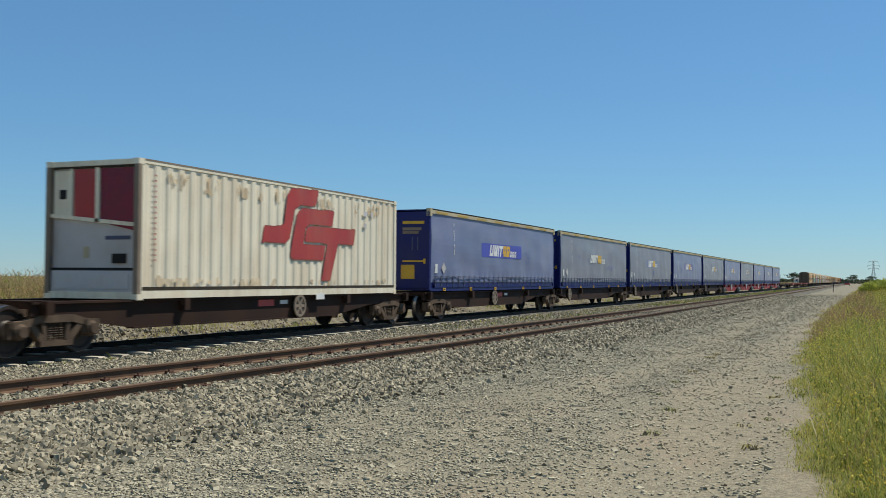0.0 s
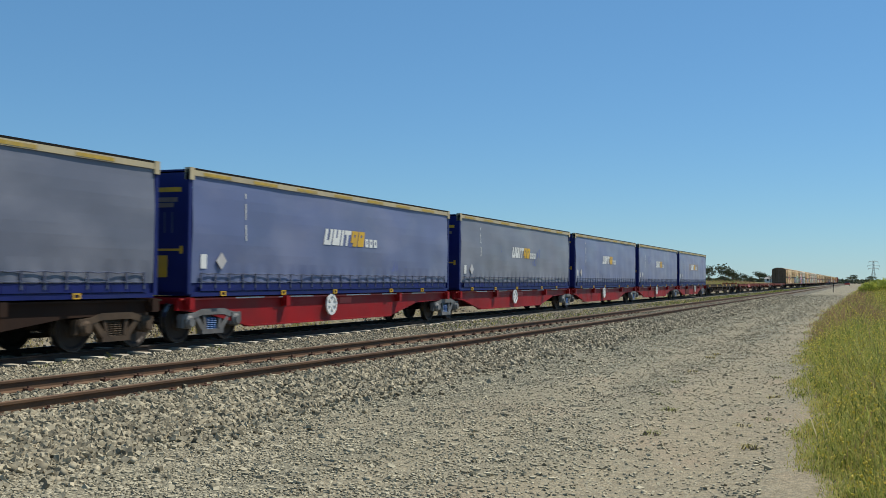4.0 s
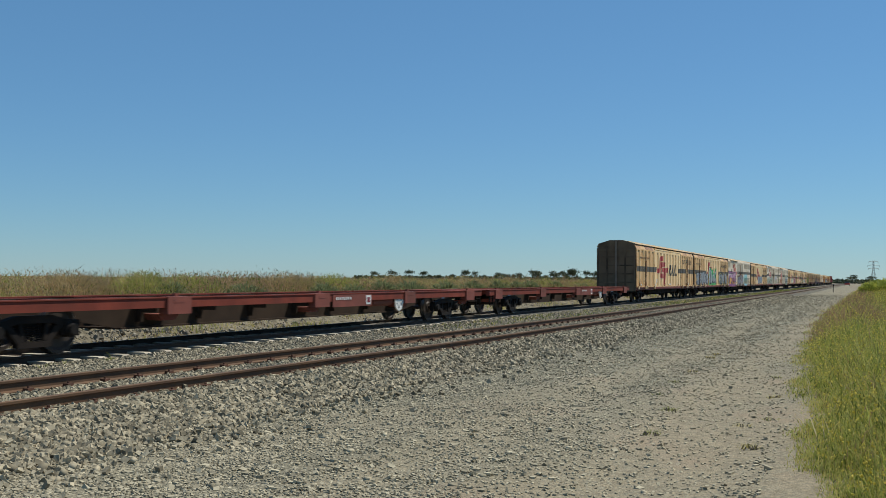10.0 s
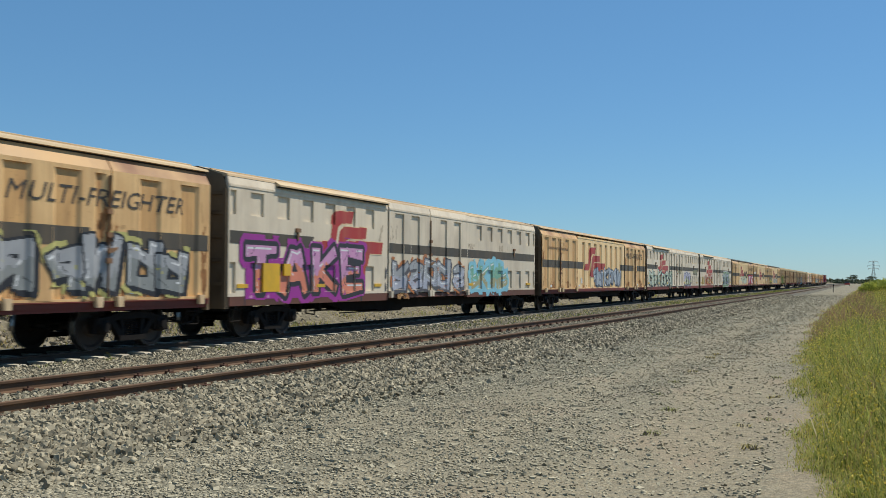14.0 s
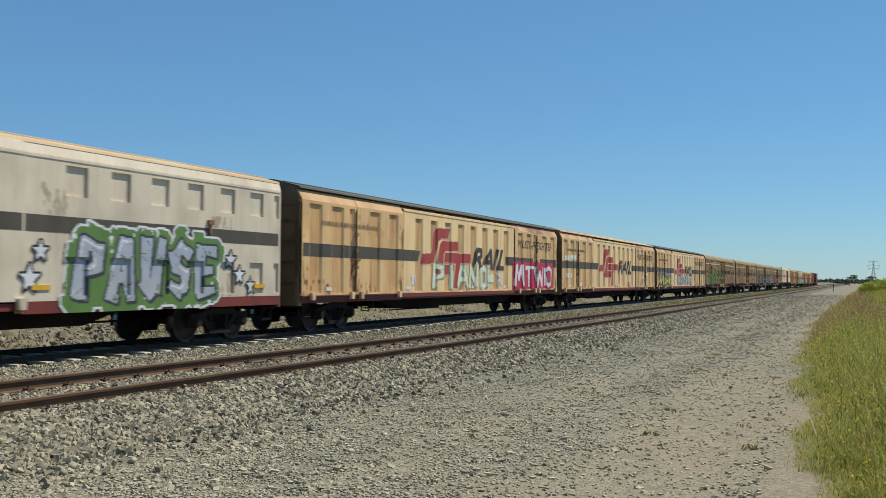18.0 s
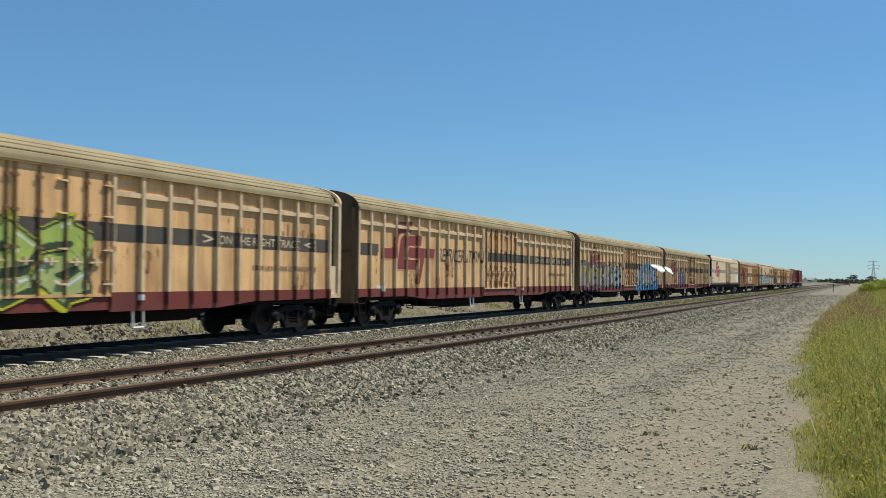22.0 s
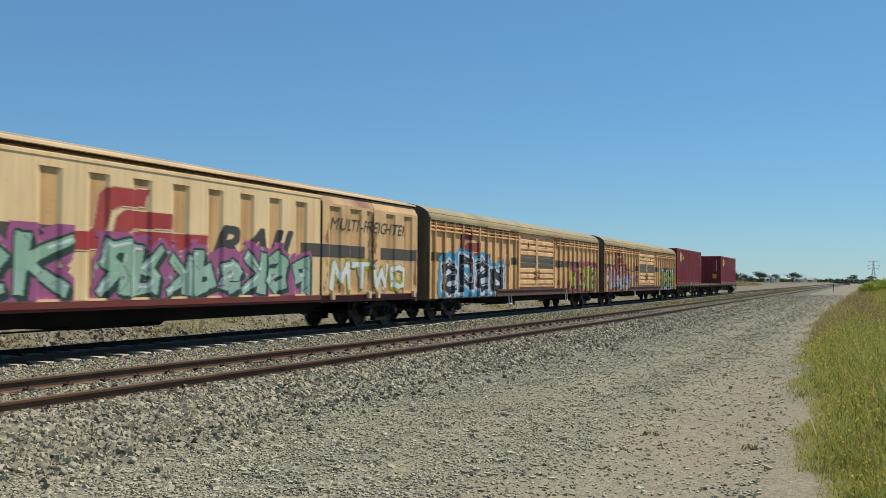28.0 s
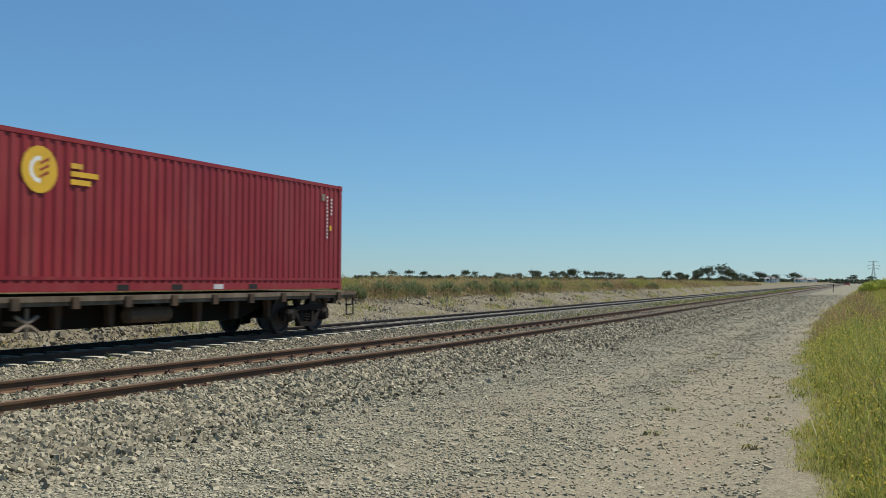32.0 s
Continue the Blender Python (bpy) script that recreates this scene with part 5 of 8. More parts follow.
def bogie(vehicle, u, mat, spring=None):
    b = part("bogie", "bolster", m_bolster, mat, vehicle, at=pose(0, u, 0))
    part("sideframe", "sideframe", m_sideframe, mat, b)
    part("sideframe", "sideframe", m_sideframe, mat, b, at=pose(0, 0, 0, 0, 0, 180))
    for turn in (0, 180):
        for d in (-0.13, 0.0, 0.13):
            part("spring", "spring", m_spring, spring or mat, b, at=pose(0, d, 0, 0, 0, turn))
    for dy in (-0.88, 0.88):
        w = part("wheelset", "wheelset", m_wheelset, wheel_steel, b, at=pose(0, dy, 0.46))
        SPINNING.append((w, vehicle, u, dy))
        for x in (-0.765, 0.765):
            part("wheel_tread", "tread", m_tread, tread_steel, b, at=pose(x, dy, 0.46))
    return b


def m_coupler():
    m = Mb().box(-0.09, 0.09, -0.62, 0.1, 0.76, 0.94)
    m.slab([(-0.62, 0.7), (-0.8, 0.72), (-0.84, 0.86), (-0.78, 0.99), (-0.6, 1.0)], -0.16, 0.14)
    m.rod((0.3, -0.1, 0.74), (0.34, -0.45, 0.42), 0.03, 6).rod((0.34, -0.45, 0.42), (0.22, -0.72, 0.5), 0.03, 6)
    return m


def ends(vehicle, length):
    part("coupler", "coupler", m_coupler, under, vehicle)
    part("coupler", "coupler", m_coupler, under, vehicle, at=pose(0, length, 0, 0, 0, 180))


def vehicle(name, s, label, category, group):
    ob = tagged(new(name), label, category, group)
    RIDERS.append((ob, s))
    return ob


def m_step(u):
    """A stirrup step below a corner."""
    m = Mb()
    for dy in (-0.2, 0.2):
        m.rod((1.18, u + dy, 1.0), (1.2, u + dy, 0.42), 0.02, 6)
    return m.rod((1.2, u - 0.2, 0.42), (1.2, u + 0.2, 0.42), 0.02, 6).rod((1.19, u - 0.2, 0.7), (1.19, u + 0.2, 0.7), 0.02, 6)


def steps(v, us):
    for u in us:
        part("step", "step", lambda: m_step(0), under, v, at=pose(0, u, 0))


# ---- vans ----
LEN = 23.65
B_LEN, C_LEN, E_LEN = 23.45, 23.75, 23.55


DOOR_REC = [(0.38, 1.06), (1.58, 2.28), (2.62, 2.94), (3.9, 4.58), (5.2, 5.86)]
MID_FIRST, MID_PITCH, MID_W = 7.25, 1.25, 0.6


REC, RAMP = 0.05, 0.1            # depth of a recess, and the run of its sloped sides


def dip(U, a, b):
    return REC * np.clip(np.minimum(U - a, b - U) / RAMP, 0, 1)


def a_depth(U, Z):
    x = np.where((U < 6.27) | (U > LEN - 6.33), 1.335, 1.3)
    d = np.zeros(U.shape)
    for base in (0.0, LEN - 6.3):
        for a, b in DOOR_REC:
            d = np.maximum(d, dip(U, base + a, base + b))
    a = MID_FIRST
    while a + MID_W < 17.2:
        d = np.maximum(d, dip(U, a, a + MID_W))
        a += MID_PITCH
    return x - np.where((Z < 3.42) & (Z > 1.0), d, 0.0)


FOOT[a_depth] = 0.99


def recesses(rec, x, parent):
    """The floors of a wall's recesses, each stained its own way where rust and dust have run down; a darker base adds
    painted shade.
    """
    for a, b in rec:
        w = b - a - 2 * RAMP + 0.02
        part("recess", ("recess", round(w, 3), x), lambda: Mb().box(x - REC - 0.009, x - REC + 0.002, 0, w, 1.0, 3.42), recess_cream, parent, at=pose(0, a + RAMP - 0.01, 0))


def m_wall(u0, u1, rec, x, z0, z1, top):
    """A pressed steel wall: recesses with sloped sides under a plain head."""
    pts = [(u0, x)]
    for a, b in rec:
        pts += [(a, x), (a + RAMP, x - REC), (b - RAMP, x - REC), (b, x)]
    pts.append((u1, x))
    pts = [(min(max(u, u0), u1), xx) for u, xx in pts]
    m = Mb().add([(xx, u, z) for u, xx in pts for z in (z0, top)], [(2 * i, 2 * i + 2, 2 * i + 3, 2 * i + 1) for i in range(len(pts) - 1)])
    m.box(x - REC - 0.03, x, u0, u1, top, z1)
    m.box(x - REC - 0.04, x - REC - 0.01, u0, u1, z0, top)
    return m.box(x - REC - 0.03, x - 0.004, u0, u1, z0 - 0.02, z0 + 0.03)


def m_a_door(k):
    """One of the two sliding doors of an end section; the header leans in."""
    u0, u1 = ((0.0, 3.06), (3.1, 6.25))[k]
    return m_wall(u0, u1, door_rec(k), 1.335, 1.0, 3.5, 3.42)


def door_rec(k):
    u0, u1 = ((0.0, 3.06), (3.1, 6.25))[k]
    return [(a, b) for a, b in DOOR_REC if a >= u0 - 0.01 and b <= u1 + 0.01]


def m_a_header(k):
    u0, u1 = ((0.0, 3.06), (3.1, 6.25))[k]
    return Mb().prism([(1.335, 3.5), (1.17, 3.79), (1.12, 3.78), (1.28, 3.48)], u0, u1)


def side_rec():
    rec, a = [], MID_FIRST
    while a + MID_W < 17.2:
        rec.append((a, a + MID_W))
        a += MID_PITCH
    return rec


def m_a_side():
    m = m_wall(6.3, LEN - 6.35, side_rec(), 1.3, 1.0, 3.68, 3.42)
    return m.box(1.2, 1.315, 6.3, LEN - 6.35, 3.6, 3.66)


A_ROOF = [(-1.27, 3.5), (-1.12, 3.83), (-0.42, 4.05), (0.42, 4.05), (1.12, 3.83), (1.27, 3.5)]


def m_a_core(length=LEN):
    m = Mb().prism([(-1.3, 1.0), (1.19, 1.0), (1.19, 3.7), (1.0, 3.78), (-1.0, 3.78), (-1.3, 3.5)], 0.06, length - 0.06)
    return m


def m_a_roof(length=LEN):
    """Shallow six-sided roof; its edge laps over the headers with a dark gap under it."""
    m = Mb().prism([(-1.3, 3.6), (-1.16, 3.83), (-0.42, 4.05), (0.42, 4.05), (1.24, 3.85), (1.26, 3.8), (1.1, 3.78), (-1.0, 3.7)], 0.0, length)
    return m.prism([(0.74, 3.97), (0.79, 3.955), (0.79, 3.985), (0.74, 4.0)], 0.0, length)


def m_eave_shade(u0, u1):
    """A black strip that stands for the shade in the gap below the roof's edge."""
    return Mb().box(1.12, 1.2, u0, u1, 3.765, 3.8)


def m_a_end():
    """End wall with a flat centre post and cross ribs."""
    m = Mb().prism([(-1.29, 0.72)] + A_ROOF + [(1.29, 0.72)], -0.012, 0.05)
    return m


def end_ribs(e, zs, xs):
    """Cross ribs and posts on an end wall."""
    for z in zs:
        part("cross_rib", "e_crib", lambda: Mb().box(-1.22, 1.22, -0.05, 0.0, -0.04, 0.04), end_dark, e, at=pose(0, 0, z))
    for x in xs:
        part("end_rib", "e_rib", lambda: Mb().box(-0.05, 0.05, -0.065, 0.0, 0.72, 3.5), end_dark, e, at=pose(x, 0, 0))


def m_end_post():
    return Mb().box(-0.06, 0.06, -0.1, -0.002, 0.72, 4.03)


def m_a_sill():
    m = Mb().box(1.2, 1.33, 6.28, LEN - 6.33, 0.86, 0.985).box(1.2, 1.29, 6.28, LEN - 6.33, 0.8, 0.86)
    return m


def m_door_sill():
    """The flanged rail on which the doors of an end section run."""
    return Mb().box(1.14, 1.31, 0.03, 6.27, 0.86, 0.975).box(1.14, 1.35, 0.03, 6.27, 0.955, 0.975).box(1.14, 1.27, 0.03, 6.27, 0.78, 0.86)


def m_a_frame(half=1.26, length=LEN):
    m = Mb().box(-1.1, half - 0.1, 0.03, length - 0.03, 0.78, 0.985)
    e = length - 5.2
    for a in (0.75, -0.9):
        m.slab([(5.2, 0.8), (6.4, 0.5), (e - 1.2, 0.5), (e, 0.8)], a, a + 0.15)
    m.box(-0.9, 0.9, 8.5, 10.2, 0.42, 0.75).rod((-0.3, 11.2, 0.55), (-0.3, 12.6, 0.55), 0.22, 12)
    m.box(-1.15, half - 0.1, 0.0, 0.3, 0.66, 0.98).box(-1.15, half - 0.1, length - 0.3, length, 0.66, 0.98)
    return m


def m_hook(u):
    """A door roller bracket on the sill."""
    return Mb().slab([(u - 0.09, 1.06), (u + 0.09, 1.06), (u + 0.07, 0.86), (u - 0.07, 0.86)], 1.34, 1.43)


def m_lock_rod():
    m = Mb().rod((1.36, 0, 1.05), (1.36, 0, 3.4), 0.022, 6)
    for z in (1.75, 2.25, 2.7):
        m.box(1.335, 1.4, -0.07, 0.07, z - 0.05, z + 0.05)
    return m.slab([(-0.05, 1.9), (0.05, 1.9), (0.22, 1.98), (0.22, 2.02), (-0.05, 1.98)], 1.37, 1.4)


def m_brake_rod():
    m = Mb().rod((0.8, 4.6, 0.55), (0.8, 18.2, 0.55), 0.025, 6).rod((0.95, 6.0, 0.45), (0.95, 9.5, 0.45), 0.02, 6)
    for u in (6.2, 8.9, 13.4, 16.1):
        m.box(0.76, 0.84, u - 0.04, u + 0.04, 0.5, 0.8)
    return m


def m_hose():
    m = Mb()
    for a, b in (((0.45, 0.0, 0.72), (0.5, -0.25, 0.42)), ((0.5, -0.25, 0.42), (0.42, -0.5, 0.36)), ((0.42, -0.5, 0.36), (0.3, -0.66, 0.5))):
        m.rod(a, b, 0.028, 6)
    return m


def m_hanger():
    """Brake pipes and brackets that hang below an end sill."""
    m = Mb().rod((1.0, -0.35, 0.84), (1.02, -0.3, 0.5), 0.02, 6).rod((1.02, -0.3, 0.5), (1.02, 0.15, 0.46), 0.02, 6).rod((1.02, 0.15, 0.46), (1.0, 0.25, 0.84), 0.02, 6)
    return m.box(0.9, 1.04, -0.65, -0.55, 0.55, 0.86).box(0.92, 1.02, 0.4, 0.56, 0.58, 0.84)


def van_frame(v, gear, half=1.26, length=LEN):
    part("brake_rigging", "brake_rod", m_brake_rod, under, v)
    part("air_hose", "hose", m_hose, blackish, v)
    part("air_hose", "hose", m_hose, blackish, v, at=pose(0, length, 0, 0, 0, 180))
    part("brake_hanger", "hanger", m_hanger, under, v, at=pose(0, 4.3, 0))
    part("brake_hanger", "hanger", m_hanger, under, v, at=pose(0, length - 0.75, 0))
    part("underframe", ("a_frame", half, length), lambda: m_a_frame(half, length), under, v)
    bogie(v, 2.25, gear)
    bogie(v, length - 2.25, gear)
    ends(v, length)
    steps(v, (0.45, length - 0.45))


def end_van(s, roof, label):
    """Louvre-sided van with double doors at both ends and a hexagonal roof."""
    v = vehicle("freight_van", s, label, "freight van", "freight vans of the train")
    part("body", "a_core", m_a_core, cream, v)
    part("roof", "a_roof", m_a_roof, roof, v, "dark grey roof" if roof == dark_roof else "")
    for u, turn in ((0.0, 0), (LEN, 180)):
        e = part("end_wall", "a_end", m_a_end, end_dark, v, "grimy brown ribbed end wall", at=pose(0, u, 0, 0, 0, turn))
        part("post", "end_post", m_end_post, tan_iron, e, "worn bare centre post")
        end_ribs(e, (1.3, 1.85, 2.4, 2.95, 3.4), (-1.22, -0.6, 0.6, 1.22))
    w = part("side_wall", "a_side", m_a_side, cream, v)
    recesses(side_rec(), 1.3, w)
    # black strips in place of the shadow along the door edges
    for u in (6.27, LEN - 6.345):
        part("gap", "a_gap_shade", lambda: Mb().box(1.24, 1.318, 0, 0.035, 1.0, 3.55), blackish, v, at=pose(0, u, 0))
    # black strip added as the shade below the eave
    part("gutter", ("gutter", 0.02), lambda: m_eave_shade(0.02, LEN - 0.02), blackish, v)
    part("sill", "a_sill", m_a_sill, sill_red, v, "oxide red sill")
    for base in (0.0, LEN - 6.3):
        for k in (0, 1):
            d = part("door", ("a_door", k), lambda: m_a_door(k), door_cream, v, at=pose(0, base, 0))
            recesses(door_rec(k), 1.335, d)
            part("header", ("a_header", k), lambda: m_a_header(k), canted, d, "rust-stained cream header")
            if k:
                part("lock_rod", "lock_rod", m_lock_rod, door_bar_rust, d, at=pose(0, 3.0, 0))
        part("door_sill", "a_door_sill", m_door_sill, sill_red, v, "oxide red door rail", at=pose(0, base, 0))
        for u in (0.5, 2.72, 3.3, 5.9):
            part("door_bracket", "hook", lambda: m_hook(0), rib_cream, v, at=pose(0, base + u, 0))
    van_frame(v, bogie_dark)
    return v


def a_marks(v, rail=True, logo_on=True, web=True, name_on=True, du=0.0, seed=1):
    rng = random.Random(seed)
    for base in (0.0, LEN - 6.3):
        for k in range(4):
            rust_stain(v, base + rng.uniform(0.05, 4.6), 1.0, rng.uniform(0.8, 1.7), rng.uniform(0.25, 0.6), a_depth, seed * 20 + k, rng.uniform(0.45, 0.75))
        rust_stain(v, base + 2.55, 1.05, 1.0, 2.4, a_depth, seed * 20 + 7, 0.62)
        rust_stain(v, base + rng.uniform(0.2, 3.4), 2.7, 2.2, 0.75, a_depth, seed * 20 + 8, 0.5, [stain_tan, stain_tan])
        rust_stain(v, base + 0.02, 1.0, 0.35, 2.4, a_depth, seed * 20 + 9, 0.6)
        rust_stain(v, base + 5.9, 1.0, 0.36, 2.4, a_depth, seed * 20 + 10, 0.6)
    for k in range(4):
        rust_stain(v, rng.uniform(6.5, 15.5), 1.0, rng.uniform(0.8, 1.6), rng.uniform(0.15, 0.4), a_depth, seed * 20 + 11 + k, 0.5)
    band(v, 0.05, 7.75 + du, 2.02, 2.36, stripe_grey, a_depth, 0.25)
    band(v, 16.35, LEN - 3.75, 2.02, 2.36, stripe_grey, a_depth)
    band(v, LEN - 2.75, LEN - 0.05, 2.02, 2.36, stripe_grey, a_depth)
    if logo_on:
        logo(v, 7.75 + du, 1.12, 4.55, 2.1, logo_red, rib_cream, a_depth)
    if rail:
        lettering(v, "RAIL", 12.45 + du, 1.8, 4.0, 0.84, letter_dark, a_depth, 0.02, 0.5, 0.07)
    if name_on:
        lettering(v, "MULTI-FREIGHTER", 17.86, 2.79, 4.95, 0.34, letter_dark, a_depth, 0.016, 0.3, 0.045)
    if web:
        bars(v, 1.05, 2.88, (0.05, 0.09) * 14, 0.13, letter_faint, a_depth, 0.055)
    bars(v, 6.95, 1.25, (0.18, 0.12), 0.3, white_paint, a_depth)
    for u in (1.3, 6.5, 12.5, 16.0, 21.0):
        bars(v, u, 1.1, (0.35,), 0.1, white_paint, a_depth)


B_PITCH, B_W, B_FIRST, B_LAST = 1.2, 0.57, 0.9, 16.1
B_DOOR_REC = ((8.85, 9.52), (10.08, 10.75), (12.5, 13.1), (13.75, 14.4))


def b_rows(first):
    return [(first + k * B_PITCH, first + k * B_PITCH + B_W) for k in range(6)]


def b_depth(U, Z):
    door = (U > 8.43) & (U < 15.1)
    low = np.zeros(U.shape, bool)
    for a, b in b_rows(B_FIRST) + b_rows(B_LAST) + [(0.06, 0.3), (B_LEN - 0.3, B_LEN - 0.06)]:
        low |= (U > a) & (U < b)
    high = np.zeros(U.shape, bool)
    for a, b in B_DOOR_REC:
        high |= (U > a) & (U < b)
    rec = (low & (((Z > 2.92) & (Z < 3.48)) | ((Z > 1.08) & (Z < 1.8)))) | (high & (Z > 1.1) & (Z < 3.48))
    return np.where(door, 1.335, 1.3) - 0.05 * rec


FOOT[b_depth] = 0.77


def m_b_wall(u0, u1, rec, x, rows):
    """Pressed steel wall with rows of small recesses, their lower edges splayed."""
    m = Mb().box(x - 0.08, x - 0.05, u0, u1, 1.0, 3.6)
    edges = [1.0] + [z for row in rows for z in row] + [3.62]
    for z0, z1 in zip(edges[::2], edges[1::2]):
        m.box(x - 0.05, x, u0, u1, z0, z1)
    for z0, z1 in rows:
        p = u0
        for a, b in rec:
            m.box(x - 0.05, x, p, a, z0, z1)
            p = b
        m.box(x - 0.05, x, p, u1, z0, z1)
    m.prism([(x, 3.62), (x - 0.05, 3.8), (x - 0.1, 3.79), (x - 0.07, 3.6)], u0, u1)
    return m.box(x, x + 0.012, u0 + 0.02, u1 - 0.02, 3.56, 3.6)


def m_b_track(u0, u1):
    """The hood of a door track under the roof's edge."""
    return Mb().prism([(1.2, 3.72), (1.39, 3.72), (1.39, 3.76), (1.2, 3.87)], u0, u1)


def m_b_sill(u0, u1):
    return Mb().box(1.18, 1.312, u0, u1, 0.78, 0.995)


def mid_van(s, label, sill=True):
    """Pale van with two rows of small recesses and doors at mid length."""
    v = vehicle("freight_van", s, label, "freight van", "freight vans of the train")
    part("body", "b_core", lambda: m_a_core(B_LEN), pale, v)
    part("roof", "b_roof", lambda: m_a_roof(B_LEN), cream_roof, v)
    for u, turn in ((0.0, 0), (B_LEN, 180)):
        e = part("end_wall", "a_end", m_a_end, end_dark, v, "grimy brown ribbed end wall", at=pose(0, u, 0, 0, 0, turn))
        end_ribs(e, (1.3, 1.85, 2.4, 2.95, 3.4), (-1.22, -0.6, 0.6, 1.22))
    two = ((1.08, 1.8), (2.92, 3.48))
    part("side_wall", "b_wall0", lambda: m_b_wall(0.0, 8.4, [(0.06, 0.3)] + b_rows(B_FIRST), 1.3, two), pale, v)
    part("side_wall", "b_wall1", lambda: m_b_wall(15.13, B_LEN, b_rows(B_LAST) + [(B_LEN - 0.3, B_LEN - 0.06)], 1.3, two), pale, v)
    for k, (a, b) in enumerate(((8.43, 11.6), (11.65, 15.1))):
        d = part("door", ("b_door", k), lambda: m_b_wall(a, b, B_DOOR_REC[2 * k:2 * k + 2], 1.335, ((1.1, 3.48),)), pale, v)
        for uu in (a + 0.08, b - 0.08):
            part("door_bracket", "hook", lambda: m_hook(0), pale, d, at=pose(0, uu, 0))
        if k:
            part("lock_rod", "lock_rod", m_lock_rod, door_bar_rust, d, at=pose(0, 11.62, 0))
    for a in (2.04,):
        t = part("door_track", "b_track", lambda: m_b_track(0, 6.3), cream_roof, v, at=pose(0, a, 0))
        # black strip drawn as the shade under the track's hood
        part("gap", "b_track_shade", lambda: Mb().box(1.26, 1.37, 0.02, 6.28, 3.695, 3.719), blackish, t)
    # black strip drawn as the shadow at the door's edge
    part("gap", "b_door_shade", lambda: Mb().box(1.25, 1.302, 8.402, 8.428, 1.0, 3.6), blackish, v)
    for u in (3.05, 20.5):
        part("latch", "b_latch", lambda: Mb().box(1.3, 1.36, -0.1, 0.1, 2.62, 2.72).box(1.3, 1.34, -0.03, 0.03, 2.4, 2.62), door_bar_rust, v, at=pose(0, u, 0))
    mat = sill_red if sill else sill_brown
    part("sill", "b_sill0", lambda: m_b_sill(0.05, 8.4), mat, v)
    part("sill", "b_sill1", lambda: m_b_sill(15.13, B_LEN - 0.05), mat, v)
    part("sill", "b_sill2", lambda: Mb().box(1.14, 1.3, 8.42, 15.1, 0.84, 0.97), mat, v)
    van_frame(v, bogie_dark, length=B_LEN)
    rng = random.Random(int(s * 10))
    for k in range(9):
        rust_stain(v, rng.uniform(0.1, 21.5), rng.choice((1.0, 1.8, 2.56, 2.56)), rng.uniform(0.7, 1.8), rng.uniform(0.25, 0.7), b_depth, int(s) * 3 + k + 900, rng.uniform(0.3, 0.5), [pale_grime, pale_grime])
    for k in range(5):
        rust_stain(v, rng.uniform(0.1, 21.5), 0.8, 1.5, 0.22, b_depth, int(s) * 3 + k + 950, 0.5)
    band(v, 0.05, 3.9, 2.24, 2.55, stripe_grey, b_depth, 0.2)
    band(v, 8.45, B_LEN - 0.05, 2.24, 2.55, stripe_grey, b_depth)
    logo(v, 3.95, 1.3, 4.1, 2.05, logo_red, rib_cream, b_depth)
    for u in (0.35, 4.05, 7.5, 15.3, 22.3):
        part("plate", "b_plate", lambda: Mb().box(1.25, 1.321, 0, 0.45, 1.2, 1.29), yellow_paint, v, "small yellow plate", at=pose(0, u, 0))
    return v


C_ROOF = [(1.3 * math.cos(a), 3.5 + 0.55 * math.sin(a) ** 0.9) for a in [math.pi * k / 36 for k in range(37)]]


def m_c_core():
    return Mb().prism([(-1.27, 0.95), (1.2, 0.95), (1.2, 3.5), (-1.27, 3.5)], 0.02, 23.1)


def m_c_roof(length=23.25, seams=(3, 5, 7)):
    m = Mb().prism(C_ROOF + [(-1.2, 3.46), (1.2, 3.46)], 0.0, length)
    m.box(1.24, 1.335, 0.0, length, 3.46, 3.53)
    for k in seams:
        x, z = C_ROOF[k]
        m.prism([(x - 0.018, z - 0.012), (x + 0.018, z - 0.014), (x + 0.018, z + 0.004), (x - 0.018, z + 0.01)], 0.0, length)
    return m


def m_rib(z0, z1):
    return Mb().slab([(-0.045, z0), (0.045, z0), (0.045, z1), (-0.045, z1)], 1.2, 1.31)


def m_c_panel(w):
    """A sheet between two ribs, dished a little at its head."""
    m = Mb().box(1.2, 1.225, 0, w, 0.98, 3.03)
    return m.box(1.2, 1.225, 0, w, 3.13, 3.46)


def c_depth(U, Z):
    door = (U > 10.55) & (U < 14.4)
    t = np.where(U < 10.5, U, U - 14.46)
    rib = (((t + 0.045) % 0.862) < 0.09) & ~door
    return np.where(door, 1.275, np.where(rib, 1.31, 1.225))


def e_depth(U, Z):
    door = (U > 9.62) & (U < 14.9)
    t = np.where(U < 10, U - 0.52, U - 14.98)
    rib = (((t + 0.045) % 0.862) < 0.09) & ~door
    return np.where(door, 1.29, np.where(rib, 1.31, 1.225))


FOOT[c_depth], FOOT[e_depth] = 0.78, 0.77


def m_c_sill(u0, u1):
    """Deep sill plate, cut up over the bogie."""
    if u0 < 5:
        return Mb().slab([(u0, 1.14), (u0, 0.9), (3.6, 0.88), (5.2, 0.76), (u1, 0.76), (u1, 1.14)], 1.19, 1.24)
    return Mb().slab([(u0, 1.14), (u0, 0.76), (18.0, 0.76), (19.5, 0.88), (u1, 0.9), (u1, 1.14)], 1.19, 1.24)


def m_rail_h(u0, u1, z0=3.03, z1=3.13):
    return Mb().box(1.2, 1.285, u0, u1, z0, z1)


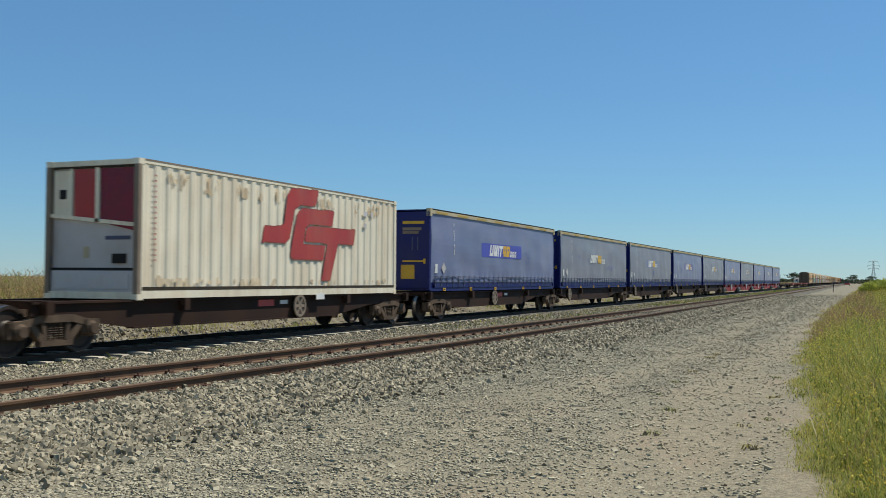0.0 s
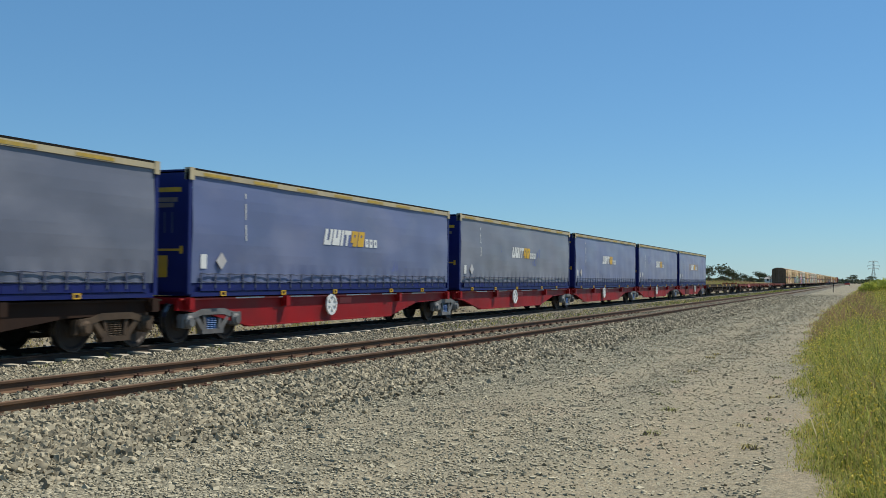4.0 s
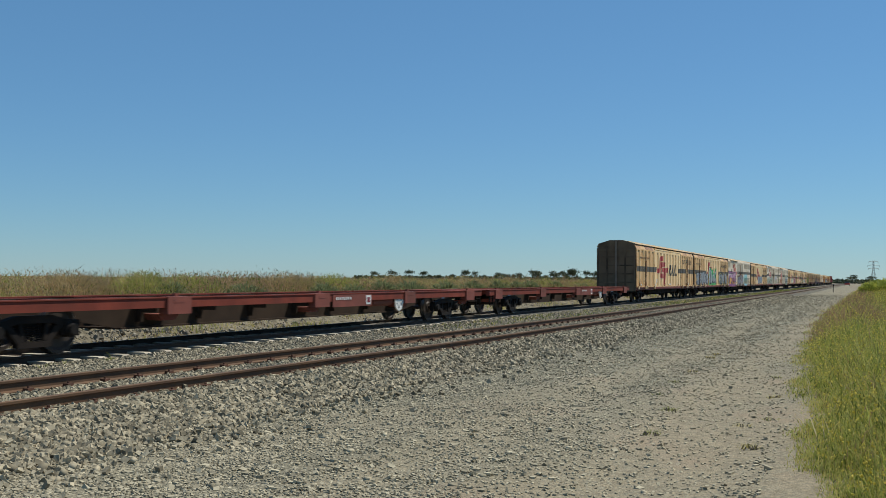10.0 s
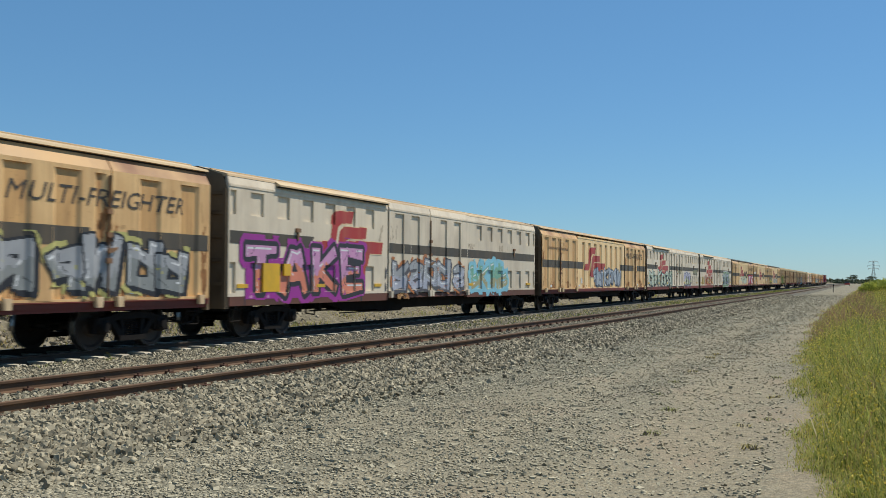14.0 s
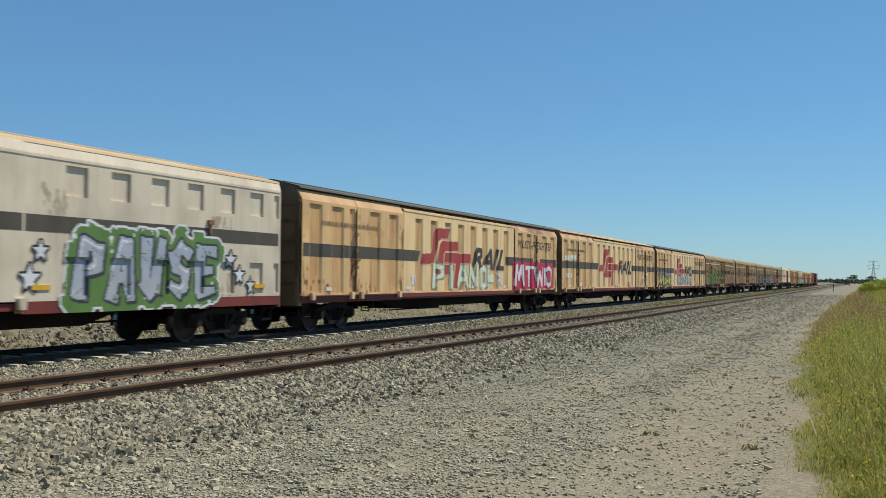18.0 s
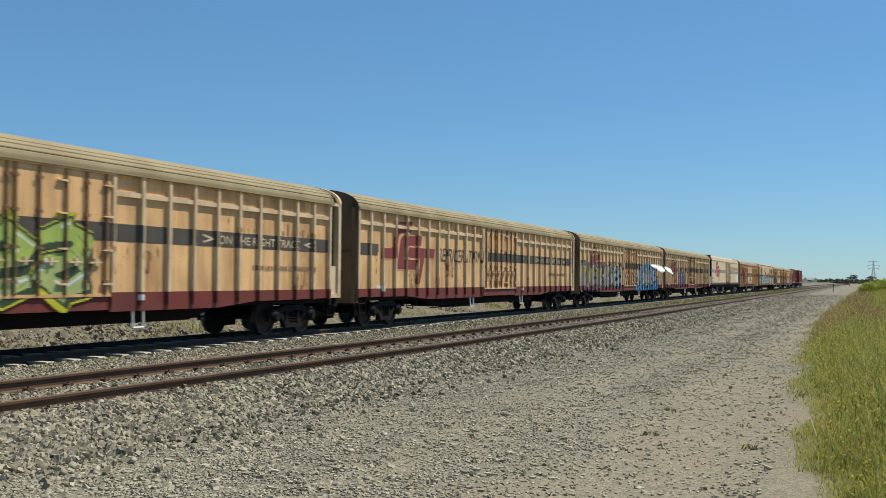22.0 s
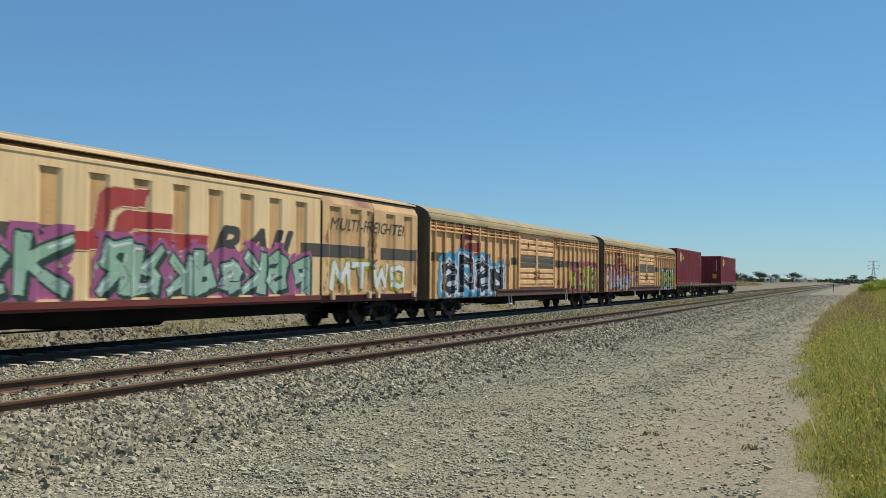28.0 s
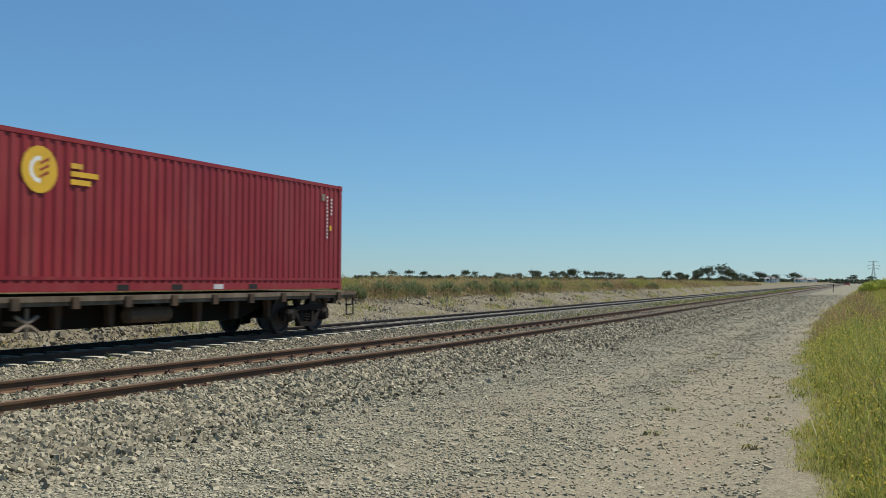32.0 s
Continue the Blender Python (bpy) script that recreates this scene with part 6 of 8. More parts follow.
def m_c_door():
    m = Mb().box(1.2, 1.275, 10.55, 14.4, 1.12, 3.42)
    m.box(1.27, 1.3, 10.55, 14.4, 1.06, 1.12).box(1.24, 1.31, 10.5, 14.45, 3.42, 3.47)
    return m


def m_c_hinge():
    """Pale hinge straps of a door leaf, one above the other."""
    m = Mb()
    for z in (1.3, 1.95, 2.6, 3.2):
        m.slab([(-0.16, z - 0.012), (0.08, z - 0.022), (0.08, z + 0.022), (-0.16, z + 0.012)], 1.275, 1.335)
    return m


def m_c_handle():
    return Mb().slab([(-0.17, 1.69), (0.16, 1.705), (0.16, 1.73), (-0.17, 1.725)], 1.3, 1.335).box(1.275, 1.345, -0.025, 0.025, 1.64, 1.79)


def m_bar_door():
    """A door bar with its handle and keepers."""
    m = Mb().rod((1.31, 0, 1.1), (1.31, 0, 3.42), 0.026, 6)
    for z in (1.35, 1.95, 2.6, 3.2):
        m.box(1.275, 1.33, -0.06, 0.06, z - 0.03, z + 0.03)
    return m


def m_c_end():
    m = Mb().prism([(-1.28, 0.72)] + C_ROOF[::-1] + [(1.28, 0.72)], -0.02, 0.03)
    return m


def m_c_bay():
    """The open machinery bay at the far end: corner post, top beam, low cupboard."""
    m = Mb().box(1.14, 1.29, 23.55, 23.7, 0.9, 3.5).box(-1.28, -1.12, 23.5, 23.68, 0.9, 3.5)
    m.box(-1.28, 1.28, 23.1, 23.7, 3.44, 3.52).box(-1.28, 1.28, 23.1, 23.7, 0.9, 1.02)
    return m.prism([(x, z) for x, z in C_ROOF] + [(x * 0.93, 3.5 + (z - 3.5) * 0.9) for x, z in C_ROOF[::-1]], 23.6, 23.7)


def m_c_cupboard():
    return Mb().box(0.4, 1.24, 23.15, 23.55, 1.02, 1.78)


def ribs(v, us, z0, z1, mat):
    for u in us:
        part("rib", ("rib", z0), lambda: m_rib(z0, z1), mat, v, at=pose(0, u, 0))


def cold_van(s, label):
    """Rib-sided refrigerated van with a round roof and bar-locked doors."""
    v = vehicle("refrigerated_van", s, label, "freight van", "refrigerated vans of the train")
    part("body", "c_core", m_c_core, tan_wall, v)
    part("roof", "c_roof", m_c_roof, tan_roof, v, "dusty tan round roof")
    e = part("end_wall", "c_end", m_c_end, end_dark, v, "dark grimy ribbed end", at=pose(0, 0, 0))
    end_ribs(e, (2.25,), (-1.15, -0.6, 0.0, 0.6, 1.15))
    part("end_wall", "c_end", m_c_end, blackish, v, at=pose(0, 23.14, 0, 0, 0, 180))
    b = part("machine_bay", "c_bay", m_c_bay, rib_cream, v, "pale posts round an open machinery bay")
    part("cupboard", "c_cupboard", m_c_cupboard, rib_cream, b)
    near = [k * 0.862 for k in range(13)]
    far = [14.46 + k * 0.862 for k in range(11)]
    ribs(v, [0.055] + near[1:] + [10.5] + far, 1.14, 3.46, rib_cream)
    ribs(v, [0.055] + near[1:] + [10.5] + far, 0.88, 1.14, sill_red)
    for a in near[:-1] + far[:-1]:
        part("panel", "c_panel", lambda: m_c_panel(0.77), tan_wall, v, at=pose(0, a + 0.046, 0))
    part("rail", "c_rail0", lambda: m_rail_h(0.1, 10.5), rib_cream, v)
    part("rail", "c_rail1", lambda: m_rail_h(14.46, 23.05), rib_cream, v)
    part("sill", "c_sill0", lambda: m_c_sill(0.0, 10.5), sill_red, v, "oxide red sill")
    part("sill", "c_sill1", lambda: m_c_sill(14.45, 23.1), sill_red, v, "oxide red sill")
    part("sill", "c_sill2", lambda: Mb().box(1.1, 1.26, 10.51, 14.44, 0.8, 1.05), sill_red, v)
    d = part("door", "c_door", m_c_door, tan_wall, v)
    for u in (10.72, 11.28, 11.79, 11.97, 12.52, 13.17, 13.7, 14.22):
        part("door_bar", "bar_door", m_bar_door, door_bar_rust, d, at=pose(0, u, 0))
    for u in (10.85, 13.12, 14.3):
        part("hinge", "c_hinge", m_c_hinge, rib_cream, d, "pale hinge straps", at=pose(0, u, 0))
    for u in (11.02, 11.55, 12.2, 12.8, 13.42, 13.95):
        part("handle", "c_handle", m_c_handle, rib_cream, d, "pale door handle", at=pose(0, u, 0))
    for u in (9.4, 15.3):
        part("step", "pale_step", m_pale_step, white_paint, v, "pale stirrup step", at=pose(0, u, 0))
    van_frame(v, bogie_dark, length=C_LEN)
    rng = random.Random(int(s * 10))
    for k in range(14):
        rust_stain(v, rng.uniform(0.1, 21.5), rng.choice((1.14, 1.14, 1.5, 2.4)), rng.uniform(0.5, 1.4), rng.uniform(0.3, 0.8), c_depth, int(s) * 3 + k + 300, rng.uniform(0.35, 0.6))
    rust_stain(v, 10.6, 1.14, 3.7, 0.5, c_depth, int(s) + 77, 0.45, [stain_brown, stain_tan])
    band(v, 0.05, 1.5, 2.14, 2.5, stripe_grey, c_depth, 0.15)
    band(v, 10.98, 23.1, 2.14, 2.5, stripe_grey, c_depth)
    logo(v, 1.6, 1.26, 4.2, 2.02, logo_maroon, tan_wall, c_depth)
    lettering(v, "REFRIGERATION", 6.1, 2.05, 4.35, 0.46, letter_dark, c_depth, 0.02, 0.25, 0.04)
    lettering(v, "ON THE RIGHT TRACK", 18.0, 2.21, 3.6, 0.2, rib_cream, c_depth, 0.016, 0.1, 0.05)
    for u, way in ((17.4, 1), (21.75, -1)):
        A, B = np.meshgrid((np.arange(24) + 0.5) * 0.02, (np.arange(11) + 0.5) * 0.02)
        tip = A if way > 0 else 0.48 - A
        decal("lettering", v, ((np.abs(B - 0.11) < 0.1 * (1 - tip / 0.5)) & (np.abs(B - 0.11) > 0.1 * (1 - tip / 0.5) - 0.045)).astype(int), u, 2.2, 0.02, [rib_cream], c_depth)
    bars(v, 19.4, 1.62, (0.05, 0.09) * 11, 0.13, letter_faint, c_depth, 0.065)
    bars(v, 0.2, 0.95, (0.3,), 0.14, white_paint, c_depth)
    bars(v, 1.3, 1.05, (0.55,), 0.18, white_paint, c_depth)
    bars(v, 15.2, 0.97, (0.3,), 0.12, white_paint, c_depth)
    return v


def m_pale_step():
    return Mb().rod((1.2, -0.16, 0.8), (1.22, -0.16, 0.42), 0.025, 6).rod((1.2, 0.16, 0.8), (1.22, 0.16, 0.42), 0.025, 6).rod((1.22, -0.18, 0.42), (1.22, 0.18, 0.42), 0.025, 6)


def m_e_slats(u0, u1):
    """Three louvre slats below the eave."""
    m = Mb()
    for z in (3.14, 3.27, 3.39):
        m.prism([(1.215, z - 0.03), (1.295, z - 0.045), (1.295, z + 0.0), (1.215, z + 0.035)], u0, u1)
    return m


def m_e_panel(w):
    return Mb().box(1.2, 1.225, 0, w, 0.77, 3.1)


def m_e_door(u0, u1):
    m = Mb().box(1.22, 1.25, u0, u1, 1.12, 3.42)
    for a, b in ((u0, u0 + 0.12), (u1 - 0.12, u1)):
        m.box(1.25, 1.3, a, b, 1.12, 3.42)
    for z in (1.12, 3.36):
        m.box(1.25, 1.3, u0, u1, z, z + 0.07)
    return m


def m_e_slat(u0, u1):
    return Mb().prism([(1.25, -0.095), (1.295, -0.095), (1.285, 0.05), (1.25, 0.085)], u0 + 0.12, u1 - 0.12)


def m_e_track():
    return Mb().prism([(1.24, 3.44), (1.36, 3.44), (1.36, 3.5), (1.24, 3.52)], 5.5, 17.6)


def m_e_tray():
    return Mb().box(1.15, 1.33, 6.7, 16.95, 0.76, 1.0).box(1.1, 1.37, 6.7, 16.95, 0.98, 1.04)


def slat_van(s, label):
    """Rib-sided van with louvred eaves and slatted doors at mid length."""
    v = vehicle("freight_van", s, label, "freight van", "freight vans of the train")
    part("body", "e_core", lambda: Mb().prism([(-1.27, 0.95), (1.2, 0.95), (1.2, 3.5), (-1.27, 3.5)], 0.02, E_LEN - 0.02), tan_wall, v)
    part("roof", "e_roof", lambda: m_c_roof(E_LEN, (4,)), tan_roof, v)
    for u, turn in ((0.0, 0), (E_LEN, 180)):
        e = part("end_wall", "c_end", m_c_end, end_dark, v, "dark grimy ribbed end", at=pose(0, u, 0, 0, 0, turn))
        end_ribs(e, (2.25,), (-1.15, -0.6, 0.0, 0.6, 1.15))
    near = [0.52 + k * 0.862 for k in range(11)]
    far = [14.98 + k * 0.862 for k in range(10)]
    ribs(v, [0.055] + near + [9.58] + far + [E_LEN - 0.06], 0.76, 3.46, tan_wall)
    for a in near[:-1] + far[:-1]:
        part("panel", "e_panel", lambda: m_e_panel(0.77), tan_wall, v, at=pose(0, a + 0.046, 0))
    part("panel", "e_panel0", lambda: m_e_panel(0.42), tan_wall, v, at=pose(0, 0.07, 0))
    part("panel", "e_panel0", lambda: m_e_panel(0.42), tan_wall, v, at=pose(0, 9.16, 0))
    part("panel", "e_panel1", lambda: m_e_panel(0.7), tan_wall, v, at=pose(0, 22.79, 0))
    part("louvre", "e_slats0", lambda: m_e_slats(0.1, 9.56), tan_wall, v)
    part("louvre", "e_slats1", lambda: m_e_slats(15.4, E_LEN - 0.1), tan_wall, v)
    for k, (a, b) in enumerate(((9.65, 12.1), (12.16, 14.85))):
        d = part("door", ("e_door", k), lambda: m_e_door(a, b), tan_wall, v)
        for j in range(9):
            slat = 1.36 + j * 0.25
            dark = 3 <= j <= 4
            part("slat", ("e_slat", k), lambda: m_e_slat(a, b), stripe_grey if dark else tan_wall, d, "slat painted dark grey" if dark else "", at=pose(0, 0, slat))
        for z in (1.55, 1.78):
            part("latch", "e_latch", lambda: Mb().box(1.29, 1.33, -0.14, 0.1, -0.03, 0.03).rod((1.31, 0.08, -0.12), (1.31, 0.08, 0.12), 0.018, 6), door_bar_rust, d, at=pose(0, b - 0.2 if k == 0 else a + 0.2, z))
        part("handle", "e_handle", lambda: Mb().box(1.29, 1.32, -0.02, 0.02, 2.85, 3.05), door_bar_rust, d, at=pose(0, (a + b) / 2, 0))
    part("door_track", "e_track", m_e_track, canted, v, "rusty door track")
    part("tray", "e_tray", m_e_tray, sill_brown, v)
    part("sill", "e_sill", lambda: Mb().box(1.05, 1.195, 0.02, E_LEN - 0.02, 0.74, 0.94), sill_brown, v)
    for u in (8.7, 17.3):
        part("step", "pale_step", m_pale_step, white_paint, v, "pale stirrup step", at=pose(0, u, 0))
    van_frame(v, bogie_dark, 1.17, E_LEN)
    rng = random.Random(int(s * 10))
    for k in range(12):
        rust_stain(v, rng.choice((rng.uniform(0.1, 8.0), rng.uniform(14.9, 21.6))), rng.choice((0.8, 1.2, 2.0, 2.5)), rng.uniform(0.5, 1.4), rng.uniform(0.3, 0.7), e_depth, int(s) * 3 + k + 600, rng.uniform(0.35, 0.55))
    lettering(v, "RAIL", 7.0, 1.98, 1.6, 0.34, letter_faint, e_depth, 0.02, 0.2, 0.02)
    band(v, 0.05, 2.0, 2.06, 2.38, stripe_grey, e_depth, 0.15)
    band(v, 8.75, 9.6, 2.06, 2.38, stripe_grey, e_depth)
    band(v, 14.9, E_LEN - 0.05, 2.06, 2.38, stripe_grey, e_depth)
    logo(v, 2.0, 1.2, 4.2, 2.05, logo_maroon, tan_wall, e_depth)
    return v


def m_d_core():
    return Mb().prism([(-1.3, 1.25), (1.3, 1.25), (1.3, 3.46), (1.14, 3.74), (-1.14, 3.74), (-1.3, 3.46)], 0.0, 22.8)


def m_d_roof():
    return Mb().prism([(-1.33, 3.46), (-1.2, 3.8), (-0.5, 4.0), (0.5, 4.0), (1.2, 3.8), (1.33, 3.46), (1.28, 3.46), (1.1, 3.75), (-1.1, 3.75), (-1.28, 3.46)], -0.02, 22.82)


def m_d_sill():
    return Mb().box(-1.3, 1.33, 0.0, 22.8, 1.06, 1.25)


def m_d_truss():
    """Fish-bellied side frame with a row of lightening holes, built as webs and rims."""
    m = Mb()
    m.slab([(3.7, 0.92), (6.4, 0.34), (6.4, 0.28), (13.9, 0.28), (19.5, 0.92), (19.5, 1.0), (13.9, 0.36), (6.4, 0.42), (3.7, 1.0)], 0.98, 1.08)
    for u in (4.3, 6.4, 7.75, 9.1, 10.45, 11.8, 13.15, 14.6, 16.4):
        m.box(0.99, 1.06, u - 0.13, u + 0.13, 0.36 if 6 < u < 14 else 0.7, 1.06)
    return m


def m_d_tank():
    m = Mb().box(-0.9, 0.94, 6.0, 14.2, 0.45, 1.05)
    for u in (7.1, 8.4, 9.8, 11.1):
        m.rod((0.9, u, 0.72), (0.97, u, 0.72), 0.26, 16)
    return m


def m_fan():
    m = Mb().lathe([(-0.02, 0.34), (0.03, 0.34), (0.03, 0.27), (-0.02, 0.27)], (1.07, 0, 0.68), 20)
    for k in range(6):
        a = k * math.pi / 3
        m.rod((1.08, 0, 0.68), (1.08, 0.28 * math.cos(a), 0.68 + 0.28 * math.sin(a)), 0.02, 5)
    return m


def m_d_unit():
    m = Mb().box(-0.9, 0.9, -0.62, -0.02, 1.9, 3.6).box(0.55, 1.25, -0.6, 0.0, 1.06, 1.85)
    return m


def m_d_shroud():
    return Mb().prism([(-1.25, 1.1), (1.25, 1.1), (1.25, 3.4), (0.9, 3.85), (-0.9, 3.85), (-1.25, 3.4)], -0.06, -0.005).box(-1.2, 1.2, -0.75, -0.06, 3.7, 3.95)


def d_depth(U, Z):
    return np.where((U > 10.8) & (U < 14.6), 1.335, 1.3)


def smooth_van(s, label):
    v = vehicle("refrigerated_van", s, label, "freight van", "refrigerated vans of the train")
    part("body", "d_core", m_d_core, smooth_cream, v)
    part("roof", "d_roof", m_d_roof, cream_roof, v)
    part("sill", "d_sill", m_d_sill, sill_brown, v)
    part("side_frame", "d_truss", m_d_truss, under, v)
    part("tank", "d_tank", m_d_tank, blackish, v)
    part("brace", "d_brace", lambda: Mb().box(1.0, 1.1, 5.3, 6.2, 0.4, 1.05), sill_red, v, "red brace plate")
    part("fan", "fan", m_fan, white_paint, v, "white spoked fan cover", at=pose(0, 10.3, 0))
    part("bulkhead", "d_shroud", m_d_shroud, blackish, v, "black end bulkhead")
    part("cooling_unit", "d_unit", m_d_unit, box_grey, v, "grey cooling unit on the end")
    part("end_wall", "d_end2", lambda: Mb().box(-1.25, 1.25, 22.8, 22.84, 1.06, 3.5), end_dark, v)
    d = part("door", "d_door", lambda: Mb().box(1.3, 1.335, 10.8, 14.6, 1.3, 3.42), smooth_cream, v)
    for k in range(6):
        part("door_bar", "bar_door", m_bar_door, door_bar_rust, d, at=pose(0.04, 11.0 + k * 0.68, 0))
    van_frame(v, bogie_grey)
    band(v, 0.1, 2.0, 2.26, 2.56, stripe_pale, d_depth, 0.15)
    band(v, 6.8, 10.75, 2.26, 2.56, stripe_pale, d_depth)
    band(v, 14.65, 22.7, 2.22, 2.5, stripe_pale, d_depth)
    band(v, 20.2, 22.6, 1.28, 2.1, white_paint, d_depth, name="patch")
    logo(v, 2.1, 1.4, 4.6, 2.0, logo_red, smooth_cream, d_depth)
    lettering(v, "REFRIGERATION", 15.3, 2.6, 7.0, 0.36, letter_faint, d_depth, 0.025, 0.15, 0.0)
    bars(v, 0.25, 1.32, (0.7,), 0.12, curtain_deep, d_depth)
    bars(v, 0.3, 1.62, (0.4, 0.3), 0.16, letter_faint, d_depth)
    bars(v, 8.3, 1.72, (0.12, 0.12), 0.1, letter_dark, d_depth)
    bars(v, 15.1, 1.6, (0.1, 0.1, 0.1), 0.1, letter_dark, d_depth, gap=0.5)
    return v


# ---- containers ----
def corrugation(u0, u1, x, deep, pitch):
    """Trapezoid waves of a steel wall, as (u, x) turning points."""
    n = max(1, round((u1 - u0) / pitch))
    p = (u1 - u0) / n
    pts = []
    for k in range(n):
        a = u0 + k * p
        pts += [(a, x), (a + 0.38 * p, x), (a + 0.52 * p, x - deep), (a + 0.86 * p, x - deep)]
    return pts + [(u1, x)]


def m_corr(u0, u1, z0, z1, x, deep, pitch):
    m = Mb()
    pts = corrugation(u0, u1, x, deep, pitch)
    vs = [(xx, u, z) for u, xx in pts for z in (z0, z1)]
    return m.add(vs, [(2 * i, 2 * i + 2, 2 * i + 3, 2 * i + 1) for i in range(len(pts) - 1)])


def m_corr_end(z0, z1, y, deep, pitch):
    m = Mb()
    pts = corrugation(-1.12, 1.12, y, -deep, pitch)
    vs = [(u, yy, z) for u, yy in pts for z in (z0, z1)]
    return m.add(vs, [(2 * i, 2 * i + 1, 2 * i + 3, 2 * i + 2) for i in range(len(pts) - 1)])


def m_box_frame(L, H):
    m = Mb()
    for y in (0.0, L - 0.14):
        for x in (-1.219, 1.109):
            m.box(x, x + 0.11, y, y + 0.14, 0.12, H - 0.12)
    for y in (0.0, L - 0.08):
        m.box(-1.1, 1.1, y, y + 0.08, H - 0.12, H - 0.01).box(-1.1, 1.1, y, y + 0.08, 0.02, 0.16)
    for s in (-1, 1):
        a, b = sorted((s * 1.219, s * 1.15))
        m.box(a, b, 0.14, L - 0.14, H - 0.09, H - 0.005)
        m.box(a, b, 0.14, L - 0.14, 0.03, 0.19)
    m.box(-1.15, 1.15, 0.05, L - 0.05, H - 0.07, H - 0.03)
    return m.box(-1.15, 1.15, 0.05, L - 0.05, 0.05, 0.12)


def castings(v, L, H, mat):
    """The eight corner castings of a container."""
    for y in (-0.006, L - 0.172):
        for z in (0.0, H - 0.118):
            for x in (-1.225, 1.065):
                part("corner_casting", "casting", lambda: Mb().box(0, 0.16, 0, 0.178, 0, 0.12), mat, v, at=pose(x, y, z))


def steel_box(s, z, label):
    """Forty-foot maroon container: waved walls, double bottom rail, doors at the far end."""
    L, H = 13.1, 2.896
    v = vehicle("shipping_container", s, label, "shipping container", "maroon containers")
    RIDERS[-1] = (v, s, z)
    part("frame", ("box_frame", L), lambda: m_box_frame(L, H), box_maroon, v)
    castings(v, L, H, box_maroon)
    part("side_wall", "m_side", lambda: m_corr(0.14, L - 0.14, 0.19, H - 0.09, 1.212, 0.022, 0.26), box_maroon, v)
    part("side_wall", "m_side2", lambda: m_corr(0.14, L - 0.14, 0.19, H - 0.09, -1.176, 0.036, 0.28), box_maroon, v)
    part("end_wall", "m_end", lambda: m_corr_end(0.16, H - 0.1, 0.02, 0.04, 0.25), box_maroon, v)
    part("door", "m_door", lambda: Mb().box(-1.1, 1.1, L - 0.06, L - 0.01, 0.16, H - 0.12), box_maroon, v)
    part("lower_rail", "m_low", lambda: Mb().box(1.15, 1.222, 0.14, L - 0.14, 0.25, 0.31), box_maroon, v)
    for k, u in enumerate((3.9, 5.6, 7.1, 8.5)):
        part("fork_pocket", "fork_pocket", lambda: Mb().box(1.16, 1.2235, 0, 0.36, 0.05, 0.16), (blackish, box_grey)[k == 2], v, at=pose(0, u, 0))
    flat = lambda U, Z: np.full(U.shape, 1.219)
    cell = 0.02
    A, B = np.meshgrid((np.arange(44) + 0.5) * cell - 0.44, (np.arange(44) + 0.5) * cell - 0.44)
    disc = (np.hypot(A, B) < 0.42).astype(int)
    ring = (np.hypot(A, B) < 0.24) & (np.hypot(A, B) > 0.16) & (A < 0.03)
    disc[ring] = 2
    for k in range(3):
        disc[(np.abs(B - 0.45 * A + 0.13 - 0.12 * k) < 0.026) & (A > 0.0) & (A < 0.22)] = 3
    decal("badge", v, disc, 1.4, 1.78, cell, [yellow_paint, white_paint, box_maroon], flat, "round yellow badge with white arc")
    for k, ws in enumerate(((0.3,), (0.72,), (0.52,))):
        bars(v, 2.6, 2.32 - 0.15 * k, ws, 0.1, yellow_paint, flat)
    for u, z0, n in ((12.23, 1.4, 12), (12.46, 2.05, 5)):
        for k in range(n):
            bars(v, u, z0 + k * 0.1, (0.06,), 0.07, white_paint, flat)
    bars(v, 12.4, 1.62, (0.1,), 0.14, yellow_paint, flat)
    bars(v, 11.95, 2.42, (0.18,), 0.18, tan_iron, flat)
    bars(v, 0.3, 2.78, (0.22, 0.22), 0.06, yellow_paint, flat, 0.1)
    part("end_plate", "m_plate", lambda: Mb().box(0.35, 0.75, -0.006, 0.0, 0.55, 1.0), yellow_paint, v, "yellow plate")
    part("end_print", "m_print", lambda: Mb().box(0.72, 0.78, -0.006, 0.0, 1.35, 2.5), box_grey, v)
    return v


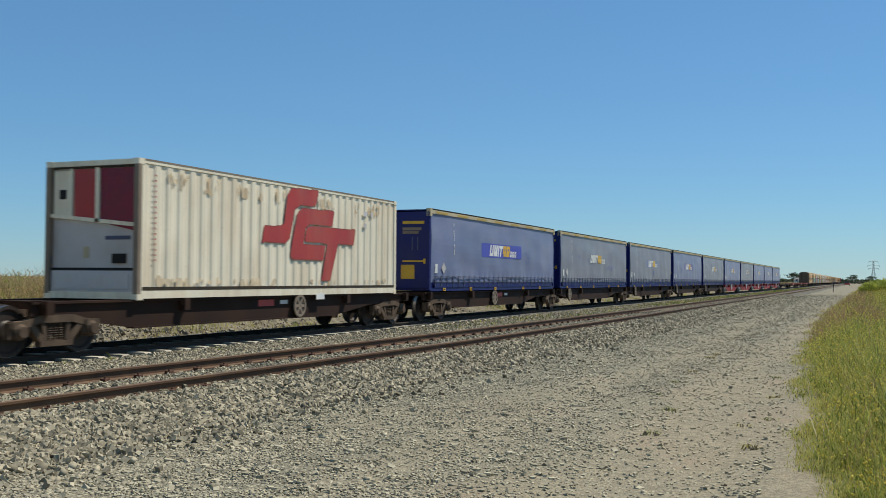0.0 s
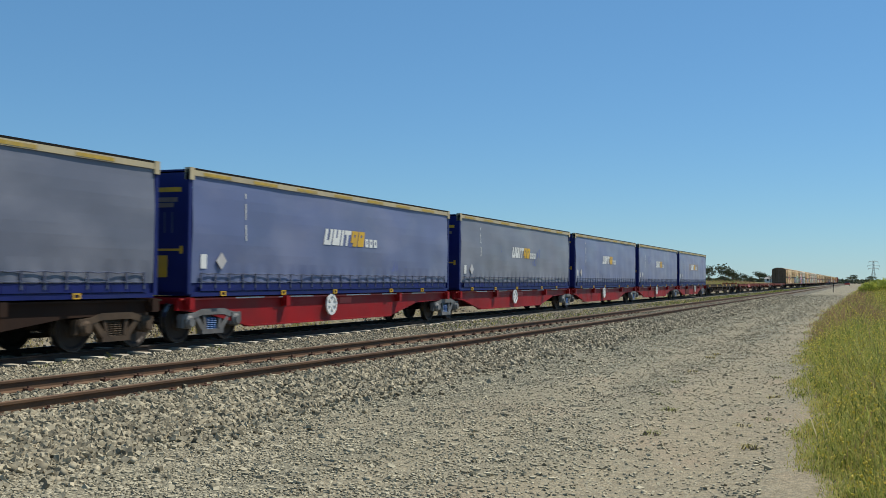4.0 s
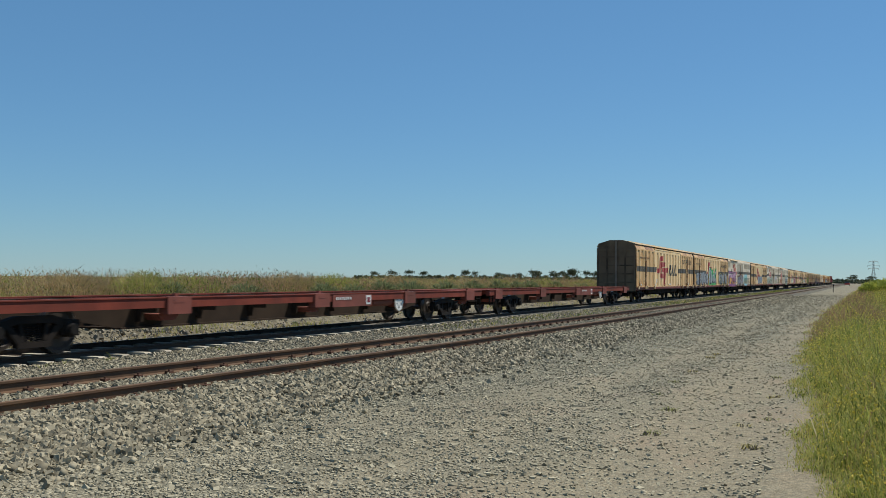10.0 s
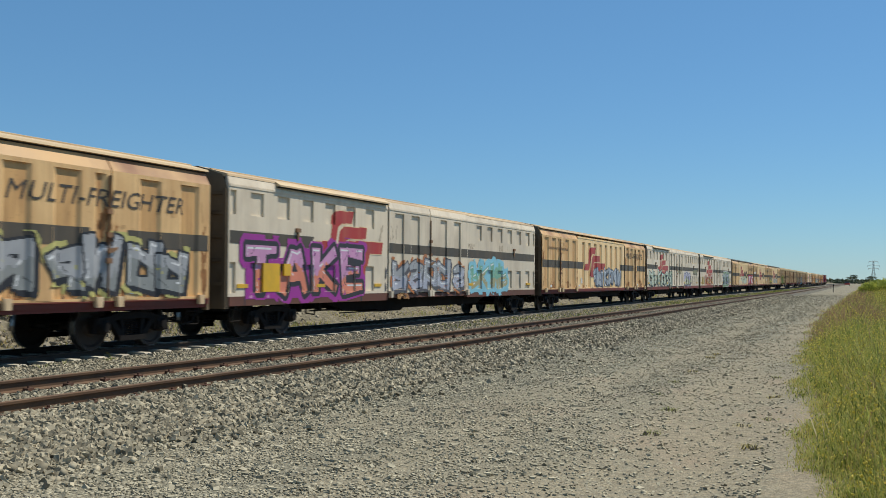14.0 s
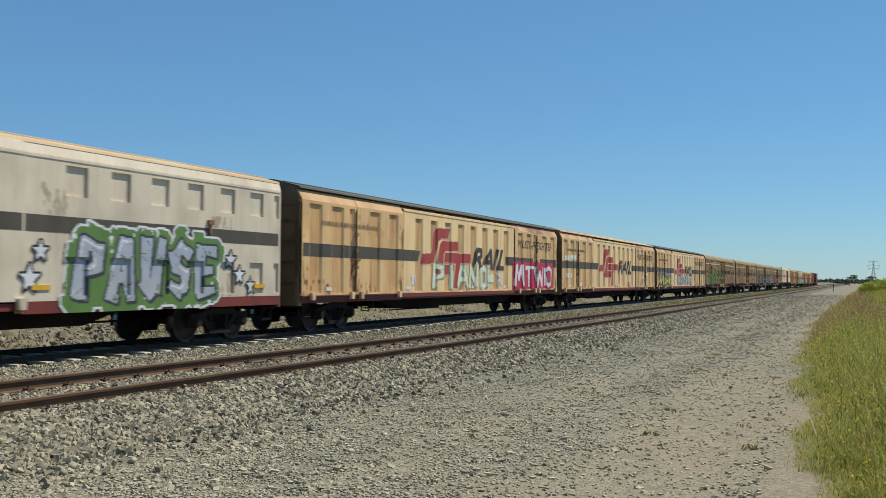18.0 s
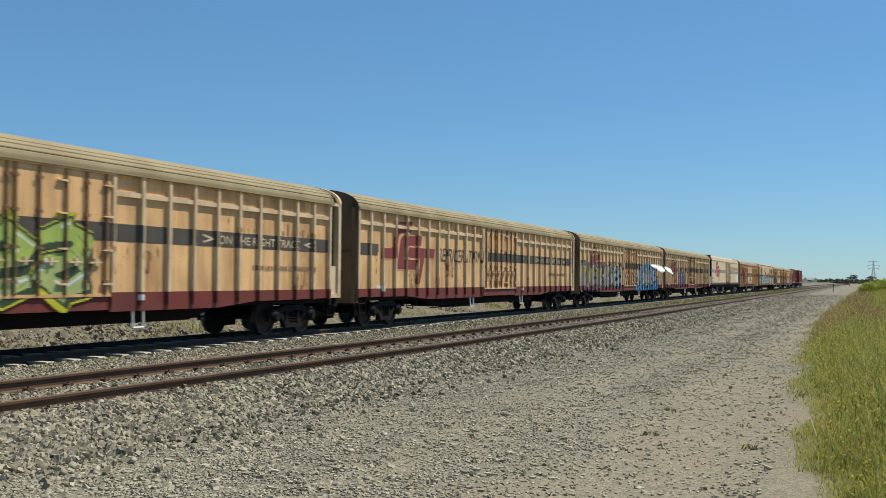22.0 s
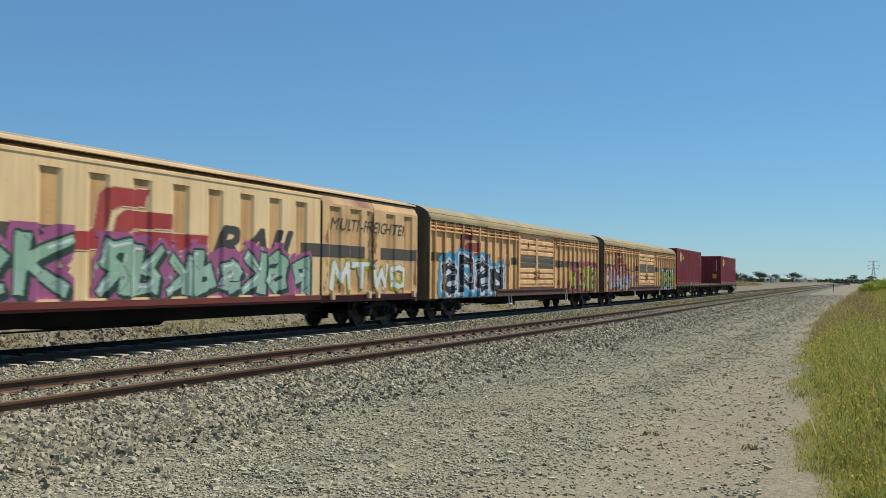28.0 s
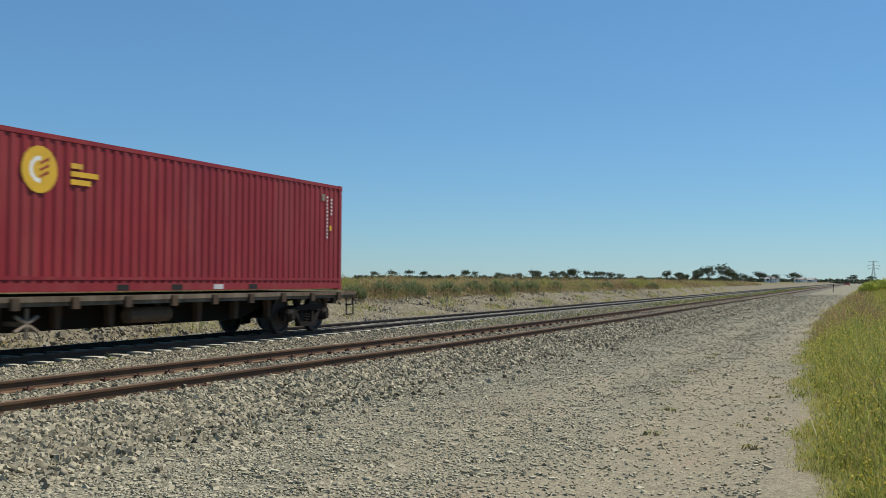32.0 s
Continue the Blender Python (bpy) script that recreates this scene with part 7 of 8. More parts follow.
def reefer_box(s, z, label):
    """Forty-foot white insulated container with its cooling unit in the near end."""
    L, H = 12.192, 2.896
    v = vehicle("refrigerated_container", s, label, "shipping container", "white containers")
    RIDERS[-1] = (v, s, z)
    part("frame", ("box_frame", L), lambda: m_box_frame(L, H), box_white, v)
    castings(v, L, H, box_white)
    part("side_wall", "r_side", lambda: m_corr(0.14, L - 0.14, 0.19, H - 0.09, 1.21, 0.022, 0.4), box_white, v)
    part("side_wall", "r_side2", lambda: m_corr(0.14, L - 0.14, 0.19, H - 0.09, -1.19, 0.016, 0.42), box_white, v)
    part("rub_rail", "r_rub", lambda: Mb().box(1.19, 1.222, 0.14, L - 0.14, 0.2, 0.27), stain_dark, v, "grimy rub rail")
    part("back_wall", "r_back", lambda: Mb().box(-1.1, 1.1, L - 0.06, L - 0.01, 0.16, H - 0.12), box_white, v)
    e = part("cooling_unit", "r_unit", lambda: Mb().box(-1.1, 1.1, 0.1, 0.16, 0.16, H - 0.12), box_grey, v, "grey cooling unit with maroon fan panels")
    part("fan_panel", "r_fan", lambda: Mb().prism([(-0.5, 1.74), (0.06, 1.62), (0.06, 2.72), (-0.5, 2.72)], 0.05, 0.1), logo_red, e, "red fan panel")
    part("fan_panel", "r_fan2", lambda: Mb().prism([(0.2, 1.6), (1.08, 1.42), (1.08, 2.72), (0.2, 2.72)], 0.05, 0.1), deep_maroon, e, "dark maroon fan panel")
    part("side_panel", "r_panel", lambda: Mb().box(-1.06, -0.62, 0.06, 0.1, 1.7, 2.7), box_white, e)
    part("frame_bar", "r_bar", lambda: Mb().prism([(-1.1, 1.72), (1.1, 1.5), (1.1, 1.58), (-1.1, 1.8)], 0.02, 0.1).box(0.08, 0.18, 0.02, 0.1, 1.6, 2.75).box(-0.6, -0.54, 0.03, 0.1, 1.72, 2.74), box_white, e)
    part("label_plate", "r_label", lambda: Mb().box(-0.28, -0.12, 0.094, 0.1, 0.86, 1.1), rail_cream, e)
    part("control_box", "r_ctl", lambda: Mb().box(0.5, 0.85, 0.06, 0.1, 0.75, 0.95), blackish, e)
    part("lower_cover", "r_low", lambda: Mb().box(-1.08, 1.08, 0.04, 0.1, 0.16, 0.6).box(-0.5, 0.4, 0.02, 0.04, 0.2, 0.56), box_grey, e)
    part("gap", "r_gap", lambda: Mb().box(-1.1, 1.1, 0.06, 0.1, 0.6, 0.66), blackish, e)
    flat = lambda U, Z: np.full(U.shape, 1.219)
    for k in range(4):
        rust_stain(v, 0.3 + k * 2.9, 2.35, 2.6, 0.42, flat, 41 + k, (0.6, 0.45, 0.35, 0.25)[k], [reefer_grime, reefer_grime])
        rust_stain(v, 0.2 + k * 2.9, 0.22, 2.8, 0.3, flat, 51 + k, 0.55, [reefer_grime, reefer_grime])
    part("roof_edge", "r_edge", lambda: Mb().box(1.1, 1.224, 0.18, L - 0.18, H - 0.03, H + 0.004), tan_iron, v, "rust-stained roof edge")
    for x in (-1.224, 1.1):
        part("corner_post", "r_post", lambda: Mb().box(0, 0.124, -0.006, 0.1, 0.12, H - 0.118), tan_iron, v, "grimy corner post", at=pose(x, 0, 0))
    part("top_vent", "r_vent", lambda: Mb().box(-1.05, 1.05, 0.02, 0.09, H - 0.16, H - 0.05), stain_dark, e)
    part("vent", "r_slot", lambda: Mb().box(-0.9, -0.72, 0.05, 0.06, 2.1, 2.3), blackish, e)
    part("placard", "r_placard", lambda: Mb().box(0.3, 0.95, 0.09, 0.1, 1.24, 1.32), strap_grey, e)
    for k in range(3):
        part("lower_panel", ("r_lp", k), lambda: Mb().box(-0.95 + k * 0.66, -0.35 + k * 0.66, 0.012, 0.04, 0.22, 0.54), box_grey, e)
    logo(v, 4.55, 0.42, 4.85, 2.4, logo_red, logo_maroon, flat)
    for k in range(17):
        bars(v, 0.5, 0.8 + k * 0.11, (0.05,), 0.05, logo_red, flat)
    for u, w in ((9.9, 0.25), (10.4, 0.12), (9.95, 0.16)):
        bars(v, u, 2.3 if w != 0.16 else 1.95, (w,), 0.14, box_grey, flat)
    bars(v, 7.2, -0.1, (0.45,), 0.16, white_paint, flat)
    return v


CL = 14.93
PATCHES = {0: curtain_deep, 2: curtain_blue, 3: curtain_lilac, 9: curtain_tan}


def curtain_x(u, z, seed):
    """How far out a hung curtain stands at a place on it."""
    rng = random.Random(seed)
    p0, p1, p2 = (rng.uniform(0, 6) for _ in range(3))
    k = (z - 0.3) / 2.32
    fold = (0.01 * np.sin(u * 1.7 + p0) + 0.006 * np.sin(u * 4.1 + p1 + k * 3)) * (1.2 - k) + 0.005 * np.sin(z * 6.0 + u * 0.9 + p2)
    return 1.2 + 0.03 * np.sin(np.pi * np.clip(k, 0, 1)) + fold


def m_curtain(seed):
    """A hung curtain: a wide sheet with shallow folds that bellies out a little, pulled in at each strap."""
    n, m = 160, 14
    U, Z = np.meshgrid(np.linspace(0.14, CL - 0.14, n), np.r_[0.3, 0.36, 0.44, np.linspace(0.56, 2.66, m - 3)], indexing="ij")
    X = curtain_x(U, Z, seed) + 0.012 * np.cos((U - 0.45) / 0.54 * 2 * np.pi) * np.clip((0.75 - Z) / 0.45, 0, 1) * -1
    vs = [tuple(p) for p in np.stack([X, U, Z], -1).reshape(-1, 3).tolist()]
    return Mb().add(vs, [(i * m + j, (i + 1) * m + j, (i + 1) * m + j + 1, i * m + j + 1) for i in range(n - 1) for j in range(m - 1)])


def m_u_frame():
    H = 2.82
    m = Mb()
    for y in (0.0, CL - 0.12):
        for x in (-1.219, 1.119):
            m.box(x, x + 0.1, y, y + 0.12, 0.05, H - 0.1)
    m.box(-1.12, 1.12, 0.02, 0.07, 0.1, H - 0.1).box(-1.12, 1.12, CL - 0.07, CL - 0.02, 0.1, H - 0.1)
    m.box(-1.2, 1.17, 0.08, CL - 0.08, 0.02, 0.3).box(1.17, 1.215, 0.12, CL - 0.12, 0.0, 0.1)
    return m.box(-1.17, 1.15, 0.08, CL - 0.08, H - 0.06, H - 0.02).box(-1.2, -1.15, 0.1, CL - 0.1, 0.3, H - 0.1)


def m_u_top():
    m = Mb().box(1.13, 1.235, 0.0, CL, 2.66, 2.78)
    for y in (0.0, CL - 0.16):
        m.box(1.1, 1.245, y, y + 0.16, 2.56, 2.83)
    return m


def m_u_skirt():
    m = Mb()
    for k in range(26):
        a = 0.45 + k * 0.545
        m.box(1.2, 1.232, a, a + 0.53, 0.12, 0.29)
    return m


def m_strap():
    m = Mb().slab([(-0.022, 0.18), (0.022, 0.18), (0.022, 0.52), (-0.022, 0.52)], 1.228, 1.246)
    return m.box(1.23, 1.262, -0.035, 0.035, 0.3, 0.37)


def m_lace():
    """Two slack cords between the straps."""
    m = Mb()
    for z in (0.34, 0.52):
        for k in range(26):
            a = 0.45 + k * 0.54
            m.rod((1.243, a, z), (1.243, a + 0.27, z - 0.025), 0.012, 5).rod((1.243, a + 0.27, z - 0.025), (1.243, a + 0.54, z), 0.012, 5)
    return m


def curtain_box(s, z, mat, k, label):
    """Forty-eight foot curtain-sided container."""
    v = vehicle("curtain_container", s, label, "curtain-sided container", "blue curtain containers")
    RIDERS[-1] = (v, s, z)
    part("frame", "u_frame", m_u_frame, navy, v, "navy blue steel frame")
    part("curtain", ("curtain", k), lambda: m_curtain(k), mat, v)
    part("roof_edge", "u_edge", lambda: Mb().box(1.08, 1.222, 0.02, CL - 0.02, 2.78, 2.83), under, v, "black roof edge")
    top = part("top_rail", "u_top", m_u_top, rail_cream, v, "cream top rail with yellow bands")
    for j in range(7):
        part("reflector", "u_refl", lambda: Mb().box(1.236, 1.24, 0, 1.05, 2.68, 2.75), reflector_yellow, top, at=pose(0, 0.5 + j * 2.0, 0))
    part("skirt", "u_skirt", m_u_skirt, navy, v)
    tagged(part("lacing", "u_lace", m_lace, strap_grey, v), kind="stuff")
    for j in range(27):
        part("strap", "strap", m_strap, strap_grey, v, at=pose(0, 0.45 + j * 0.54, 0))
    for u in (1.3, 3.9, 6.6, 10.2, 12.6):
        part("clamp", "u_clamp", lambda: Mb().box(1.2, 1.24, -0.1, 0.1, 0.0, 0.025).box(1.2, 1.24, -0.1, 0.1, 0.085, 0.11).box(1.2, 1.24, -0.1, -0.06, 0.025, 0.085).box(1.2, 1.24, 0.06, 0.1, 0.025, 0.085), yellow_paint, v, at=pose(0, u, 0))
    part("end_arrow", "u_arrow", lambda: Mb().box(0.2, 1.0, 0.012, 0.018, 1.0, 1.05).slab([(0.012, 0.94), (0.012, 1.11), (0.018, 1.11), (0.018, 0.94)], 0.98, 1.06), yellow_paint, v)
    for z, w, m in ((2.3, 0.8, yellow_paint), (2.08, 0.7, tan_iron), (1.96, 0.6, tan_iron)):
        part("end_print", ("u_print", z), lambda: Mb().box(0.2, 0.2 + w, 0.012, 0.018, z, z + 0.1), m, v)
    for x in (0.55, 0.75):
        part("end_print", ("u_column", x), lambda: Mb().box(x, x + 0.035, 0.012, 0.018, 1.4, 1.85), strap_grey, v)
    part("end_plate", "u_plate", lambda: Mb().box(0.15, 0.65, 0.012, 0.018, 0.42, 0.9), yellow_paint, v, "yellow plate")
    flat = lambda U, Z: curtain_x(U, Z, k)
    if k in PATCHES:
        band(v, 5.0, 9.9, 1.28, 1.83, PATCHES[k], flat, name="patch")
    cell = 0.03
    # the trade mark: a run of leaning white and yellow blocks, then three small white ones
    idx = np.zeros((22, 170), int)
    A, B = np.meshgrid(np.arange(170), np.arange(22))
    lean = B * 0.28
    for a, w, hole in ((2, 20, (7, 13, 5, 30)), (25, 21, (8, 12, 9, 30)), (49, 7, None), (58, 20, (0, 0, 0, 0))):
        inside = (A > a + lean) & (A < a + w + lean)
        if hole and hole[1]:
            inside &= ~((A > a + hole[0] + lean) & (A < a + hole[1] + lean) & (B > hole[2]) & (B < hole[3]))
        elif hole:
            inside &= (B > 15) | ((A > a + 7 + lean) & (A < a + 13 + lean))
        idx[inside] = 1
    for a in (80, 101):
        inside = (A > a + lean) & (A < a + 19 + lean) & ~((A > a + 7 + lean) & (A < a + 12 + lean) & (B > 12) & (B < 17))
        idx[inside & ~((A < a + 7 + lean) & (B < 5) & (a == 80))] = 2
    for n in range(3):
        a = 126 + n * 14
        idx[(A > a) & (A < a + 11) & (B < 12) & ~((A > a + 4) & (A < a + 8) & (B > 3) & (B < 9))] = 1
    cell = 0.02
    decal("trade_mark", v, idx, 5.85, 1.34, cell, [white_paint, yellow_paint], flat, "white and yellow block mark")
    for j in range(9):
        if j not in (3, 7):
            bars(v, 2.15, 1.3 + j * 0.125, (0.045,), 0.12, white_paint, flat)
    bars(v, 0.45, 0.62, (0.22,), 0.32, white_paint, flat)
    part("sign", "u_sign", lambda: Mb().slab([(-0.2, 0), (0, -0.2), (0.2, 0), (0, 0.2)], 1.243, 1.248), box_grey, v, "grey diamond sign", at=pose(0, 1.2, 0.8, 0, 0, 0))
    rng = random.Random(k)
    for j in range(3):
        rust_stain(v, rng.uniform(0.4, 11.0), rng.uniform(0.5, 1.6), rng.uniform(1.0, 2.6), rng.uniform(0.4, 0.9), flat, 700 + k * 5 + j, rng.uniform(0.15, 0.3), [curtain_scuff, curtain_scuff])
    return v


# ---- container wagons ----
def m_spine(L, low=0.44):
    """Fish-bellied side sill of a container wagon."""
    m = Mb()
    prof = [(0.3, 0.98), (0.3, 0.72), (1.2, 0.66), (3.0, low), (L - 5.0, low), (L - 3.0, 0.66), (L - 0.3, 0.72), (L - 0.3, 0.98)]
    m.slab(prof, 1.02, 1.1).box(0.9, 1.16, 0.3, L - 0.3, 0.94, 0.985)
    return m.box(0.95, 1.13, 3.0, L - 5.0, low - 0.02, low + 0.02)


def m_centre_sill(L):
    return Mb().box(-0.25, 0.25, 0.2, L - 0.2, 0.7, 0.94)


def m_cross():
    return Mb().box(-1.02, 1.02, -0.08, 0.08, 0.72, 0.97)


def m_bearer(u):
    return Mb().box(-1.2, 1.2, u - 0.13, u + 0.13, 0.85, 1.0).box(1.1, 1.26, u - 0.09, u + 0.09, 0.74, 0.99)


def m_handwheel():
    m = Mb().lathe([(-0.02, 0.29), (0.02, 0.29), (0.02, 0.225), (-0.02, 0.225)], (1.2, 0, 0.72), 24)
    for k in range(6):
        a = k * math.pi / 3
        m.slab([(0.04 * math.cos(a + 1.2), 0.72 + 0.04 * math.sin(a + 1.2)), (0.24 * math.cos(a + 0.16), 0.72 + 0.24 * math.sin(a + 0.16)), (0.24 * math.cos(a - 0.16), 0.72 + 0.24 * math.sin(a - 0.16)), (0.04 * math.cos(a - 1.2), 0.72 + 0.04 * math.sin(a - 1.2))], 1.19, 1.21)
    return m.rod((1.05, 0, 0.72), (1.2, 0, 0.72), 0.04, 8)


def spine_wagon(s, mat, gear, label, L=15.95, first=True, last=False, spring=None, shared=-0.45, wheel_at=6.95, grille=False, plated=True):
    """One unit of an articulated container wagon; neighbours share a bogie."""
    v = vehicle("container_wagon", s, label, "container wagon", "container wagons of the train")
    low = 0.29 if mat == wagon_red else 0.42
    part("side_sill", ("spine", L, low), lambda: m_spine(L, low), mat, v)
    part("side_sill", ("spine", L, low), lambda: m_spine(L, low), mat, v, at=pose(0, L, 0, 0, 0, 180))
    part("centre_sill", ("centre", L), lambda: m_centre_sill(L), mat, v)
    for k in range(5):
        part("cross_member", "cross", m_cross, mat, v, at=pose(0, 1.8 + k * (L - 3.6) / 4, 0))
    for u in (0.62, L - 0.62, 4.6, L - 4.6):
        part("bearer", "bearer", lambda: m_bearer(0), mat, v, at=pose(0, u, 0))
    bogie(v, 1.6 if first else shared, gear, spring)
    if last:
        bogie(v, L - 1.6, gear, spring)
    ends(v, L)
    part("hand_wheel", "handwheel", m_handwheel, white_paint if mat == wagon_red else tan_iron, v, "spoked brake wheel", at=pose(0, wheel_at, 0))
    if grille:
        g = part("grille", "grille", lambda: Mb().box(1.1, 1.108, 4.2, 6.2, 0.32, 0.84), sill_brown, v, "faded maroon ribbed panel")
        for j in range(9):
            part("slat", "grille_slat", lambda: Mb().box(1.108, 1.13, 4.22, 6.18, -0.012, 0.012), faded_red, g, at=pose(0, 0, 0.36 + j * 0.055))
    if mat == wagon_red:
        part("edge_rail", ("edge_rail", L), lambda: Mb().box(1.15, 1.164, 0.35, L - 0.35, 0.945, 0.98), plate_red, v, "bright red edge rail")
        for a, b in ((2.4, 3.6), (4.3, 6.0), (7.9, 9.4), (10.2, 11.7), (12.4, 13.5)):
            part("reflector_strip", "strip%d" % int((b - a) * 10), lambda: Mb().box(1.165, 1.172, 0, b - a, 0.955, 0.985), white_paint, v, at=pose(0, a, 0))
        part("data_plate", "plate_r", lambda: Mb().box(1.1, 1.106, 7.6, 8.3, 0.74, 0.9), plate_red, v)
    elif plated:
        part("data_plate", "plate_r", lambda: Mb().box(1.1, 1.106, 7.6, 8.3, 0.74, 0.9), plate_red, v)
        part("data_plate", "plate_w", lambda: Mb().box(1.1, 1.106, 8.6, 8.95, 0.78, 0.88), white_paint, v)
    return v


def m_flat_deck(L):
    """Open skeletal deck: edge beams, a deep centre girder and cross bearers."""
    m = Mb()
    for s in (-1, 1):
        m.box(*sorted((s * 1.1, s * 1.24)), 0.2, L - 0.2, 0.8, 1.0)
        m.box(*sorted((s * 1.08, s * 1.26)), 0.2, L - 0.2, 1.0, 1.025)
    for k in range(13):
        u = 0.5 + k * (L - 1.0) / 12
        m.box(-1.15, 1.15, u - 0.09, u + 0.09, 0.84, 1.0)
    return m.box(-1.2, 1.2, 0.2, 2.4, 0.98, 1.025).box(-1.2, 1.2, L - 2.4, L - 0.2, 0.98, 1.025)


def m_flat_girder(L):
    """The pair of deep fish-bellied girders under a skeletal deck, with stiffeners."""
    m = Mb()
    web = [(0.2, 0.99), (0.2, 0.72), (4.4, 0.66), (6.2, 0.38), (L - 6.2, 0.38), (L - 4.4, 0.66), (L - 0.2, 0.72), (L - 0.2, 0.99)]
    m.slab(web, 0.5, 0.6).slab(web, -0.6, -0.5).box(-0.68, 0.68, 6.2, L - 6.2, 0.36, 0.4)
    for k in range(13):
        u = 0.5 + k * (L - 1.0) / 12
        m.slab([(u - 0.05, 0.84), (u + 0.05, 0.84), (u + 0.04, 0.5), (u - 0.04, 0.5)], 0.6, 0.75)
        if 5 < u < L - 5:
            m.slab([(u - 0.03, 0.86), (u + 0.03, 0.86), (u + 0.03, 0.7), (u - 0.03, 0.7)], 0.75, 1.1)
    return m


def m_lug():
    return Mb().slab([(-0.2, 1.0), (0.2, 1.0), (0.2, 0.9), (0.15, 0.85), (-0.15, 0.85), (-0.2, 0.9)], 1.1, 1.285).box(1.12, 1.27, -0.14, 0.14, 1.0, 1.045)


def m_bracket():
    """A folded steel box that carries a container corner."""
    return Mb().slab([(-0.4, 1.03), (0.4, 1.03), (0.4, 0.66), (-0.4, 0.66)], 1.06, 1.29).slab([(-0.38, 0.66), (0.38, 0.66), (0.2, 0.52), (-0.2, 0.52)], 0.6, 1.0).box(1.29, 1.295, -0.2, 0.15, 0.9, 0.96).box(1.12, 1.2, -0.06, 0.06, 1.04, 1.1)


def m_end_posts():
    m = Mb()
    for x in (-0.7, -0.3, 0.4, 0.8):
        m.box(x - 0.05, x + 0.05, -0.06, 0.06, 1.0, 1.32)
    return m.box(-0.8, 0.9, -0.03, 0.03, 1.16, 1.22)


def m_tank():
    return Mb().rod((0.85, 0, 0.66), (0.85, 1.3, 0.66), 0.17, 12).rod((0.85, -0.05, 0.66), (0.85, 0, 0.66), 0.1, 12, 0.17)


def reel(v, u):
    """A brake handle of six bare spokes on a bracket."""
    r = part("brake_wheel", "reel_hub", lambda: Mb().box(0.6, 1.05, -0.05, 0.05, 0.55, 0.63).rod((1.0, 0, 0.59), (1.12, 0, 0.59), 0.06, 8), tan_iron, v, "tan six-spoked brake handle", at=pose(0, u, 0))
    for k in range(6):
        a = k * math.pi / 3 + 0.5
        part("spoke", ("reel_spoke", k), lambda: Mb().rod((1.1, 0.05 * math.cos(a), 0.59 + 0.05 * math.sin(a)), (1.1, 0.3 * math.cos(a), 0.59 + 0.28 * math.sin(a)), 0.035, 6), tan_iron, r)


def flat_wagon(s, mat, gear, label, L, tag, lugs, plates=None):
    v = vehicle("flat_wagon", s, label, "flat wagon", "empty flat wagons of the train" if L > 24 else "flat wagons at the tail of the train")
    part("deck", ("deck", L), lambda: m_flat_deck(L), mat, v)
    part("girder", ("flat_girder", L), lambda: m_flat_girder(L), girder_grime, v, "deep grimy brown girders")
    for u in lugs:
        if plates:
            part("bracket", "bracket", m_bracket, faded_red, v, at=pose(0, u, 0))
        else:
            part("twistlock", "lug", m_lug, tag, v, "yellow twistlock", at=pose(0, u, 0))
    if plates == plate_red:
        part("end_stop", "end_posts", m_end_posts, mat, v, at=pose(0, 1.2, -0.08))
    board, wheel, tank = (10.55, 8.78, 14.05) if plates == plate_red else (14.1, 18.5, 16.9) if plates else (0, 12.6, 16.3)
    part("air_tank", "tank", m_tank, bogie_mat if not plates else faded_red, v, at=pose(0.12 if plates else 0, tank, 0.1 if plates else 0))
    if plates:
        part("brake_wheel", "handwheel", m_handwheel, white_paint if plates == faded_red else tan_iron, v, "spoked brake wheel", at=pose(0, wheel, 0))
    else:
        reel(v, wheel)
    bogie(v, 3.45, gear)
    bogie(v, L - 3.45, gear)
    ends(v, L)
    steps(v, (0.5, L - 0.5))
    if plates:
        part("sign_board", "f_sign", lambda: Mb().box(1.24, 1.265, 0, 2.37, 0.64, 0.98), plates, v, "faded red side panel" if plates == faded_red else "bright red side panel", at=pose(0, board, 0))
        part("plate", "f_plate", lambda: Mb().box(1.266, 1.272, 2.0, 2.3, 0.68, 0.95), white_paint, v, at=pose(0, board, 0))
        part("plate_mark", "f_mark", lambda: Mb().box(1.2725, 1.276, 2.06, 2.24, 0.74, 0.89), deep_maroon, v, at=pose(0, board, 0))
        flat = lambda U, Z: np.full(U.shape, 1.266)
        bars(v, board + 0.15, 0.84, (0.07,) * 8, 0.08, white_paint, flat, 0.05)
    return v


def m_plank_deck(L):
    """Closed deck with stake pockets along both edges."""
    m = Mb().box(-1.25, 1.25, 0.0, L, 0.98, 1.08).box(-1.22, 1.22, 0.0, L, 0.9, 0.98)
    return m


def m_girder(L):
    return Mb().slab([(0.2, 0.9), (3.6, 0.8), (5.0, 0.42), (L - 5.0, 0.42), (L - 3.6, 0.8), (L - 0.2, 0.9)], 0.5, 0.6)


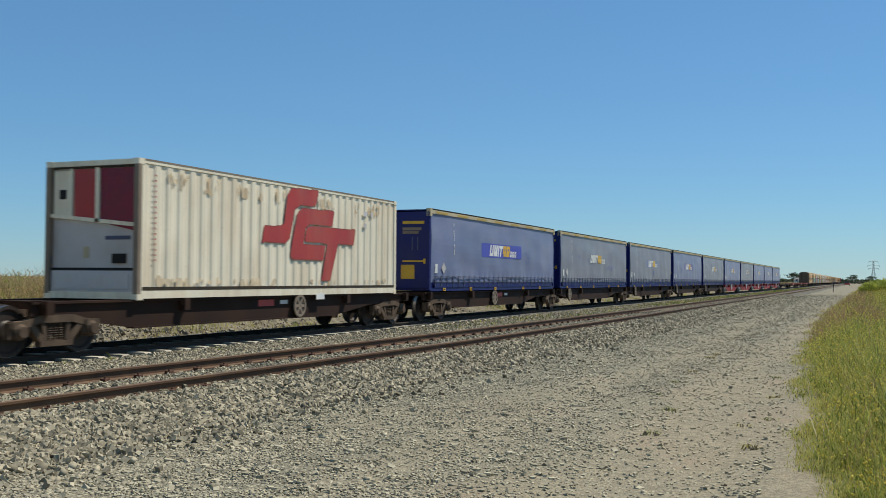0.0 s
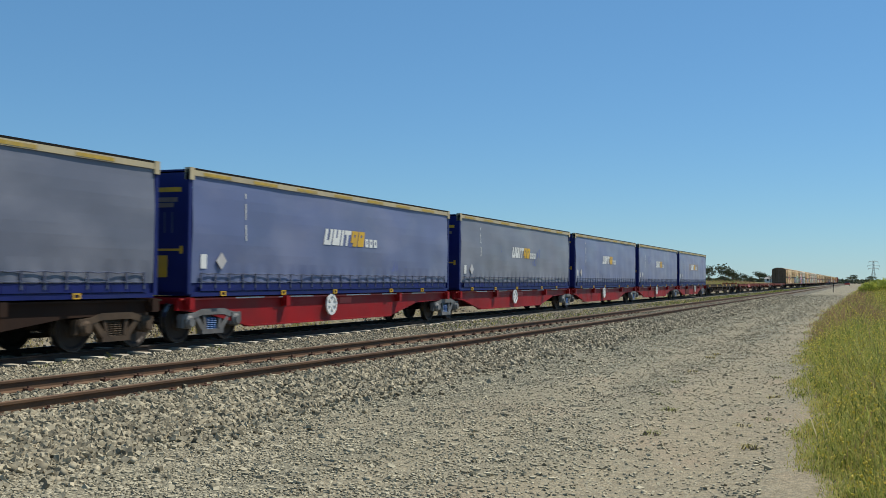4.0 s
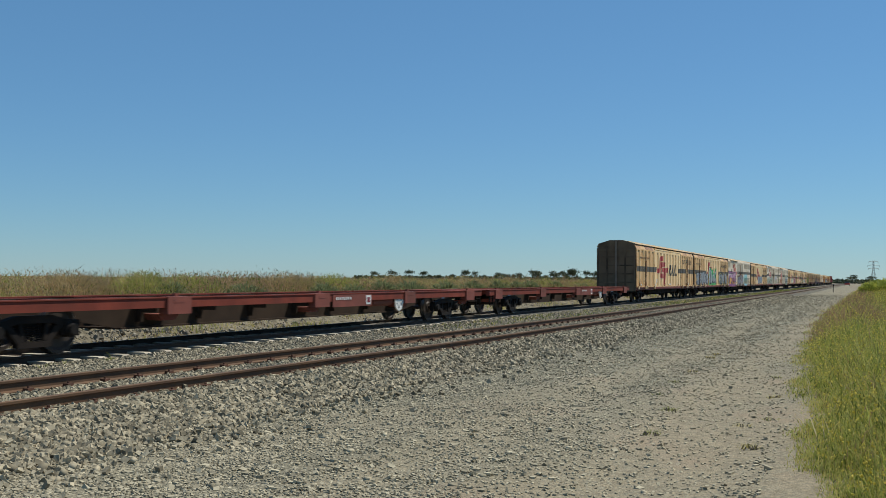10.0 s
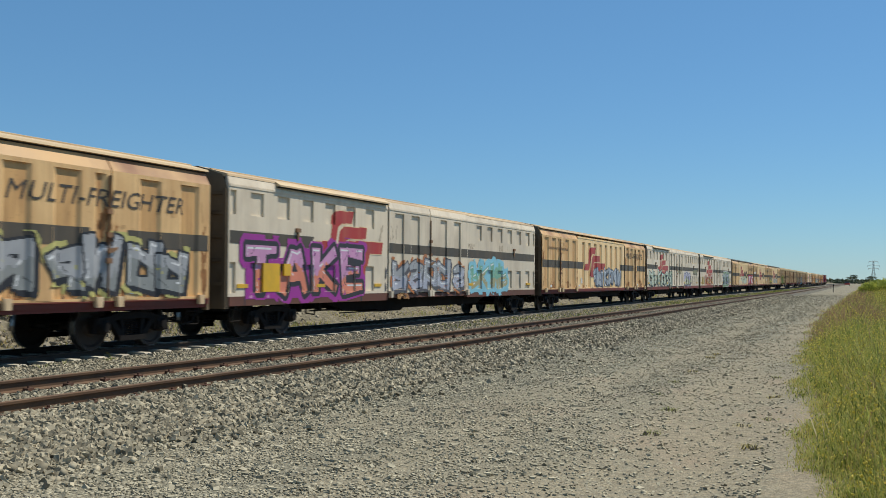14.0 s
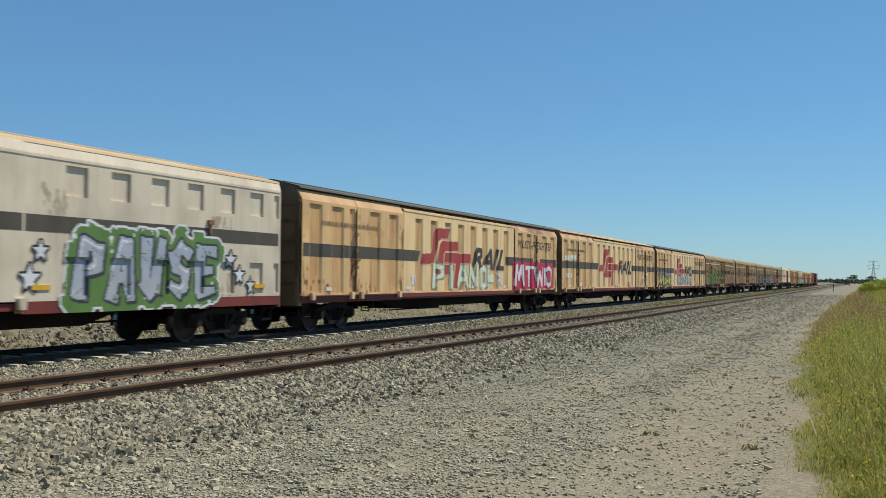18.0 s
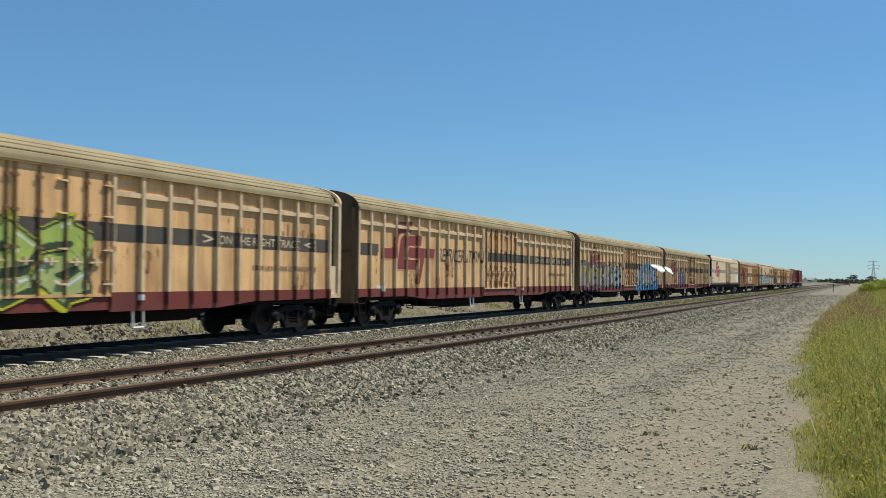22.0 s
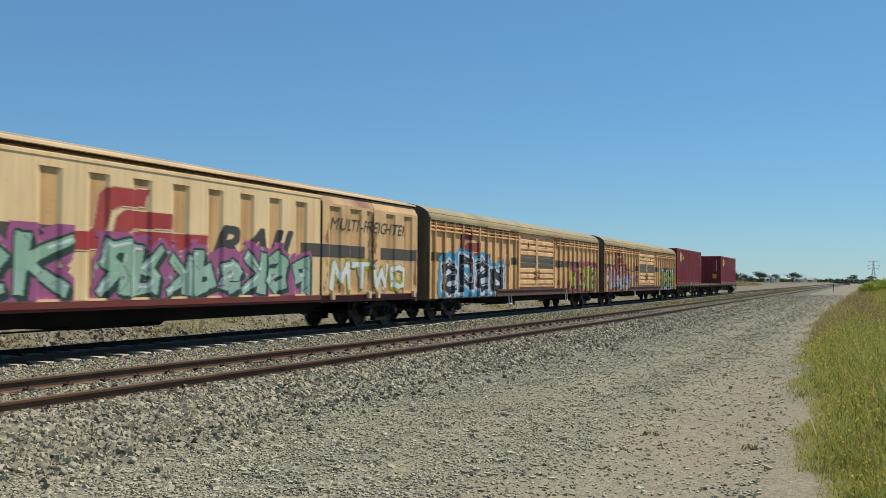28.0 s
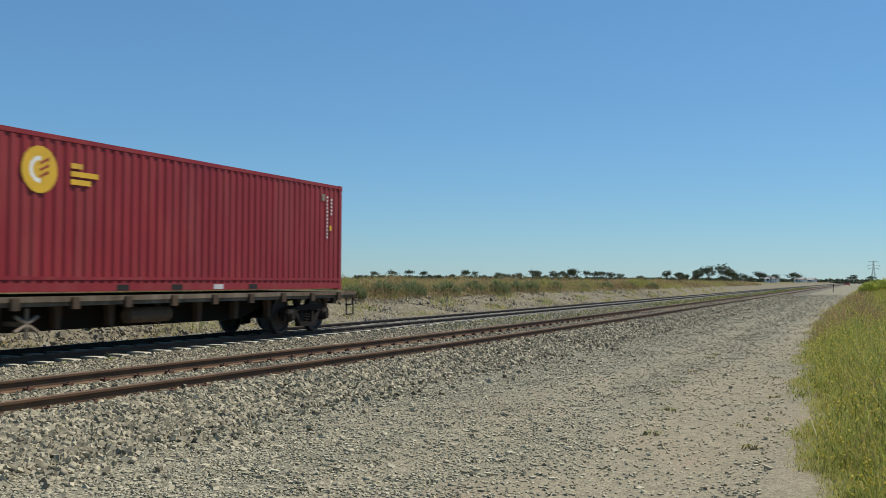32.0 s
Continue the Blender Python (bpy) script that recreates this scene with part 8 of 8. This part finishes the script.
def deck_wagon(s, L, label):
    v = vehicle("flat_wagon", s, label, "flat wagon", "flat wagons at the tail of the train")
    part("deck", ("plank_deck", L), lambda: m_plank_deck(L), deck_wood, v, "worn grey-brown plank deck")
    part("girder", ("girder", L), lambda: m_girder(L), under, v)
    part("girder", ("girder", L), lambda: m_girder(L), under, v, at=pose(0, L, 0, 0, 0, 180))
    for k in range(int(L / 1.45)):
        part("stake_pocket", "pocket", lambda: Mb().box(1.22, 1.3, -0.09, 0.09, 0.84, 1.06), wagon_grey, v, at=pose(0, 0.9 + k * 1.45, 0))
        part("strut", "pocket_strut", lambda: Mb().slab([(-0.1, 0.9), (0.1, 0.9), (0.06, 0.46), (-0.06, 0.46)], 0.72, 0.86), wagon_grey, v, at=pose(0, 0.9 + k * 1.45, 0))
    part("air_tank", "tank", m_tank, bogie_mat, v, at=pose(0, L * 0.58, 0))
    reel(v, L * 0.45)
    bogie(v, 2.5, bogie_dark)
    bogie(v, L - 2.5, bogie_dark)
    ends(v, L)
    steps(v, (0.4, L - 0.3))
    return v


# ---- the train, from its head to its tail ----
S0 = -343.85
spine_wagon(-378.0, wagon_brown, bogie_mat, "rusty brown articulated wagon under a white container", 16.6, wheel_at=9.4)
reefer_box(-374.4, 0.97, "cream-white refrigerated container with red angular bars on a brown wagon")
spine_wagon(-361.2, wagon_brown, bogie_mat, "rusty brown articulated wagon under a white container", 16.6, False, True, shared=0.95, wheel_at=9.4)
reefer_box(-358.2, 0.97, "cream-white refrigerated container with red angular bars on a brown wagon")
for k in range(10):
    old = k < 5
    spine_wagon(S0 + k * 15.95, wagon_brown if old else wagon_red, bogie_mat if old else bogie_grey,
                "rusty brown articulated wagon under a blue curtain container" if old else "bright red articulated wagon with white brake wheel",
                first=k in (0, 5), last=k in (4, 9), spring=None if old else spring_blue, wheel_at=(7.13 if k == 0 else 2.36) if old else 8.93 if k == 9 else 6.95, grille=k == 9, plated=k == 0)
    mat = curtain_grey if k in (1, 2, 4, 6) else curtain_blue
    curtain_box(S0 + 0.5 + k * 15.95, 1.02, mat, k, "faded grey-blue curtain-sided container laced along its foot" if mat == curtain_grey else "dusty blue curtain-sided container laced along its foot")
flat_wagon(-184.0, wagon_grey, bogie_dark, "empty grimy brown skeletal flat wagon with yellow twistlocks", 26.1, yellow_paint, (1.6, 7.0, 11.47, 14.6, 18.05, 23.5))
for k in range(3):
    flat_wagon(-157.6 + k * 26.6, wagon_oxide, bogie_dark if k else bogie_mat, "empty oxide-red skeletal flat wagon", 26.1, wagon_oxide, (1.2, 7.33, 13.48, 19.2, 24.6), faded_red if k else plate_red)

FIRST, PITCH = -76.9, 24.6
CREAM_VAN = "weathered cream freight van with a dark stripe and red bars"
TAGGED_VAN = "weathered cream freight van with sprayed graffiti low on its side"
PALE_VAN = "pale grey-cream freight van with graffiti and centre doors"
COLD_VAN = "rib-sided tan refrigerated van with a round roof"
SLAT_VAN = "rib-sided tan freight van with slatted centre doors and graffiti"


# each van's own slack in its couplings
SLACK = (0.2, 0.05, -0.17, -0.33, -0.5, -0.66, -0.81, -0.92, -1.01, -1.14, -1.0, -0.85, -0.78, -0.33, -0.5, -0.21, -0.1, 0.25)


def place(k):
    return FIRST + k * PITCH + SLACK[k]


v = end_van(place(0), cream_roof, CREAM_VAN)
a_marks(v, du=-0.6, seed=1)
v = end_van(place(1), cream_roof, TAGGED_VAN)
a_marks(v, rail=False, seed=2)
graffiti(v, 1.0, 1.08, 7.4, 1.15, 8, SILVER, (0.3, 0.31, 0.33), BLACK, None, a_depth, 3, label="silver and black sprayed letters")
graffiti(v, 9.0, 1.08, 5.2, 1.5, 4, (0.36, 0.46, 0.42), SILVER, BLACK, (0.06, 0.5, 0.12), a_depth, 4, label="grey sprayed letters edged in bright green", halo_w=5)
graffiti(v, 16.3, 1.08, 6.5, 1.1, 6, SILVER, (0.27, 0.28, 0.27), BLACK, (0.5, 0.46, 0.16), a_depth, 5, label="grey-blue sprayed letters edged in yellow")
v = mid_van(place(2), PALE_VAN, False)
graffiti(v, 0.6, 0.98, 6.2, 1.35, 5, (0.62, 0.3, 0.5), (0.72, 0.24, 0.15), (0.04, 0.035, 0.04), (0.36, 0.04, 0.3), b_depth, 6, words="TAKE", label="pink and orange sprayed letters in a magenta cloud", halo_w=7, bold=0.14, line_w=5)
for u, w, z in ((1.45, 0.75, 1.1), (2.4, 0.32, 1.5)):
    part("sign", ("b_sign", w), lambda: Mb().box(1.25, 1.322, 0, w, z, 1.8), yellow_paint, v, "yellow notice board", at=pose(0, u, 0))
graffiti(v, 8.4, 1.02, 6.2, 1.1, 5, SILVER, (0.42, 0.43, 0.5), (0.1, 0.09, 0.1), (0.5, 0.18, 0.06), b_depth, 7, label="silver sprayed letters with orange flashes")
graffiti(v, 15.2, 1.0, 4.6, 1.1, 4, (0.2, 0.42, 0.3), (0.4, 0.36, 0.2), None, (0.25, 0.55, 0.66), b_depth, 8, label="green sprayed letters in a pale blue cloud", halo_w=6)
v = end_van(place(3), cream_roof, TAGGED_VAN)
a_marks(v, rail=False, seed=3)
graffiti(v, 9.4, 1.08, 7.0, 1.05, 6, (0.34, 0.38, 0.44), (0.42, 0.44, 0.48), (0.1, 0.11, 0.14), None, a_depth, 9, label="blue-grey sprayed letters")
v = mid_van(place(4), PALE_VAN)
graffiti(v, 0.5, 1.0, 9.0, 1.15, 6, (0.5, 0.56, 0.42), (0.56, 0.6, 0.46), (0.03, 0.04, 0.04), None, b_depth, 10, label="pale green sprayed letters with dark spots")
graffiti(v, 15.2, 1.02, 4.0, 1.1, 4, (0.5, 0.45, 0.56), (0.6, 0.6, 0.36), (0.1, 0.08, 0.16), (0.62, 0.6, 0.62), b_depth, 11, label="lilac and yellow sprayed letters")
graffiti(v, 12.2, 1.95, 1.9, 0.32, 4, (0.4, 0.36, 0.2), (0.36, 0.32, 0.2), None, None, b_depth, 12, words="PAUSE", cell=0.025)
graffiti(v, 20.1, 2.0, 2.4, 0.36, 4, (0.3, 0.26, 0.12), (0.36, 0.32, 0.16), (0.12, 0.1, 0.06), None, b_depth, 12, words="PAUSE", cell=0.025)
v = mid_van(place(5), PALE_VAN)
part("sign", "b_board", lambda: Mb().box(1.25, 1.303, 0.95, 2.0, 1.1, 1.8), yellow_ochre, v, "ochre painted panel")
graffiti(v, 2.7, 1.05, 5.2, 0.95, 5, (0.52, 0.36, 0.22), (0.5, 0.32, 0.1), (0.5, 0.07, 0.05), None, b_depth, 13, label="tan sprayed letters with a red outline")
graffiti(v, 0.9, 1.1, 1.7, 0.55, 3, (0.5, 0.36, 0.06), (0.5, 0.36, 0.06), None, None, b_depth, 14)
for u, z, r in ((15.5, 1.9, 0.2), (15.25, 1.4, 0.27), (21.3, 1.85, 0.22), (21.65, 1.5, 0.22), (22.15, 1.25, 0.22)):
    star(v, u, z, r, b_depth, WHITE)
graffiti(v, 16.25, 0.92, 4.5, 1.4, 5, (0.42, 0.45, 0.52), (0.44, 0.46, 0.5), (0.05, 0.05, 0.06), (0.13, 0.24, 0.06), b_depth, 15, words="PAUSE", lean=0.15, label="silver sprayed letters edged in green", halo_w=7, bold=0.04, rim=(0.78, 0.78, 0.78))
v = end_van(place(6), dark_roof, "weathered cream freight van with dark roof and sprayed letters")
a_marks(v, seed=4)
graffiti(v, 8.7, 1.05, 5.6, 0.98, 5, (0.8, 0.83, 0.62), (0.78, 0.82, 0.62), None, (0.4, 0.42, 0.26), a_depth, 16, words="PIANO", label="pale green sprayed letters", halo_w=1, bold=0.04)
graffiti(v, 17.25, 1.08, 5.7, 1.02, 4, (0.82, 0.8, 0.8), (0.78, 0.7, 0.72), None, (0.5, 0.025, 0.06), a_depth, 17, words="MTWO", label="white sprayed letters on a red ground", halo_w=4, bold=0.05, board=True)
band(v, 14.1, 14.9, 1.32, 1.6, spray((0.8, 0.83, 0.62)), a_depth, name="graffiti")
scribble(v, 15.5, 1.45, 0.45, a_depth, (0.78, 0.76, 0.8), 17)
v = end_van(place(7), cream_roof, "weathered cream freight van with white paper patches on a door")
a_marks(v, seed=5)
for u, z0, w in ((0.7, 2.42, 0.6), (1.7, 2.46, 1.0), (0.9, 1.55, 0.4), (1.6, 1.55, 0.4), (3.4, 1.1, 0.4), (19.4, 1.5, 0.4), (20.6, 1.7, 0.4), (22.3, 2.3, 0.4)):
    bars(v, u, z0, (w,), 0.22, white_paint, a_depth)
v = end_van(place(8), dark_roof, "weathered cream freight van with dark roof and yellow graffiti")
a_marks(v, seed=6)
graffiti(v, 0.5, 1.1, 5.2, 1.0, 5, (0.26, 0.23, 0.15), (0.6, 0.5, 0.03), (0.1, 0.09, 0.06), None, a_depth, 18, label="olive and yellow sprayed letters")
graffiti(v, 8.6, 1.05, 7.6, 0.85, 10, (0.44, 0.43, 0.35), (0.36, 0.39, 0.36), None, None, a_depth, 19, label="faded grey-blue sprayed letters")
v = cold_van(place(9), "rib-sided tan refrigerated van with lime green graffiti")
graffiti(v, 1.1, 0.95, 6.2, 1.6, 5, (0.44, 0.5, 0.1), (0.36, 0.45, 0.16), (0.05, 0.07, 0.03), (0.62, 0.56, 0.03), c_depth, 20, label="lime sprayed letters edged in yellow", halo_w=4)
graffiti(v, 7.7, 0.95, 6.0, 1.5, 4, (0.4, 0.5, 0.1), (0.44, 0.5, 0.18), (0.05, 0.07, 0.03), (0.62, 0.56, 0.03), c_depth, 21, label="lime sprayed letters edged in yellow", halo_w=4)
cold_van(place(10), COLD_VAN)
v = cold_van(place(11), "rib-sided tan refrigerated van with silver and blue graffiti")
graffiti(v, 0.5, 1.0, 4.6, 1.25, 4, (0.5, 0.43, 0.1), (0.42, 0.36, 0.3), (0.1, 0.09, 0.1), (0.2, 0.19, 0.24), c_depth, 22, label="yellow and red sprayed letters in a grey cloud", halo_w=5)
graffiti(v, 5.6, 1.0, 4.2, 1.35, 4, SILVER, (0.4, 0.42, 0.46), (0.04, 0.04, 0.05), None, c_depth, 23, label="silver sprayed letters")
graffiti(v, 14.5, 0.92, 6.6, 1.5, 5, (0.4, 0.42, 0.47), (0.46, 0.48, 0.52), (0.04, 0.05, 0.06), (0.06, 0.32, 0.56), c_depth, 24, label="silver sprayed letters in a blue cloud", halo_w=14, dome=True)
v = cold_van(place(12), "rib-sided tan refrigerated van with a purple graffiti")
graffiti(v, 6.0, 1.0, 2.7, 1.1, 3, (0.25, 0.13, 0.28), (0.22, 0.11, 0.26), None, (0.29, 0.18, 0.3), c_depth, 25, label="purple sprayed blobs", halo_w=3)
smooth_van(place(13), "smooth cream refrigerated van with red bars on a trussed frame")
v = slat_van(place(14), SLAT_VAN)
graffiti(v, 6.4, 1.0, 3.0, 0.95, 4, (0.66, 0.66, 0.66), (0.6, 0.6, 0.6), (0.2, 0.2, 0.2), None, e_depth, 26, label="white sprayed letters")
bars(v, 16.2, 2.12, (0.4, 0.6, 0.8, 0.7), 0.18, rib_cream, e_depth)
v = end_van(place(15), cream_roof, "weathered cream freight van with mint green graffiti along its foot")
a_marks(v, seed=7)
graffiti(v, 0.3, 0.98, 7.6, 1.15, 5, (0.32, 0.5, 0.34), (0.36, 0.52, 0.4), (0.03, 0.06, 0.04), (0.4, 0.11, 0.24), a_depth, 27, label="mint green sprayed letters in a magenta cloud", halo_w=7)
graffiti(v, 8.6, 0.98, 8.0, 1.1, 8, (0.32, 0.5, 0.34), (0.36, 0.52, 0.4), (0.03, 0.06, 0.04), (0.4, 0.11, 0.24), a_depth, 28, label="mint green sprayed letters in a magenta cloud", halo_w=6)
graffiti(v, 17.8, 1.1, 5.0, 0.86, 4, (0.8, 0.8, 0.8), (0.78, 0.77, 0.72), None, (0.4, 0.38, 0.03), a_depth, 29, words="MTWO", label="white sprayed letters edged in dark yellow", halo_w=2, bold=0.05)
v = slat_van(place(16), SLAT_VAN)
graffiti(v, 1.0, 0.84, 6.6, 1.4, 4, (0.02, 0.02, 0.03), (0.03, 0.03, 0.05), (0.7, 0.7, 0.72), (0.08, 0.36, 0.56), e_depth, 30, label="black sprayed letters edged in white and blue", halo_w=9, line_w=4)
graffiti(v, 17.7, 0.84, 5.3, 1.3, 4, (0.55, 0.5, 0.04), (0.5, 0.46, 0.1), (0.05, 0.05, 0.04), (0.52, 0.06, 0.14), e_depth, 31, label="yellow sprayed letters in a pink cloud", halo_w=8)
v = slat_van(place(17), SLAT_VAN)
scribble(v, 8.5, 1.5, 0.5, e_depth, (0.16, 0.12, 0.34), 91)
scribble(v, 8.9, 1.55, 0.45, e_depth, (0.16, 0.12, 0.34), 92)
scribble(v, 7.4, 1.5, 0.4, e_depth, (0.7, 0.68, 0.68), 93)
graffiti(v, 0.4, 0.86, 6.2, 1.35, 5, (0.6, 0.3, 0.26), (0.5, 0.52, 0.54), (0.3, 0.12, 0.1), (0.42, 0.1, 0.07), e_depth, 32, label="faded pink and white sprayed letters")
graffiti(v, 16.8, 0.82, 6.1, 1.4, 5, (0.56, 0.52, 0.05), (0.42, 0.4, 0.06), (0.06, 0.06, 0.06), (0.66, 0.68, 0.74), e_depth, 33, label="yellow sprayed letters edged in white", halo_w=5)

deck_wagon(365.6, 18.6, "rusty brown flat wagon under a maroon container")
steel_box(366.32, 1.13, "maroon corrugated shipping container with a round yellow badge")
deck_wagon(385.2, 22.3, "rusty brown flat wagon under a maroon container")
steel_box(393.52, 1.13, "maroon corrugated shipping container with a round yellow badge")


def run(t):
    """How far the train has come at t seconds, from where it is at mid clip."""
    d = t - 16.0
    return SPEED * d + GAIN * d * d / 2


FLIGHT = ((0, 3.0, 4.0, 0.165), (17.4, 3.0, 4.0, 0.165), (18.3, -3.173, 7.744, 4.761), (19.0, -2.618, 8.487, 2.906), (19.3, -1.776, 8.21, 2.75), (19.6, -1.646, 7.71, 2.806), (20.0, -0.811, 6.923, 2.098), (20.5, 0.247, 4.47, 1.905), (21.4, 0.16, 2.194, 1.428), (21.55, 0.068, 1.899, 1.42), (21.7, -0.369, 1.557, 1.455), (21.9, -0.348, 1.764, 1.523), (22.0, -0.354, 1.968, 1.473), (22.1, -0.185, 1.986, 1.309), (22.2, -0.006, 1.952, 1.015), (23.2, 1.6, 2.6, 0.1), (32, 1.6, 2.6, 0.1))


def butterfly():
    """A small white butterfly that flutters past the lens."""
    b = tagged(new("butterfly"), "small white butterfly fluttering in the air", "butterfly")
    wing_white = material("butterfly_wing_white", (0.82, 0.82, 0.74), 0.7, vary=0.06, bump=0)
    part("body", "bf_body", lambda: Mb().rod((0, -0.009, 0), (0, 0.002, 0), 0.0012, 6, 0.0016).rod((0, 0.002, 0), (0, 0.008, 0), 0.0016, 6, 0.001), blackish, b)
    wings = []
    for s in (-1, 1):
        pts = [(0.0, 0.006), (0.014, 0.017), (0.023, 0.016), (0.022, 0.006), (0.015, -0.001), (0.018, -0.009), (0.012, -0.017), (0.004, -0.013), (0.0, -0.004)]
        n = len(pts)
        m = Mb().add([(s * x, y, z) for z in (-0.0003, 0.0003) for x, y in pts], [tuple(range(n)), tuple(range(2 * n - 1, n - 1, -1))] + [(i, i + n, (i + 1) % n + n, (i + 1) % n) for i in range(n)])
        wings.append((s, part("wing", ("bf_wing", s), lambda: m, wing_white, b)))
    return b, wings


BUTTERFLY, WINGS = butterfly()


def motions():
    walk(BUTTERFLY, [(t, pose(x, y, z, 25, 10, 40)) for t, x, y, z in FLIGHT])
    for s, wing in WINGS:
        beat = [(18.0 + 0.1 * k, pose(0, 0, 0, 0, -s * (35 if k % 2 else -10), 0)) for k in range(46)]
        walk(wing, [(0.0, pose(0, 0, 0))] + beat + [(32.0, pose(0, 0, 0))])
    for rider in RIDERS:
        ob, s, z = rider if len(rider) == 3 else (*rider, 0.0)
        walk(ob, [(t, pose(MAIN_X, s - run(t), z)) for t in range(33)])
    start = {rider[0]: rider[1] for rider in RIDERS}
    for w, car, u, dy in SPINNING:
        # the wheels roll while they pass the camera; before and after, too far to be told, they rest
        first = max(0, round((start[car] + u - 62.0 + SPEED * 16.0) / SPEED * FPS))
        last = min(32 * FPS, round((start[car] + u + 2.0 + SPEED * 16.0) / SPEED * FPS))
        if last <= 0 or first >= 32 * FPS:
            continue
        rows = [(0.0, pose(0, dy, 0.46))] if first > 0 else []
        rows += [(k / FPS, pose(0, dy, 0.46, 86.0 * (k - first), 0, 0)) for k in range(first, last + 1)]
        if last < 32 * FPS:
            rows.append((32.0, pose(0, dy, 0.46, 86.0 * (last - first), 0, 0)))
        walk(w, rows)


motions()
